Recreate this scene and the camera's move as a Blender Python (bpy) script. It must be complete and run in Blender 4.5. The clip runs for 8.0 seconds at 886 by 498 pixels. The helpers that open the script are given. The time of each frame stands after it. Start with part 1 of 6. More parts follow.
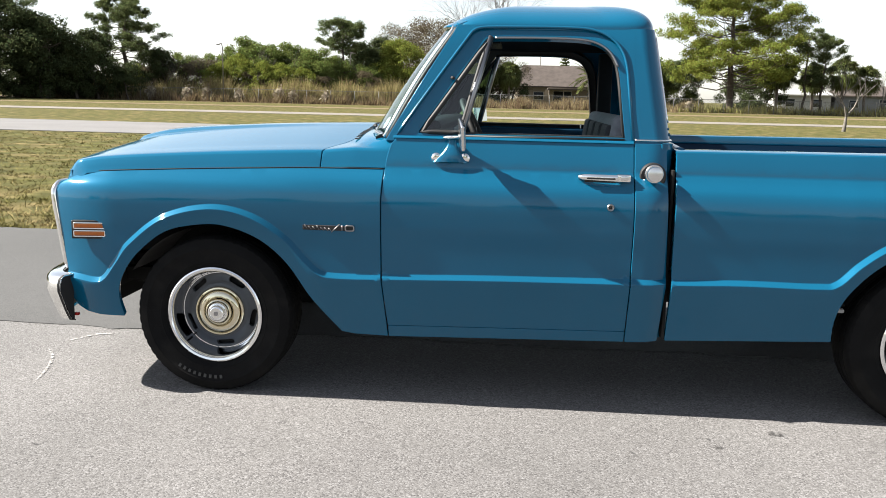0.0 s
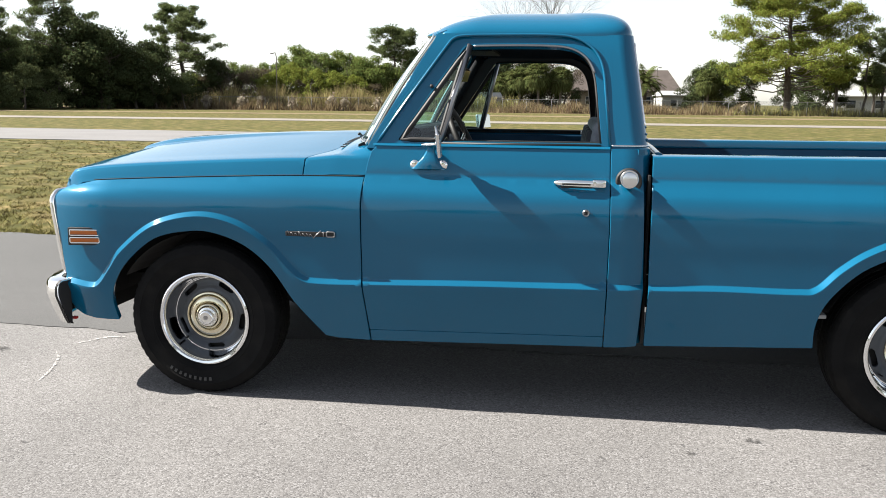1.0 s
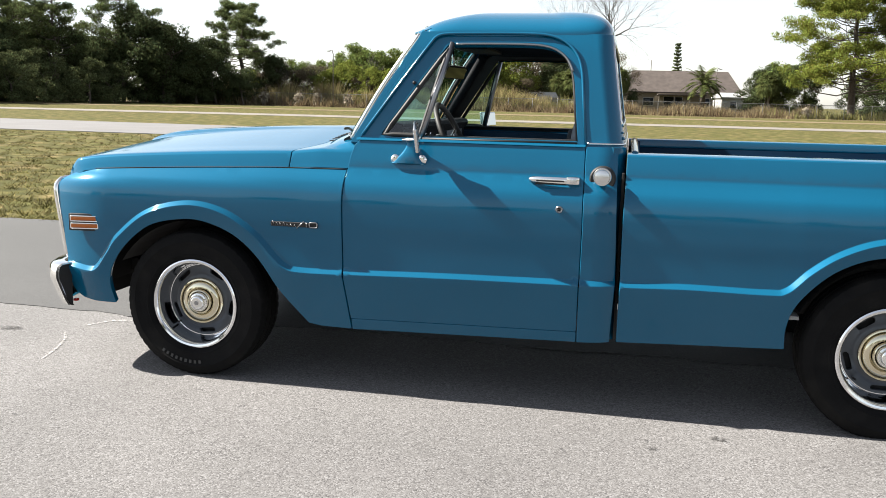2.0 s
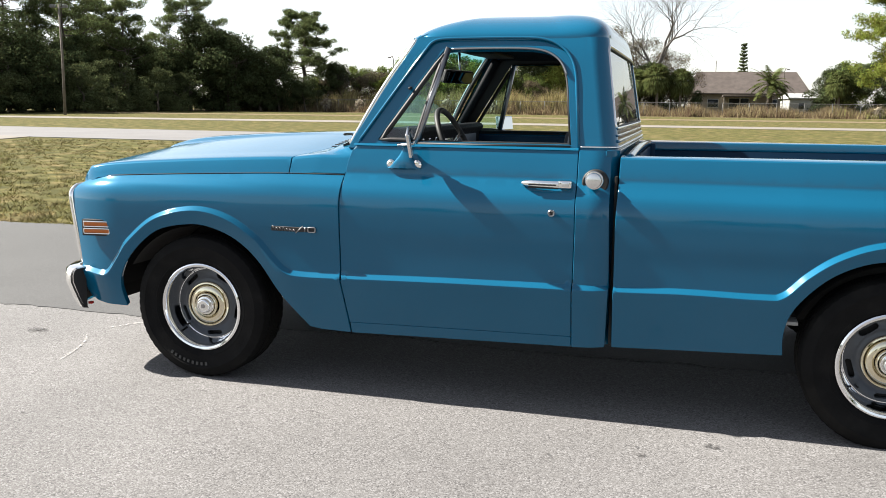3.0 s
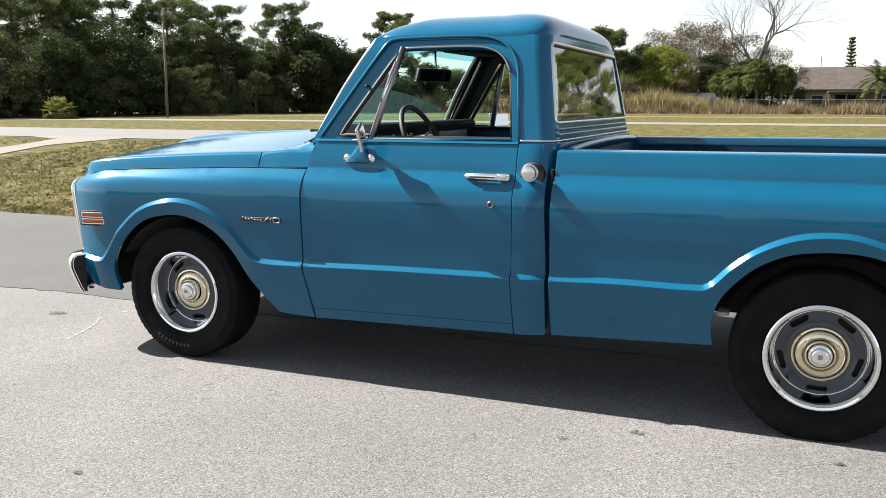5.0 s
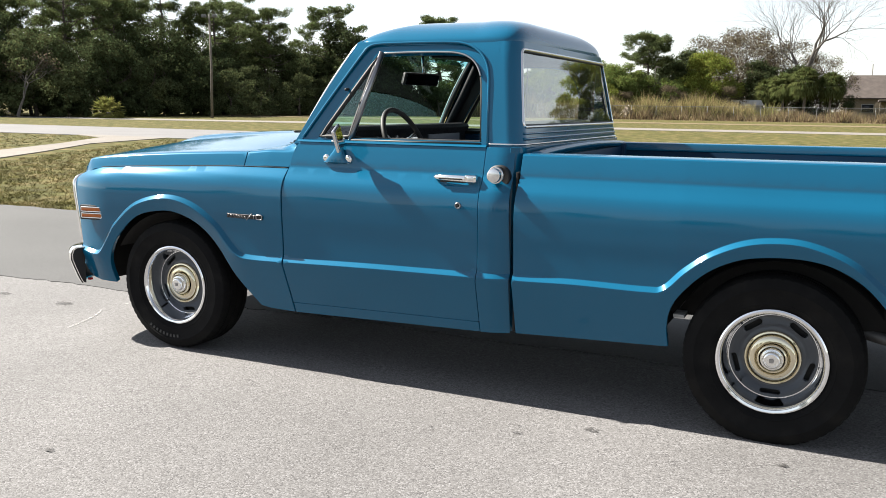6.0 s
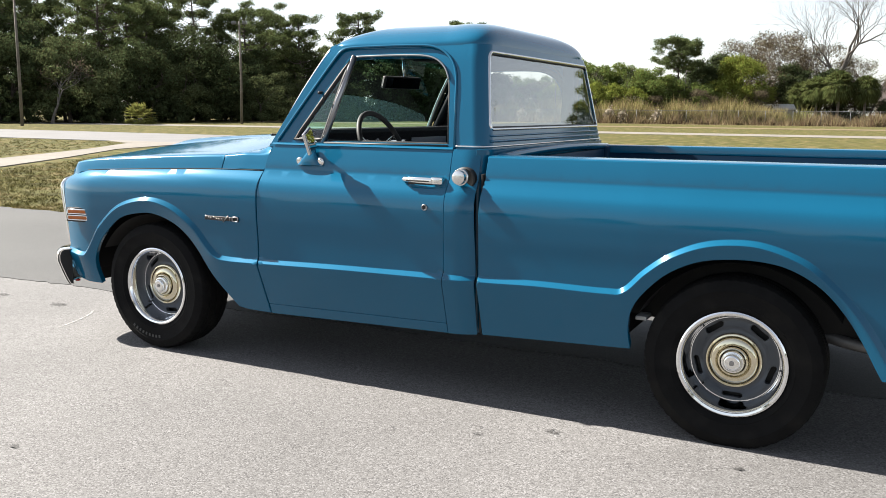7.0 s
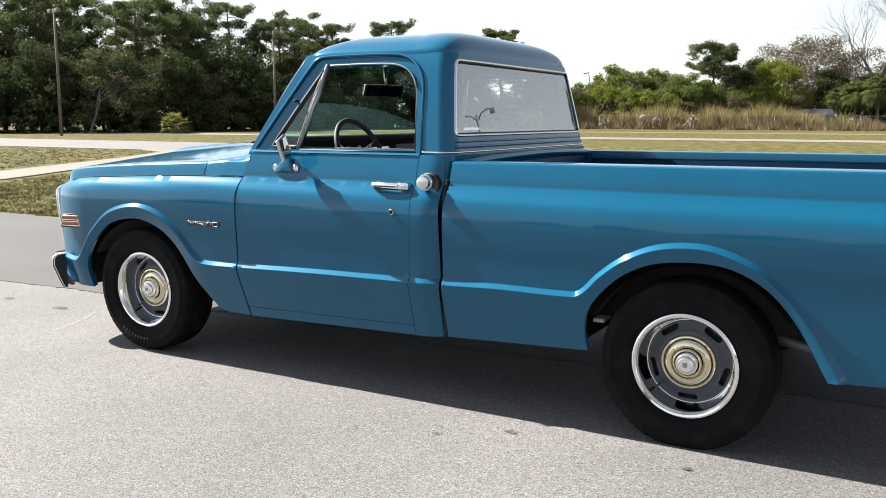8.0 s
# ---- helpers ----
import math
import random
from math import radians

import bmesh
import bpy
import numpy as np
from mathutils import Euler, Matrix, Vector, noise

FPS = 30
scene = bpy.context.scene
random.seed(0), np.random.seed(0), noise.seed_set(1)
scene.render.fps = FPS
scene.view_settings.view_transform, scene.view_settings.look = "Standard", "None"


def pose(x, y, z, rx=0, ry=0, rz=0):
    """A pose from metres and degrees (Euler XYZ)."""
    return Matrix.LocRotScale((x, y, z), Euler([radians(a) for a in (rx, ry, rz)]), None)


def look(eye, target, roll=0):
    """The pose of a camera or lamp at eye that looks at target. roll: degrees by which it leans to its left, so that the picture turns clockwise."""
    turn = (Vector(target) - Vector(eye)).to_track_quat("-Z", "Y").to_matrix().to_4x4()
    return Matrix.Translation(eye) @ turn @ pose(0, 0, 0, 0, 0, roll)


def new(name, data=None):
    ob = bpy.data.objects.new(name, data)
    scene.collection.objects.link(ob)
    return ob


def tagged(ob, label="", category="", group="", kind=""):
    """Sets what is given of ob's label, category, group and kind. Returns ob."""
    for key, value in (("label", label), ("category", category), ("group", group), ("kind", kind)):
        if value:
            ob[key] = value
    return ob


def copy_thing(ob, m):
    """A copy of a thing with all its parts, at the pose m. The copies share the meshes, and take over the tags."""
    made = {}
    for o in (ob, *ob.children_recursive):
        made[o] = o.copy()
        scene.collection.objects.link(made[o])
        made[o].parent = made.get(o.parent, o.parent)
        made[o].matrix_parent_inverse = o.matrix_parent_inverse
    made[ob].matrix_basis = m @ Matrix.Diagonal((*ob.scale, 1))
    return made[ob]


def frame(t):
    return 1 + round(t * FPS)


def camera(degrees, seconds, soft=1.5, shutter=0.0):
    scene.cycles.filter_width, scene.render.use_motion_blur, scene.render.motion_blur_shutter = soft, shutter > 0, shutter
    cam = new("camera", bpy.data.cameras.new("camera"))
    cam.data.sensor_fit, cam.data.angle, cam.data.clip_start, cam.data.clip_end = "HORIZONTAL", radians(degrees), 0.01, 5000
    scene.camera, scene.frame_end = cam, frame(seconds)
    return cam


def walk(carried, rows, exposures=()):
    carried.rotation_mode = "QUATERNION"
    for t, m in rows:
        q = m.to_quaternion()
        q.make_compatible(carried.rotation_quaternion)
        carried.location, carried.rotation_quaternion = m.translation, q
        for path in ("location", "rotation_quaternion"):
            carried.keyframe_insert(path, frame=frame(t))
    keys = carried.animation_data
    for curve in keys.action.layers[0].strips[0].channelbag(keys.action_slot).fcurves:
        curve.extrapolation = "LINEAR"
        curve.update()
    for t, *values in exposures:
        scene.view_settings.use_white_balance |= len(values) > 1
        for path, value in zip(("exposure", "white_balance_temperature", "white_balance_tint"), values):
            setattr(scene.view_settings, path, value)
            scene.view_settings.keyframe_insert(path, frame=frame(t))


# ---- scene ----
cam = camera(53.7, 8.0, soft=0.9)
PATH = [
    (0, (1.251, -4.421, 1.269), (1.091, -2.457, 0.925), 1.3),
    (0.5, (1.384, -4.392, 1.28), (1.16, -2.435, 0.937), 1.1),
    (1, (1.561, -4.436, 1.282), (1.279, -2.484, 0.949), 0.6),
    (1.5, (1.749, -4.488, 1.277), (1.412, -2.545, 0.941), 1.2),
    (3, (2.168, -4.415, 1.282), (1.627, -2.518, 0.953), 0.6),
    (3.5, (2.378, -4.43, 1.286), (1.778, -2.551, 0.961), 0.6),
    (4, (2.542, -4.448, 1.285), (1.883, -2.588, 0.962), 0.5),
    (4.5, (2.66, -4.404, 1.27), (1.959, -2.56, 0.941), 0.0),
    (6, (3.153, -4.368, 1.271), (2.32, -2.578, 0.949), 0.7),
    (6.5, (3.271, -4.344, 1.264), (2.407, -2.568, 0.945), 0.6),
    (7, (3.41, -4.267, 1.262), (2.514, -2.506, 0.951), 0.5),
    (7.5, (3.531, -4.226, 1.262), (2.596, -2.484, 0.962), 0.2),
    (8, (3.716, -4.198, 1.261), (2.748, -2.473, 0.966), 0.1),
]
walk(cam, [(t, look(eye, target, roll)) for t, eye, target, roll in PATH], exposures=[(0, 1.95), (8, 1.95)])

# ---- light: hazy winter sun from ahead of the truck, about 40 degrees up ----
SUN_TRAVEL = Vector((1.18, 0.05, -1.0)).normalized()
world = bpy.data.worlds.new("sky")
scene.world = world
world.use_nodes = True
wn = world.node_tree.nodes
sky = wn.new("ShaderNodeTexSky")
sky.sky_type = "NISHITA"
sky.sun_disc = False
sky.sun_elevation = math.asin(-SUN_TRAVEL.z)
sky.sun_rotation = math.atan2(-SUN_TRAVEL.x, -SUN_TRAVEL.y)
sky.air_density, sky.dust_density, sky.ozone_density = 1.0, 0.6, 1.0
wn["Background"].inputs["Strength"].default_value = 0.056
haze = wn.new("ShaderNodeHueSaturation")  # thin high cloud washes the blue out
haze.inputs["Saturation"].default_value = 0.42
world.node_tree.links.new(sky.outputs[0], haze.inputs["Color"])
world.node_tree.links.new(haze.outputs[0], wn["Background"].inputs["Color"])
sun_data = bpy.data.lights.new("sun", "SUN")
sun_data.energy, sun_data.angle, sun_data.color = 5.0, radians(0.6), (1.0, 0.945, 0.855)
sun = new("sun", sun_data)
sun.matrix_world = look((0, 0, 0), SUN_TRAVEL) @ Matrix.Identity(4)
sun.location = (-20, 0, 20)
# ---- materials ----
def material(name, color, rough=0.5, metal=0.0, coat=0.0, spec=0.5, vary=0.0, scale=6.0, bump=0.0, bump_scale=60.0, dirt=None, dirt_scale=2.0, dirt_at=(0.5, 0.7), rand=0.0, trans=0.0, ior=1.45, space="Object"):
    """A surface with fine variation in colour and gloss, fine relief, and an optional second tone in patches."""
    m = bpy.data.materials.new(name)
    m.use_nodes = True
    t = m.node_tree
    b = t.nodes["Principled BSDF"]
    b.inputs["Roughness"].default_value = rough
    b.inputs["Metallic"].default_value = metal
    b.inputs["Coat Weight"].default_value = coat
    b.inputs["Coat Roughness"].default_value = 0.045
    b.inputs["Specular IOR Level"].default_value = spec
    b.inputs["Transmission Weight"].default_value = trans
    b.inputs["IOR"].default_value = ior
    rgb = t.nodes.new("ShaderNodeRGB")
    rgb.outputs[0].default_value = (*color, 1)
    out = rgb.outputs[0]
    tc = t.nodes.new("ShaderNodeTexCoord")

    def fine(sc, detail=5.0):
        n = t.nodes.new("ShaderNodeTexNoise")
        n.inputs["Scale"].default_value = sc
        n.inputs["Detail"].default_value = detail
        t.links.new(tc.outputs[space], n.inputs["Vector"])
        return n

    def mixed(a, colour, fac):
        mx = t.nodes.new("ShaderNodeMix")
        mx.data_type = "RGBA"
        t.links.new(fac, mx.inputs[0])
        t.links.new(a, mx.inputs[6])
        mx.inputs[7].default_value = (*colour, 1)
        return mx.outputs[2]

    def ramped(src, lo, hi):
        r = t.nodes.new("ShaderNodeMapRange")
        r.inputs["From Min"].default_value, r.inputs["From Max"].default_value = lo, hi
        t.links.new(src, r.inputs["Value"])
        return r.outputs[0]

    if dirt:
        out = mixed(out, dirt, ramped(fine(dirt_scale).outputs["Fac"], *dirt_at))
    if vary or rand:
        hsv = t.nodes.new("ShaderNodeHueSaturation")
        t.links.new(out, hsv.inputs["Color"])
        out = hsv.outputs[0]
        r = t.nodes.new("ShaderNodeMapRange")
        r.inputs["From Min"].default_value, r.inputs["From Max"].default_value = 0.3, 0.7
        r.inputs["To Min"].default_value, r.inputs["To Max"].default_value = 1 - vary, 1 + vary
        t.links.new(fine(scale).outputs["Fac"], r.inputs["Value"])
        val = r.outputs[0]
        if rand:
            geo = t.nodes.new("ShaderNodeNewGeometry")
            r2 = t.nodes.new("ShaderNodeMapRange")
            r2.inputs["To Min"].default_value, r2.inputs["To Max"].default_value = 1 - rand, 1 + rand
            t.links.new(geo.outputs["Random Per Island"], r2.inputs["Value"])
            mul = t.nodes.new("ShaderNodeMath")
            mul.operation = "MULTIPLY"
            t.links.new(val, mul.inputs[0])
            t.links.new(r2.outputs[0], mul.inputs[1])
            val = mul.outputs[0]
        t.links.new(val, hsv.inputs["Value"])
    t.links.new(out, b.inputs["Base Color"])
    if bump:
        bp = t.nodes.new("ShaderNodeBump")
        bp.inputs["Strength"].default_value = bump
        bp.inputs["Distance"].default_value = 0.01
        t.links.new(fine(bump_scale).outputs["Fac"], bp.inputs["Height"])
        t.links.new(bp.outputs[0], b.inputs["Normal"])
    return m


PAINT = material("blue_paint", (0.0025, 0.076, 0.147), rough=0.45, metal=0.08, coat=1.0, spec=0.0, vary=0.03, scale=3.0)
PAINT.node_tree.nodes["Principled BSDF"].inputs["Coat Roughness"].default_value = 0.085
PAINT.node_tree.nodes["Principled BSDF"].inputs["Coat IOR"].default_value = 1.43
# Darker copy of the body blue: shade inside bed and doors put into it.
PAINT_IN = material("blue_paint_in_shade", (0.00246, 0.0229, 0.0546), rough=0.5, spec=0.2, coat=0.0, vary=0.12, scale=9.0)
CHROME = material("chrome", (0.75, 0.75, 0.74), rough=0.07, metal=1.0, vary=0.04, scale=20)
STEEL = material("brushed_trim", (0.62, 0.62, 0.62), rough=0.22, metal=1.0)
TRIM_DARK = material("worn_dark_trim", (0.27, 0.27, 0.28), rough=0.32, metal=1.0)
POLISHED = material("polished_ring", (0.74, 0.75, 0.77), rough=0.08, metal=1.0)
# Chrome tinted yellow: the sunlit pavement it mirrors is in the colour.
GOLD = material("warm_tint_chrome", (0.62, 0.57, 0.44), rough=0.07, metal=1.0, vary=0.05, scale=30)
RIM = material("grey_rim_paint", (0.0627, 0.0686, 0.0777), rough=0.35, metal=0.35, vary=0.06)
TYRE = material("tyre_rubber", (0.00451, 0.00451, 0.00476), rough=0.8, spec=0.15, vary=0.25, scale=14, bump=0.15, bump_scale=90, dirt=(0.00898, 0.00852, 0.00802), dirt_scale=9)
BLACK = material("black_rubber", (0.00683, 0.00683, 0.0074), rough=0.6, vary=0.2)
PIPE = material("dull_steel_pipe", (0.11, 0.108, 0.105), rough=0.55, metal=0.6, vary=0.2, scale=20)
# Near black, so the deep shade under the truck is in this colour too.
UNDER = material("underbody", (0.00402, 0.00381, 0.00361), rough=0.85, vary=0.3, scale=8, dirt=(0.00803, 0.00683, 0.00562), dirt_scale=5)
DASHTOP = material("teal_grey_dash_paint", (0.035, 0.085, 0.092), rough=0.55, vary=0.1, scale=12)
DASHGREY = material("blue_grey_panel", (0.06, 0.075, 0.10), rough=0.5, vary=0.1)
TRIM_IN = material("dark_interior", (0.00511, 0.00657, 0.00876), rough=0.7, spec=0.15, vary=0.15, scale=15, bump=0.2, bump_scale=250)
SEAT = material("grey_cloth", (0.139, 0.152, 0.18), rough=0.9, vary=0.12, scale=40, bump=0.3, bump_scale=400)
SEAT_DARK = material("charcoal_cloth", (0.0277, 0.03, 0.0369), rough=0.9, vary=0.25, scale=120, bump=0.3, bump_scale=300)
SIDEMARK = material("grey_rubber_letters", (0.036, 0.036, 0.0355), rough=0.7, vary=0.2, scale=60)
AMBER = material("amber_lens", (0.36, 0.088, 0.008), rough=0.3, coat=0.15, vary=0.12, scale=90)
RED = material("red_lens", (0.4, 0.02, 0.015), rough=0.12, coat=0.6)
MIRROR = material("mirror", (0.5, 0.5, 0.5), rough=0.01, metal=1.0)
# Mirror glass darkened: the dim cab it reflects is put into the colour.
MIRROR_DIM = material("dimmed_mirror", (0.03, 0.033, 0.036), rough=0.02, metal=1.0)
WHITE = material("white_paint", (0.346, 0.346, 0.337), rough=0.5, vary=0.05)


def glass(name, tint, rough=0.0, veil=0.0, least=0.032, most=0.75):
    m = bpy.data.materials.new(name)
    m.use_nodes = True
    t = m.node_tree
    t.nodes.clear()
    o = t.nodes.new("ShaderNodeOutputMaterial")
    mx = t.nodes.new("ShaderNodeMixShader")
    tr = t.nodes.new("ShaderNodeBsdfTransparent")
    gl = t.nodes.new("ShaderNodeBsdfGlossy")
    lw = t.nodes.new("ShaderNodeLayerWeight")
    lw.inputs["Blend"].default_value = 0.5
    pw = t.nodes.new("ShaderNodeMath")
    pw.operation = "POWER"
    pw.inputs[1].default_value = 5.0
    t.links.new(lw.outputs["Facing"], pw.inputs[0])
    fr = t.nodes.new("ShaderNodeMapRange")
    fr.inputs["To Min"].default_value, fr.inputs["To Max"].default_value = least, most
    t.links.new(pw.outputs[0], fr.inputs["Value"])
    tr.inputs["Color"].default_value = (*tint, 1)
    gl.inputs["Roughness"].default_value = rough
    t.links.new(fr.outputs[0], mx.inputs[0])
    t.links.new(tr.outputs[0], mx.inputs[1])
    t.links.new(gl.outputs[0], mx.inputs[2])
    last = mx.outputs[0]
    # optional pale translucent veil mixed over the glass
    if veil:
        tl = t.nodes.new("ShaderNodeBsdfTranslucent")
        tl.inputs["Color"].default_value = (0.8, 0.8, 0.8, 1)
        m2 = t.nodes.new("ShaderNodeMixShader")
        m2.inputs[0].default_value = veil
        t.links.new(last, m2.inputs[1])
        t.links.new(tl.outputs[0], m2.inputs[2])
        last = m2.outputs[0]
    t.links.new(last, o.inputs["Surface"])
    return m


# Pale veil and raised gloss stand in for bright sky mirrored here.
GLASS_REAR = glass("veiled_window_glass", (0.85, 0.90, 0.89), veil=0.05, least=0.36, most=0.92)
GLASS = glass("window_glass", (0.66, 0.91, 0.86), least=0.075, most=0.95)
GLASS_TINT = glass("shade_band_glass", (0.25, 0.60, 0.68))
GLASS_LAMP = glass("lamp_glass", (0.9, 0.9, 0.9))


# ---- small mesh tools ----
def curve_of(pts):
    """A smooth function through (x, value) points."""
    xs = [p[0] for p in pts]
    ys = [p[1] for p in pts]
    n = len(pts)
    d = [(ys[i + 1] - ys[i]) / (xs[i + 1] - xs[i]) for i in range(n - 1)]
    tg = [d[0]] + [0 if d[i - 1] * d[i] <= 0 else 2 * d[i - 1] * d[i] / (d[i - 1] + d[i]) for i in range(1, n - 1)] + [d[-1]]

    def at(x):
        if x <= xs[0]:
            return ys[0]
        if x >= xs[-1]:
            return ys[-1]
        i = max(k for k in range(n - 1) if xs[k] <= x)
        h = xs[i + 1] - xs[i]
        u = (x - xs[i]) / h
        return (1 + 2 * u) * (1 - u) ** 2 * ys[i] + u * (1 - u) ** 2 * h * tg[i] + u * u * (3 - 2 * u) * ys[i + 1] + u * u * (u - 1) * h * tg[i + 1]
    return at


def spline(pts, per=6, closed=False):
    """Points along a smooth line through the given ones."""
    P = [Vector(p) for p in pts]
    n = len(P)
    out = []
    for i in range(n if closed else n - 1):
        if closed:
            a, b, c, e = P[(i - 1) % n], P[i], P[(i + 1) % n], P[(i + 2) % n]
        else:
            a, b, c, e = P[max(i - 1, 0)], P[i], P[i + 1], P[min(i + 2, n - 1)]
        for k in range(per):
            u = k / per
            out.append(0.5 * ((2 * b) + (c - a) * u + (2 * a - 5 * b + 4 * c - e) * u * u + (3 * b - a - 3 * c + e) * u ** 3))
    if not closed:
        out.append(P[-1])
    return out


def rounded(x0, y0, x1, y1, r, n=5):
    out = []
    for cx, cy, a0 in ((x1 - r, y1 - r, 0), (x0 + r, y1 - r, 90), (x0 + r, y0 + r, 180), (x1 - r, y0 + r, 270)):
        for k in range(n + 1):
            a = radians(a0 + 90 * k / n)
            out.append((cx + r * math.cos(a), cy + r * math.sin(a)))
    return out


def solid(name, verts, faces, mat, parent=None, label="", smooth=False, normals=None):
    """Links a mesh as one object, under a thing if one is given."""
    me = bpy.data.meshes.new(name)
    me.from_pydata([tuple(v) for v in verts], [], faces)
    me.materials.append(mat)
    if smooth or normals:
        me.polygons.foreach_set("use_smooth", [True] * len(me.polygons))
    if normals:
        me.normals_split_custom_set([tuple(n) for n in normals])
    me.update()
    ob = new(name, me)
    ob.parent = parent
    if label:
        ob["label"] = label
    return ob


def part(name, bm, mat, parent=None, label="", smooth=True, sharp=35):
    """Links a bmesh as one object, under a thing if one is given."""
    for f in bm.faces:
        f.smooth = smooth
    if smooth:
        lim = radians(sharp)
        for e in bm.edges:
            e.smooth = len(e.link_faces) == 2 and e.calc_face_angle(0) < lim
    me = bpy.data.meshes.new(name)
    bm.to_mesh(me)
    bm.free()
    me.materials.append(mat)
    ob = new(name, me)
    ob.parent = parent
    if label:
        ob["label"] = label
    return ob


def thing(name, label, category, at=(0, 0, 0), rz=0, group="", kind=""):
    ob = new(name)
    ob.empty_display_size = 0.2
    ob.matrix_basis = pose(*at, 0, 0, rz)
    return tagged(ob, label, category, group, kind)


def add_box(bm, x0, x1, y0, y1, z0, z1, bevel=0.0, seg=2, m=None):
    vs = [bm.verts.new(p) for p in ((x0, y0, z0), (x1, y0, z0), (x1, y1, z0), (x0, y1, z0), (x0, y0, z1), (x1, y0, z1), (x1, y1, z1), (x0, y1, z1))]
    fs = [bm.faces.new([vs[i] for i in q]) for q in ((3, 2, 1, 0), (4, 5, 6, 7), (0, 1, 5, 4), (1, 2, 6, 5), (2, 3, 7, 6), (3, 0, 4, 7))]
    if bevel:
        r = bmesh.ops.bevel(bm, geom=list({e for f in fs for e in f.edges}), offset=bevel, segments=seg, profile=0.6, affect="EDGES")
        vs = [v for v in set(vs) | set(r["verts"]) if v.is_valid]
    if m is not None:
        bmesh.ops.transform(bm, matrix=m, verts=[v for v in vs if v.is_valid])
    return vs


def box(name, x0, x1, y0, y1, z0, z1, mat, parent=None, label="", bevel=0.004, seg=2, m=None):
    bm = bmesh.new()
    add_box(bm, x0, x1, y0, y1, z0, z1, bevel, seg, m)
    return part(name, bm, mat, parent, label)


def add_tube(bm, pts, radii, n=8, cap=True, flat=1.0):
    """A swept round bar through points; radii: one or one for each point."""
    P = [Vector(p) for p in pts]
    R = [float(radii)] * len(P) if isinstance(radii, (int, float)) else [float(r) for r in radii]
    rings = []
    side = None
    for i, p in enumerate(P):
        d = (P[min(i + 1, len(P) - 1)] - P[max(i - 1, 0)]).normalized()
        if side is None:
            side = d.orthogonal().normalized()
        side = (side - d * side.dot(d)).normalized()
        up = d.cross(side)
        rings.append([bm.verts.new(p + R[i] * (math.cos(2 * math.pi * k / n) * side + flat * math.sin(2 * math.pi * k / n) * up)) for k in range(n)])
    for a, b in zip(rings, rings[1:]):
        for k in range(n):
            bm.faces.new((a[k], a[(k + 1) % n], b[(k + 1) % n], b[k]))
    if cap:
        bm.faces.new(rings[0][::-1])
        bm.faces.new(rings[-1])


def tube(name, pts, radii, mat, parent=None, label="", n=8):
    bm = bmesh.new()
    add_tube(bm, pts, radii, n)
    return part(name, bm, mat, parent, label, sharp=50)


def lathe(name, profile, mat, parent=None, label="", n=48, at=(0, 0, 0), axis="y", s=1):
    """Turns (radius, along) about an axis through a point; s: which way along counts."""
    bm = bmesh.new()
    rings = []
    for r, h in profile:
        ring = []
        for k in range(n):
            a = 2 * math.pi * k / n
            c, q = r * math.cos(a), r * math.sin(a)
            p = {"y": (c, s * h, q), "x": (s * h, c, q), "z": (c, q, s * h)}[axis]
            ring.append(bm.verts.new(Vector(at) + Vector(p)))
        rings.append(ring)
    for a, b in zip(rings, rings[1:]):
        for k in range(n):
            bm.faces.new((a[k], a[(k + 1) % n], b[(k + 1) % n], b[k]))
    if profile[0][0] < 1e-4 or profile[-1][0] < 1e-4:
        bmesh.ops.remove_doubles(bm, verts=bm.verts, dist=1e-5)
    bmesh.ops.recalc_face_normals(bm, faces=bm.faces)
    return part(name, bm, mat, parent, label, sharp=32)


def inside(x, y, loops):
    hit = False
    for lp in loops:
        n = len(lp)
        for i in range(n):
            (x0, y0), (x1, y1) = lp[i], lp[(i + 1) % n]
            if (y0 > y) != (y1 > y) and x < (x1 - x0) * (y - y0) / (y1 - y0) + x0:
                hit = not hit
    return hit


def dense(loop, step):
    out = []
    n = len(loop)
    for i in range(n):
        a, b = Vector(loop[i][:2]), Vector(loop[(i + 1) % n][:2])
        k = max(1, math.ceil((b - a).length / step))
        out += [tuple(a.lerp(b, j / k)) for j in range(k)]
    return out


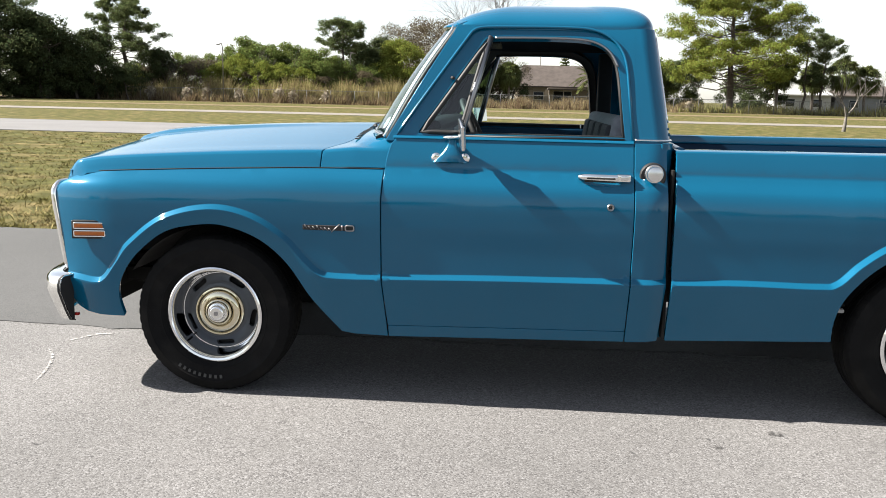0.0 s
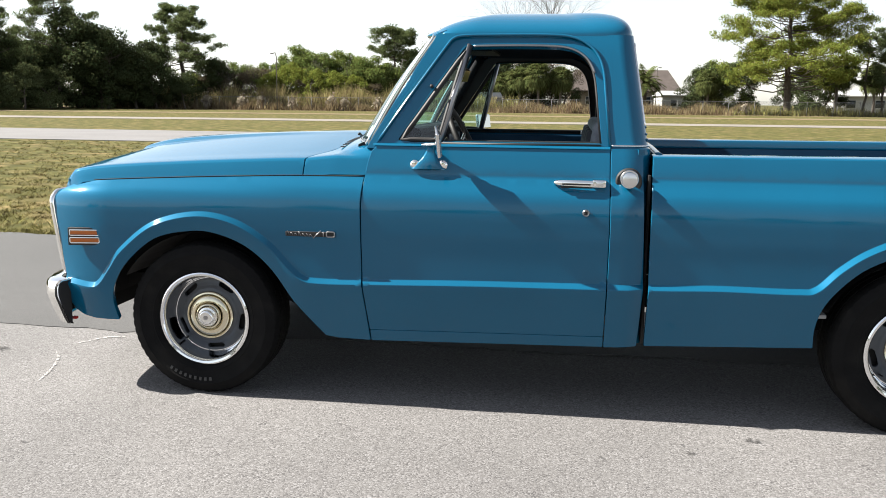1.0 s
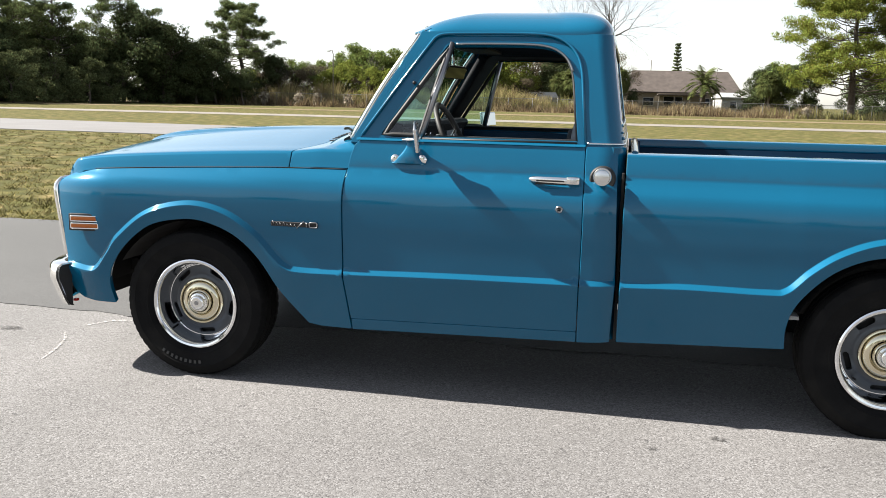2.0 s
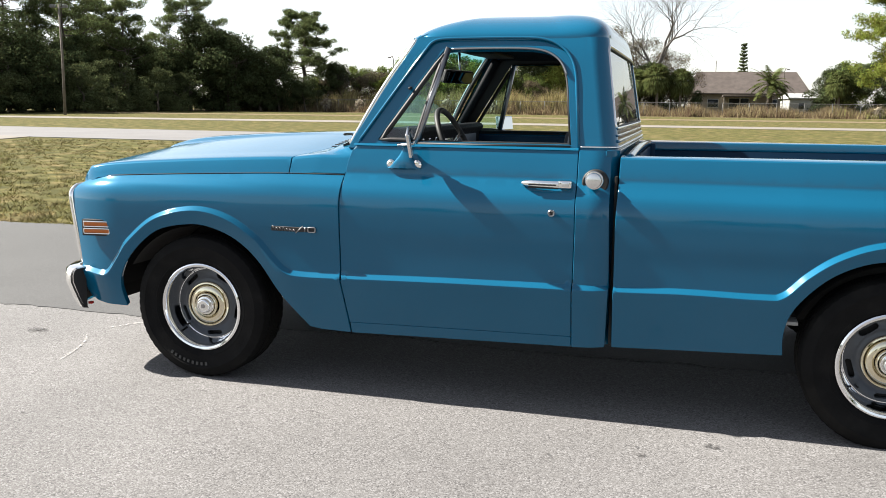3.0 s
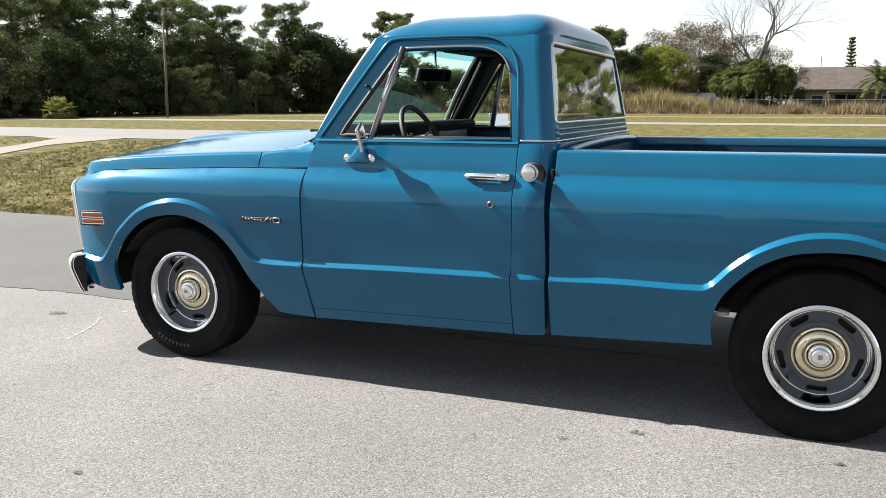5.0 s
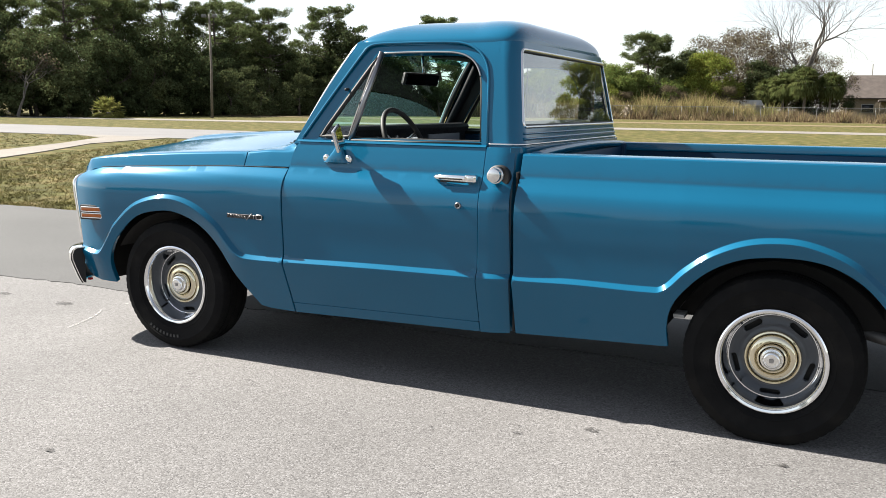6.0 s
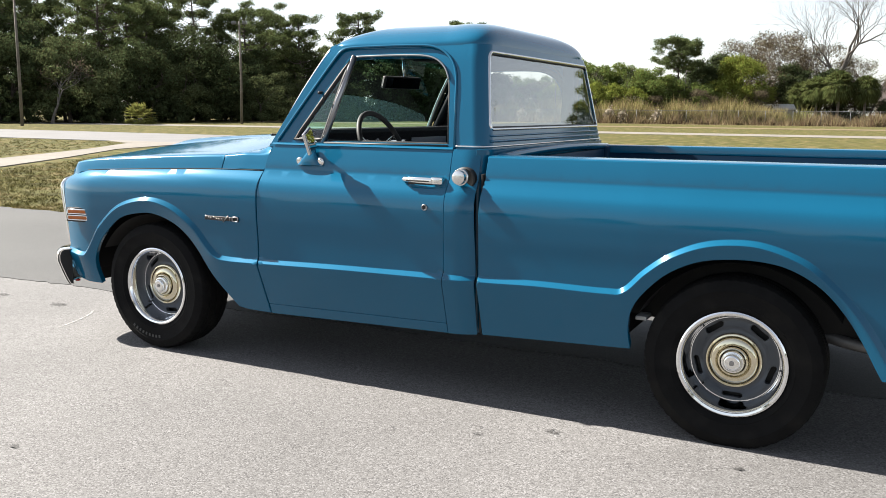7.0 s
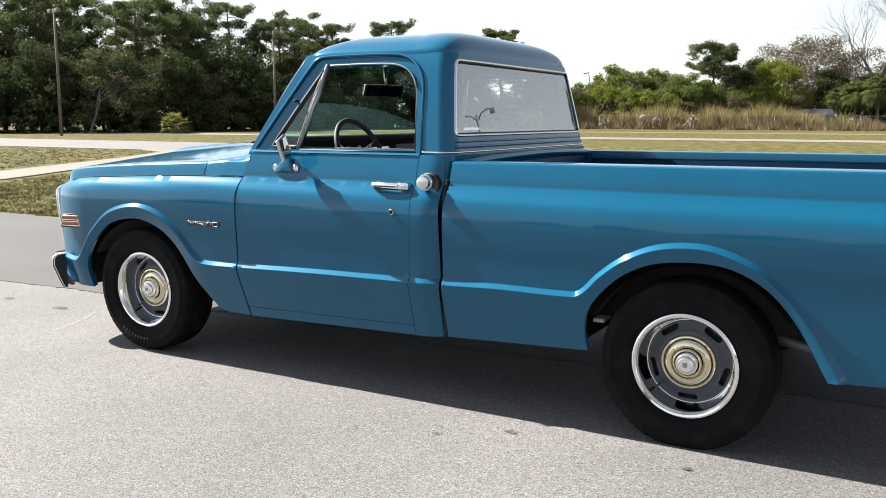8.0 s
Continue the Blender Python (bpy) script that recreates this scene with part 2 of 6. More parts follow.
def panel(name, loops, surf, step, mat, parent, centre, thick=0.018, label="", step_v=0, folds=()):
    """A pressed sheet: 2D outlines (the first outside, the rest holes) laid on a surface, with returned edges. centre: a point behind it."""
    from mathutils.geometry import delaunay_2d_cdt
    step_v = step_v or step
    loops = [dense(lp, min(step, step_v)) for lp in loops]
    pts, edges = [], []
    for lp in loops:
        o = len(pts)
        pts += [Vector(p) for p in lp]
        edges += [(o + i, o + (i + 1) % len(lp)) for i in range(len(lp))]
    rim = np.array([tuple(p) for p in pts])
    for fold in folds:
        last = None
        for p in fold:
            ok = np.min((rim[:, 0] - p[0]) ** 2 + (rim[:, 1] - p[1]) ** 2) > 0.006 ** 2 and inside(p[0], p[1], loops)
            if ok:
                pts.append(Vector(p))
                if last is not None:
                    edges.append((last, len(pts) - 1))
            last = len(pts) - 1 if ok else None
    taken = np.array([tuple(p) for p in pts])
    u0, v0 = rim.min(axis=0)
    u1, v1 = rim.max(axis=0)
    for i in range(1, int((u1 - u0) / step) + 1):
        for j in range(1, int((v1 - v0) / step_v) + 1):
            u, v = u0 + i * step, v0 + j * step_v
            if np.min((taken[:, 0] - u) ** 2 + (taken[:, 1] - v) ** 2) > (0.45 * min(step, step_v)) ** 2 and inside(u, v, loops):
                pts.append(Vector((u, v)))
    vs, es, fs, *_ = delaunay_2d_cdt(pts, edges, [], 0, 1e-6)
    fs = [f for f in fs if inside(sum(vs[i].x for i in f) / 3, sum(vs[i].y for i in f) / 3, loops)]
    c = Vector(centre)
    P, N = [], []
    e = 1e-3
    for p in vs:
        q = Vector(surf(p.x, p.y))
        n = (Vector(surf(p.x + e, p.y)) - Vector(surf(p.x - e, p.y))).cross(Vector(surf(p.x, p.y + e)) - Vector(surf(p.x, p.y - e)))
        n = n.normalized() if n.length > 1e-12 else (q - c).normalized()
        if n.dot(q - c) < 0:
            n = -n
        P.append(q)
        N.append(n)
    faces, normals, count = [], [], {}
    for f in fs:
        a, b, d = (P[i] for i in f)
        f = list(f)
        if (b - a).cross(d - a).dot(N[f[0]]) < 0:
            f = f[::-1]
        faces.append(f)
        normals += [N[i] for i in f]
        for i in range(3):
            k = (f[i], f[(i + 1) % 3])
            count[k] = count.get(k, 0) + 1
    if thick:
        # the edge rolls over a little before it turns in
        for a, b in [k for k in count if (k[1], k[0]) not in count]:
            o = len(P)
            t = (P[b] - P[a]).normalized()
            out = t.cross(N[a])
            r = min(0.003, thick * 0.3)
            for v in (a, b):
                P += [P[v] + out * r * 0.6 - N[v] * r * 0.5, P[v] + out * r - N[v] * r * 1.6, P[v] + out * r * 0.6 - N[v] * thick]
            m1 = (N[a] + out * 1.2).normalized()
            faces += [[b, a, o, o + 3], [o + 3, o, o + 1, o + 4], [o + 4, o + 1, o + 2, o + 5]]
            normals += [N[b], N[a], m1, m1, m1, m1, out, out, out, out, out, out]
    return solid(name, P, faces, mat, parent, label, normals=normals)


def ribbon(name, loop, mat, parent, r=0.006, label="", closed=True, n=6):
    """A moulding of round section along a closed line."""
    bm = bmesh.new()
    P = [Vector(p) for p in loop]
    if closed:
        m = len(P)
        rings = []
        side = None
        for i, p in enumerate(P):
            d = (P[(i + 1) % m] - P[(i - 1) % m]).normalized()
            if side is None:
                side = d.orthogonal().normalized()
            side = (side - d * side.dot(d)).normalized()
            up = d.cross(side)
            rings.append([bm.verts.new(p + r * (math.cos(2 * math.pi * k / n) * side + math.sin(2 * math.pi * k / n) * up)) for k in range(n)])
        for i in range(m):
            a, b = rings[i], rings[(i + 1) % m]
            sh = min(range(n), key=lambda q: (a[0].co - b[q].co).length)
            for k in range(n):
                bm.faces.new((a[k], a[(k + 1) % n], b[(k + 1 + sh) % n], b[(k + sh) % n]))
        bmesh.ops.recalc_face_normals(bm, faces=bm.faces)
    else:
        add_tube(bm, P, r, n)
    return part(name, bm, mat, parent, label, sharp=80)
# ---- the truck: body side as one pressed surface, cut into its panels ----
truck = thing("pickup_truck", "medium blue two-door pickup truck with chrome trim parked on asphalt", "pickup truck")
seam_z = curve_of([(-0.70, 0.905), (-0.60, 0.918), (-0.506, 0.930), (-0.172, 0.949), (0.162, 0.963), (0.443, 0.972), (0.72, 0.974), (4.2, 0.974)])
upper_w = curve_of([(0.25, 0.945), (0.57, 0.945), (0.65, 0.946), (0.75, 0.951), (0.82, 0.952), (0.87, 0.948), (0.91, 0.936), (0.94, 0.916), (0.96, 0.898), (0.972, 0.886), (0.98, 0.8815), (0.99, 0.880), (1.03, 0.8715), (1.058, 0.8645), (1.068, 0.862), (1.10, 0.853), (1.2, 0.83)])
LINE = [(-0.72, 0.487), (-0.60, 0.480), (-0.50, 0.470), (-0.455, 0.485), (-0.404, 0.552), (-0.339, 0.638), (-0.190, 0.750), (0.002, 0.797), (0.168, 0.770), (0.308, 0.686), (0.400, 0.590), (0.46, 0.540), (0.53, 0.528), (0.72, 0.530), (1.2, 0.542), (1.86, 0.551), (2.15, 0.560), (2.44, 0.560), (2.52, 0.573), (2.60, 0.651), (2.69, 0.719), (2.80, 0.769), (2.91, 0.789), (3.03, 0.784), (3.17, 0.733), (3.285, 0.640), (3.36, 0.555), (3.425, 0.46), (3.48, 0.37), (3.55, 0.27), (4.1, 0.20)]
line_pts = np.array([tuple(p)[:2] for p in spline([(x, z, 0) for x, z in LINE], 10)])


door_seam = curve_of([(0.27, 0.741), (0.395, 0.730), (0.56, 0.7155), (0.70, 0.712), (0.86, 0.7115), (1.0, 0.720), (1.1, 0.755)])
shoulder = curve_of([(0.90, 0.0), (0.94, 0.001), (0.972, 0.007), (0.99, 0.008), (1.03, 0.006), (1.058, 0.004), (1.10, 0.0)])


def half_width(x, z):
    """How far the body side stands from the middle of the truck."""
    zz = z + (0.974 - seam_z(x)) * min(1, max(0, (z - 0.75) / 0.18))
    d2 = (line_pts[:, 0] - x) ** 2 + (line_pts[:, 1] - z) ** 2
    i = int(np.argmin(d2))
    j = min(max(i, 1), len(line_pts) - 2)
    best = 9.0
    for k in (j - 1, j):
        a, b = line_pts[k], line_pts[k + 1]
        ab = b - a
        u = min(1, max(0, float((x - a[0]) * ab[0] + (z - a[1]) * ab[1]) / float(ab @ ab)))
        best = min(best, math.hypot(a[0] + u * ab[0] - x, a[1] + u * ab[1] - z))
    zl = float(np.interp(x, line_pts[:, 0], line_pts[:, 1]))
    d = best if z >= zl else -best
    if d >= 0.016:
        h = 0.0
    elif d > -0.003:
        h = 1 - (d + 0.003) / 0.019
    elif d > -0.014:
        h = 1.0 - 0.06 * ((d + 0.003) / 0.011) ** 2
    else:
        h = 0.94 - (-0.014 - d) * 15.0
    w = upper_w(zz) + 0.021 * h
    if x > door_seam(z):
        w += shoulder(z)
        if x < 1.72:
            w -= 0.0045
        elif x > 1.87:
            w -= 0.010 * max(0.0, 1 - (x - 1.87) / 0.7)
    if x < -0.40:
        w -= 0.060 * ((-0.40 - x) / 0.28) ** 2
    if 1.775 < x < 1.87:
        w -= 0.022 * ((x - 1.775) / 0.08) ** 2
    if x > 3.85:
        w -= 0.03 * ((x - 3.85) / 0.13) ** 2
    return w


def side(s):
    return lambda x, z: (x, s * half_width(x, z), z)


def offset_line(d):
    t = np.gradient(line_pts, axis=0)
    n = np.stack([-t[:, 1], t[:, 0]], axis=1) / np.linalg.norm(t, axis=1)[:, None]
    return [tuple(p) for p in line_pts + n * d]


FOLDS = [offset_line(d) for d in (0.0178, 0.0142, -0.0015, -0.0048, -0.014)]
FOLDS += [[(x, z + seam_z(x) - 0.974) for x in np.arange(0.728, 1.71, 0.03)] for z in (0.94, 0.975, 0.988, 1.058, 1.07)]
BED_FOLDS = FOLDS[:5] + [[(x, z) for x in np.arange(1.89, 3.97, 0.03)] for z in (0.94, 0.975, 0.988, 1.055)]


def flat2(pts, per=5):
    return [tuple(p)[:2] for p in spline([(a, b, 0) for a, b in pts], per)]


ARCH_F = flat2([(0.545, 0.285), (0.425, 0.429), (0.331, 0.569), (0.214, 0.670), (0.072, 0.724), (-0.047, 0.727), (-0.192, 0.691), (-0.317, 0.591), (-0.382, 0.492), (-0.403, 0.406), (-0.394, 0.316)])
ARCH_R = flat2([(2.535, 0.330), (2.530, 0.414), (2.547, 0.497), (2.592, 0.570), (2.680, 0.655), (2.790, 0.711), (2.903, 0.731), (3.027, 0.732), (3.128, 0.710), (3.229, 0.653), (3.309, 0.569), (3.371, 0.476), (3.423, 0.381), (3.443, 0.347)])
FENDER = flat2([(-0.682, 0.838), (-0.668, 0.867), (-0.63, 0.891), (-0.568, 0.916), (-0.506, 0.928), (-0.172, 0.947), (0.162, 0.961), (0.443, 0.970), (0.713, 0.972)], 4) + [(0.707, 0.86), (0.708, 0.70), (0.711, 0.56), (0.726, 0.395), (0.736, 0.272), (0.60, 0.276)] + ARCH_F + [(-0.50, 0.318), (-0.56, 0.328), (-0.60, 0.350), (-0.62, 0.38), (-0.634, 0.49), (-0.666, 0.695)]
DOOR = [(0.720, 0.976), (0.715, 0.862), (0.716, 0.70), (0.719, 0.56), (0.734, 0.395), (0.741, 0.322), (1.20, 0.330), (1.714, 0.338), (1.717, 0.554), (1.719, 0.783), (1.714, 1.100), (0.764, 1.100), (0.742, 1.075), (0.728, 1.03)]
ROCKER = [(0.744, 0.270), (0.742, 0.316), (1.20, 0.324), (1.714, 0.332), (1.714, 0.290)]
CORNER = [(1.722, 0.290), (1.725, 0.554), (1.727, 0.783), (1.722, 1.098), (1.846, 1.098), (1.856, 0.80), (1.864, 0.556), (1.852, 0.296)]
BEDSIDE = [(1.888, 1.068), (1.884, 0.80), (1.886, 0.556), (1.884, 0.302)] + ARCH_R + [(3.70, 0.358), (3.975, 0.385), (3.98, 1.079)]

# hood and cowl: one crowned surface, cut along the seam
rise = curve_of([(-0.72, 0.48), (-0.62, 0.74), (-0.45, 0.84), (-0.2, 0.91), (0.2, 0.98), (0.5, 1.0), (0.8, 1.0)])
crown = curve_of([(0.0, 0.158), (0.06, 0.156), (0.20, 0.142), (0.40, 0.120), (0.60, 0.097), (0.72, 0.083), (0.80, 0.0745), (0.844, 0.0685), (0.855, 0.064), (0.861, 0.054), (0.874, 0.020), (0.882, 0.001), (0.892, -0.022)])
nose = curve_of([(0.0, -0.70), (0.5, -0.695), (0.75, -0.680), (0.84, -0.655), (0.89, -0.60)])
seam_back = curve_of([(0.0, 0.56), (0.45, 0.55), (0.65, 0.52), (0.78, 0.475), (0.86, 0.452), (0.92, 0.447)])


def hood_z(x, y):
    a = abs(y)
    z = seam_z(x) + crown(a) * rise(x)
    k = min(1, max(0, (0.15 - a) / 0.07))
    z += 0.016 * k * k * (3 - 2 * k) * min(1, max(0, (0.35 - x) / 0.8))
    f = (x - nose(a)) / 0.055
    if f < 1:
        z -= 0.075 * (1 - max(f, 0)) ** 1.8
    return z


HOOD_FOLDS = [[(x, q * y) for x in np.arange(-0.66, 0.74, 0.03)] for y in (0.82, 0.844, 0.8495, 0.855, 0.861, 0.874, 0.882) for q in (-1, 1)]
hood_loop = [(nose(abs(y)) + 0.001, y) for y in np.linspace(-0.886, 0.886, 60)] + [(seam_back(abs(y)) - 0.004, y) for y in np.linspace(0.886, -0.886, 60)]
panel("hood", [hood_loop], lambda x, y: (x, y, hood_z(x, y)), 0.03, PAINT, truck, (0, 0, 0.2), thick=0.02, folds=HOOD_FOLDS)
glass_base = lambda y: 0.595 + 0.05 * (y / 0.79) ** 2 + 0.065 * (y / 0.79) ** 6
cowl_loop = [(seam_back(abs(y)) + 0.004, y) for y in np.linspace(-0.886, 0.886, 60)] + [(0.716, 0.886), (0.728, 0.870), (0.742, 0.856), (0.738, 0.80)] + [(glass_base(y) + 0.015, y) for y in np.linspace(0.79, -0.79, 40)] + [(0.738, -0.80), (0.742, -0.856), (0.728, -0.870), (0.716, -0.886)]


def cowl_z(x, y):
    z = hood_z(x, y) + 0.012 * min(1, max(0, (x - seam_back(abs(y))) / 0.12))
    k = min(1, max(0, (x - glass_base(y) + 0.11) / 0.11)) * min(1, max(0, (0.868 - abs(y)) / 0.05))
    k = k * k * (3 - 2 * k)
    return z + k * max(0, 1.112 - 0.02 * (y / 0.79) ** 2 - z)


panel("cowl_panel", [cowl_loop], lambda x, y: (x, y, cowl_z(x, y)), 0.025, PAINT, truck, (0.6, 0, 0.2), thick=0.02, folds=HOOD_FOLDS)
for y in np.linspace(-0.62, 0.62, 32):
    box("vent_slot", 0.545, 0.60, y - 0.009, y + 0.009, cowl_z(0.57, y) - 0.004, cowl_z(0.57, y) + 0.0006, BLACK, truck, "black slot of the cowl air intake", bevel=0.001, seg=1)

# Dark strips laid along the hood seams, standing in for the shaded gaps.
for q in (-1, 1):
    ribbon("hood_gap_strip", [(x, q * (half_width(x, seam_z(x) - 0.003) + 0.0008), seam_z(x) - 0.002) for x in np.linspace(-0.60, 0.712, 60)], UNDER, truck, 0.0022, "dark strip in place of the shaded gap between hood and fender", closed=False)
doors = {}
for s in (-1, 1):
    panel("front_fender", [FENDER], side(s), 0.022, PAINT, truck, (0.2, 0, 0.6), thick=0.03, label="blue front fender with flared wheel arch", folds=FOLDS)
    doors[s] = panel("door", [DOOR], side(s), 0.024, PAINT, truck, (1.2, 0, 0.6), thick=0.03, label="blue cab door with lowered window", folds=FOLDS)
    panel("rocker_panel", [ROCKER], side(s), 0.022, PAINT, truck, (1.2, 0, 0.6), thick=0.05, folds=FOLDS[:5])
    panel("cab_corner", [CORNER], side(s), 0.022, PAINT, truck, (1.6, 0, 0.6), thick=0.05, folds=FOLDS[:5])
    panel("bed_side", [BEDSIDE], side(s), 0.024, PAINT, truck, (2.9, 0, 0.6), thick=0.03, label="blue bed side with flared rear wheel arch", folds=BED_FOLDS)

# ---- upper cab ----
up_w = curve_of([(1.05, 0.85), (1.10, 0.836), (1.2, 0.812), (1.35, 0.772), (1.5, 0.727), (1.57, 0.698), (1.62, 0.68)])
back_x = lambda z: 1.872 - (z - 1.10) * 0.155
CR = 0.072


def shell(q, z):
    """Outer skin of the cab from one door post round the back to the other: q 0..1 side, 1..2 corner, 2..3 back, then mirrored."""
    s = -1 if q <= 3 else 1
    k = q if q <= 3 else 6 - q
    w, xb = up_w(z), back_x(z)
    if k <= 1:
        x, y = 1.716 + (xb - CR - 1.716) * k, w
    elif k <= 2:
        a = (k - 1) * math.pi / 2
        x, y = xb - CR + CR * math.sin(a), w - CR + CR * math.cos(a)
    else:
        y = (w - CR) * (3 - k)
        x = xb + 0.003 * (1 - (y / (w - CR)) ** 2)
    return (x, s * y, z)


REAR_HOLE = [(1.80 + 2.4 * u, 1.185 + 0.337 * v) for u, v in rounded(0, 0, 1, 1, 0.07)]
panel("cab_back", [[(0, 1.09), (6, 1.09), (6, 1.556), (0, 1.556)], REAR_HOLE], shell, 0.05, PAINT, truck, (1.4, 0, 1.3), thick=0.006, step_v=0.03, folds=[[(q, z) for z in np.arange(1.11, 1.55, 0.03)] for q in (1.0, 1.125, 1.25, 1.375, 1.5, 1.625, 4.375, 4.5, 4.625, 4.75, 4.875, 5.0)])
panel("cab_back_lower", [[(1.2, 0.30), (4.8, 0.30), (4.8, 1.10), (1.2, 1.10)]], lambda q, z: (shell(q, 1.09)[0] + 0.006, shell(q, 1.09)[1] * 1.02, z), 0.12, PAINT, truck, (1.4, 0, 0.8), thick=0.02, step_v=0.08)
rear_win = panel("rear_window", [REAR_HOLE], lambda q, z: tuple(Vector(shell(q, z)) - Vector((0.008, 0, 0))), 0.15, GLASS_REAR, truck, (1.4, 0, 1.3), thick=0, step_v=0.06, label="clear curved rear window")
rear_win.visible_shadow = False
ribbon("rear_window_trim", [Vector(shell(*p)) + Vector((-0.003, 0, 0)) for p in dense(REAR_HOLE, 0.06)], STEEL, truck, 0.008, "bright metal trim of the rear window")
ribbon("rear_window_seal", [Vector(shell(3 + (p[0] - 3) * 0.985, 1.353 + (p[1] - 1.353) * 0.95)) - Vector((0.004, 0, 0)) for p in dense(REAR_HOLE, 0.06)], BLACK, truck, 0.005, "black rubber window seal")
for z, r in ((1.135, 0.007), (1.158, 0.005)):
    ribbon("back_rib", [Vector(shell(q, z)) for q in np.linspace(1.75, 4.25, 40)], PAINT, truck, r, closed=False)

ribbon("belt_trim", [Vector(shell(q, 1.112)) + Vector((0.003 * min(1, q, 6 - q), 0.004 * (q - 3) / 3, 0)) for q in np.linspace(0.08, 5.92, 120)], STEEL, truck, 0.005, "bright belt strip round the back of the cab", closed=False)

# roof: crowned, rolling over at the edges into the back of the cab
RIM_Z = 1.556
X_FRONT, X_BACK = 0.984, 1.8025
A_RO, B_RO, XC = (X_BACK - X_FRONT) / 2, 0.7052, (X_BACK + X_FRONT) / 2


def roof_at(rho, th):
    """Skin of the roof: rho 0 in the middle, 1 at the rim; the front rises slowly, sides and back roll over quickly."""
    n = 2.8 + 11.0 * rho ** 3
    c, q = math.cos(th), math.sin(th)
    r = rho / (abs(c) ** n + abs(q) ** n) ** (1 / n)
    k = min(1.0, max(0.0, (-c - 0.50) / 0.42))
    k = k * k * (3 - 2 * k)
    b = min(1.0, max(0.0, (c - 0.45) / 0.4))
    p, w = 3.4 - 1.4 * k + 1.8 * b, 0.56 + 0.36 * k - 0.07 * b
    z0 = RIM_Z + 0.019 * k
    y = B_RO * r * q
    x = A_RO * r * c
    x -= 0.062 * (1 - min(1.0, (y / 0.70) ** 4)) * max(0.0, -x / A_RO) ** 2
    return Vector((XC + x, y, z0 + (1.681 - z0) * max(0.0, 1 - rho ** p) ** w))


NR, NT = 34, 224
turn = [2 * math.pi * (k + 0.5) / NT for k in range(NT)]
turn = [a + 0.20 * math.sin(4 * a) for a in turn]
rv = [roof_at(0, 0)]
for i in range(1, NR + 1):
    rv += [roof_at(math.sin(math.pi / 2 * i / NR) ** 0.9, a) for a in turn]
skirt = lambda v: Vector((v.x, v.y * 1.0015, v.z - 0.010))
rv += [skirt(v) for v in rv[-NT:]]
rf = [[0, 1 + k, 1 + (k + 1) % NT] for k in range(NT)]
for i in range(NR):
    o = 1 + i * NT
    rf += [[o + k, o + NT + k, o + NT + (k + 1) % NT, o + (k + 1) % NT] for k in range(NT)]
solid("roof", rv, rf, PAINT, truck, "rounded blue cab roof", smooth=True)
hv = [Vector((XC + (v.x - XC) * 0.93, v.y * 0.93, min(v.z - 0.03, 1.60))) for v in rv[:1 + NR * NT]]
solid("headliner", hv, [f[::-1] for f in rf[:NT + (NR - 1) * NT]], TRIM_IN, truck, "dark headliner", smooth=True)
lip = [roof_at(1.0, th) for th in np.linspace(math.pi - 0.80, math.pi + 0.80, 60)]
lv = [p + Vector(o) for p in lip for o in ((0.022, 0, 0.015), (-0.008, 0, 0.004), (-0.026, 0, -0.004), (-0.026, 0, -0.010), (0.020, 0, -0.016))]
lf = [[5 * i + k, 5 * i + (k + 1) % 5, 5 * i + 5 + (k + 1) % 5, 5 * i + 5 + k] for i in range(59) for k in range(5)] + [[4, 3, 2, 1, 0], [295 + k for k in range(5)]]
solid("roof_visor_lip", lv, lf, PAINT, truck, "thin visor lip along the front of the roof")

# windshield
def wind(y, v):
    b = Vector((glass_base(y), y, 1.122 - 0.02 * (y / 0.79) ** 2))
    yt = y * 0.865
    t = Vector((0.925 + 0.028 * (yt / 0.68) ** 2 + 0.040 * (yt / 0.68) ** 6, yt, 1.588 - 0.012 * (yt / 0.68) ** 2))
    p = b.lerp(t, v)
    return p + Vector((-0.012, 0, 0.008)) * math.sin(math.pi * v)


for nm, v0, v1, mt in (("windshield", 0.0, 0.86, GLASS), ("windshield_shade_band", 0.86, 1.0, GLASS_TINT)):
    g = panel(nm, [[(-0.775, v0), (0.775, v0), (0.775, v1), (-0.775, v1)]], wind, 0.06, mt, truck, (1.5, 0, 1.2), thick=0, step_v=0.1)
    g.visible_shadow = False
wl = [wind(y, 0) for y in np.linspace(-0.775, 0.775, 30)] + [wind(0.775, v) for v in np.linspace(0.05, 0.92, 14)] + [wind(y, 0.955) for y in np.linspace(0.76, -0.76, 30)] + [wind(-0.775, v) for v in np.linspace(0.92, 0.05, 14)]
ribbon("windshield_trim", wl, STEEL, truck, 0.008, "bright windshield trim")
ribbon("windshield_seal", [p + Vector((0.014, 0, -0.004)) for p in wl], BLACK, truck, 0.012)

DOOR_TOP = [(0.746, 1.092)] + flat2([(0.765, 1.120), (0.90, 1.318), (1.030, 1.506), (1.055, 1.538), (1.085, 1.551), (1.14, 1.555), (1.22, 1.556), (1.34, 1.557), (1.45, 1.556), (1.53, 1.551), (1.59, 1.533), (1.637, 1.500), (1.668, 1.455), (1.684, 1.40), (1.692, 1.33)], 5) + [(1.716, 1.10), (1.716, 1.092)]
DAYLIGHT = [(0.846, 1.118)] + flat2([(0.848, 1.130), (0.98, 1.322), (1.098, 1.493), (1.116, 1.509), (1.145, 1.514), (1.22, 1.516), (1.34, 1.517), (1.44, 1.516), (1.515, 1.511), (1.568, 1.496), (1.610, 1.467), (1.638, 1.425), (1.653, 1.375), (1.662, 1.31)], 5) + [(1.684, 1.118)]
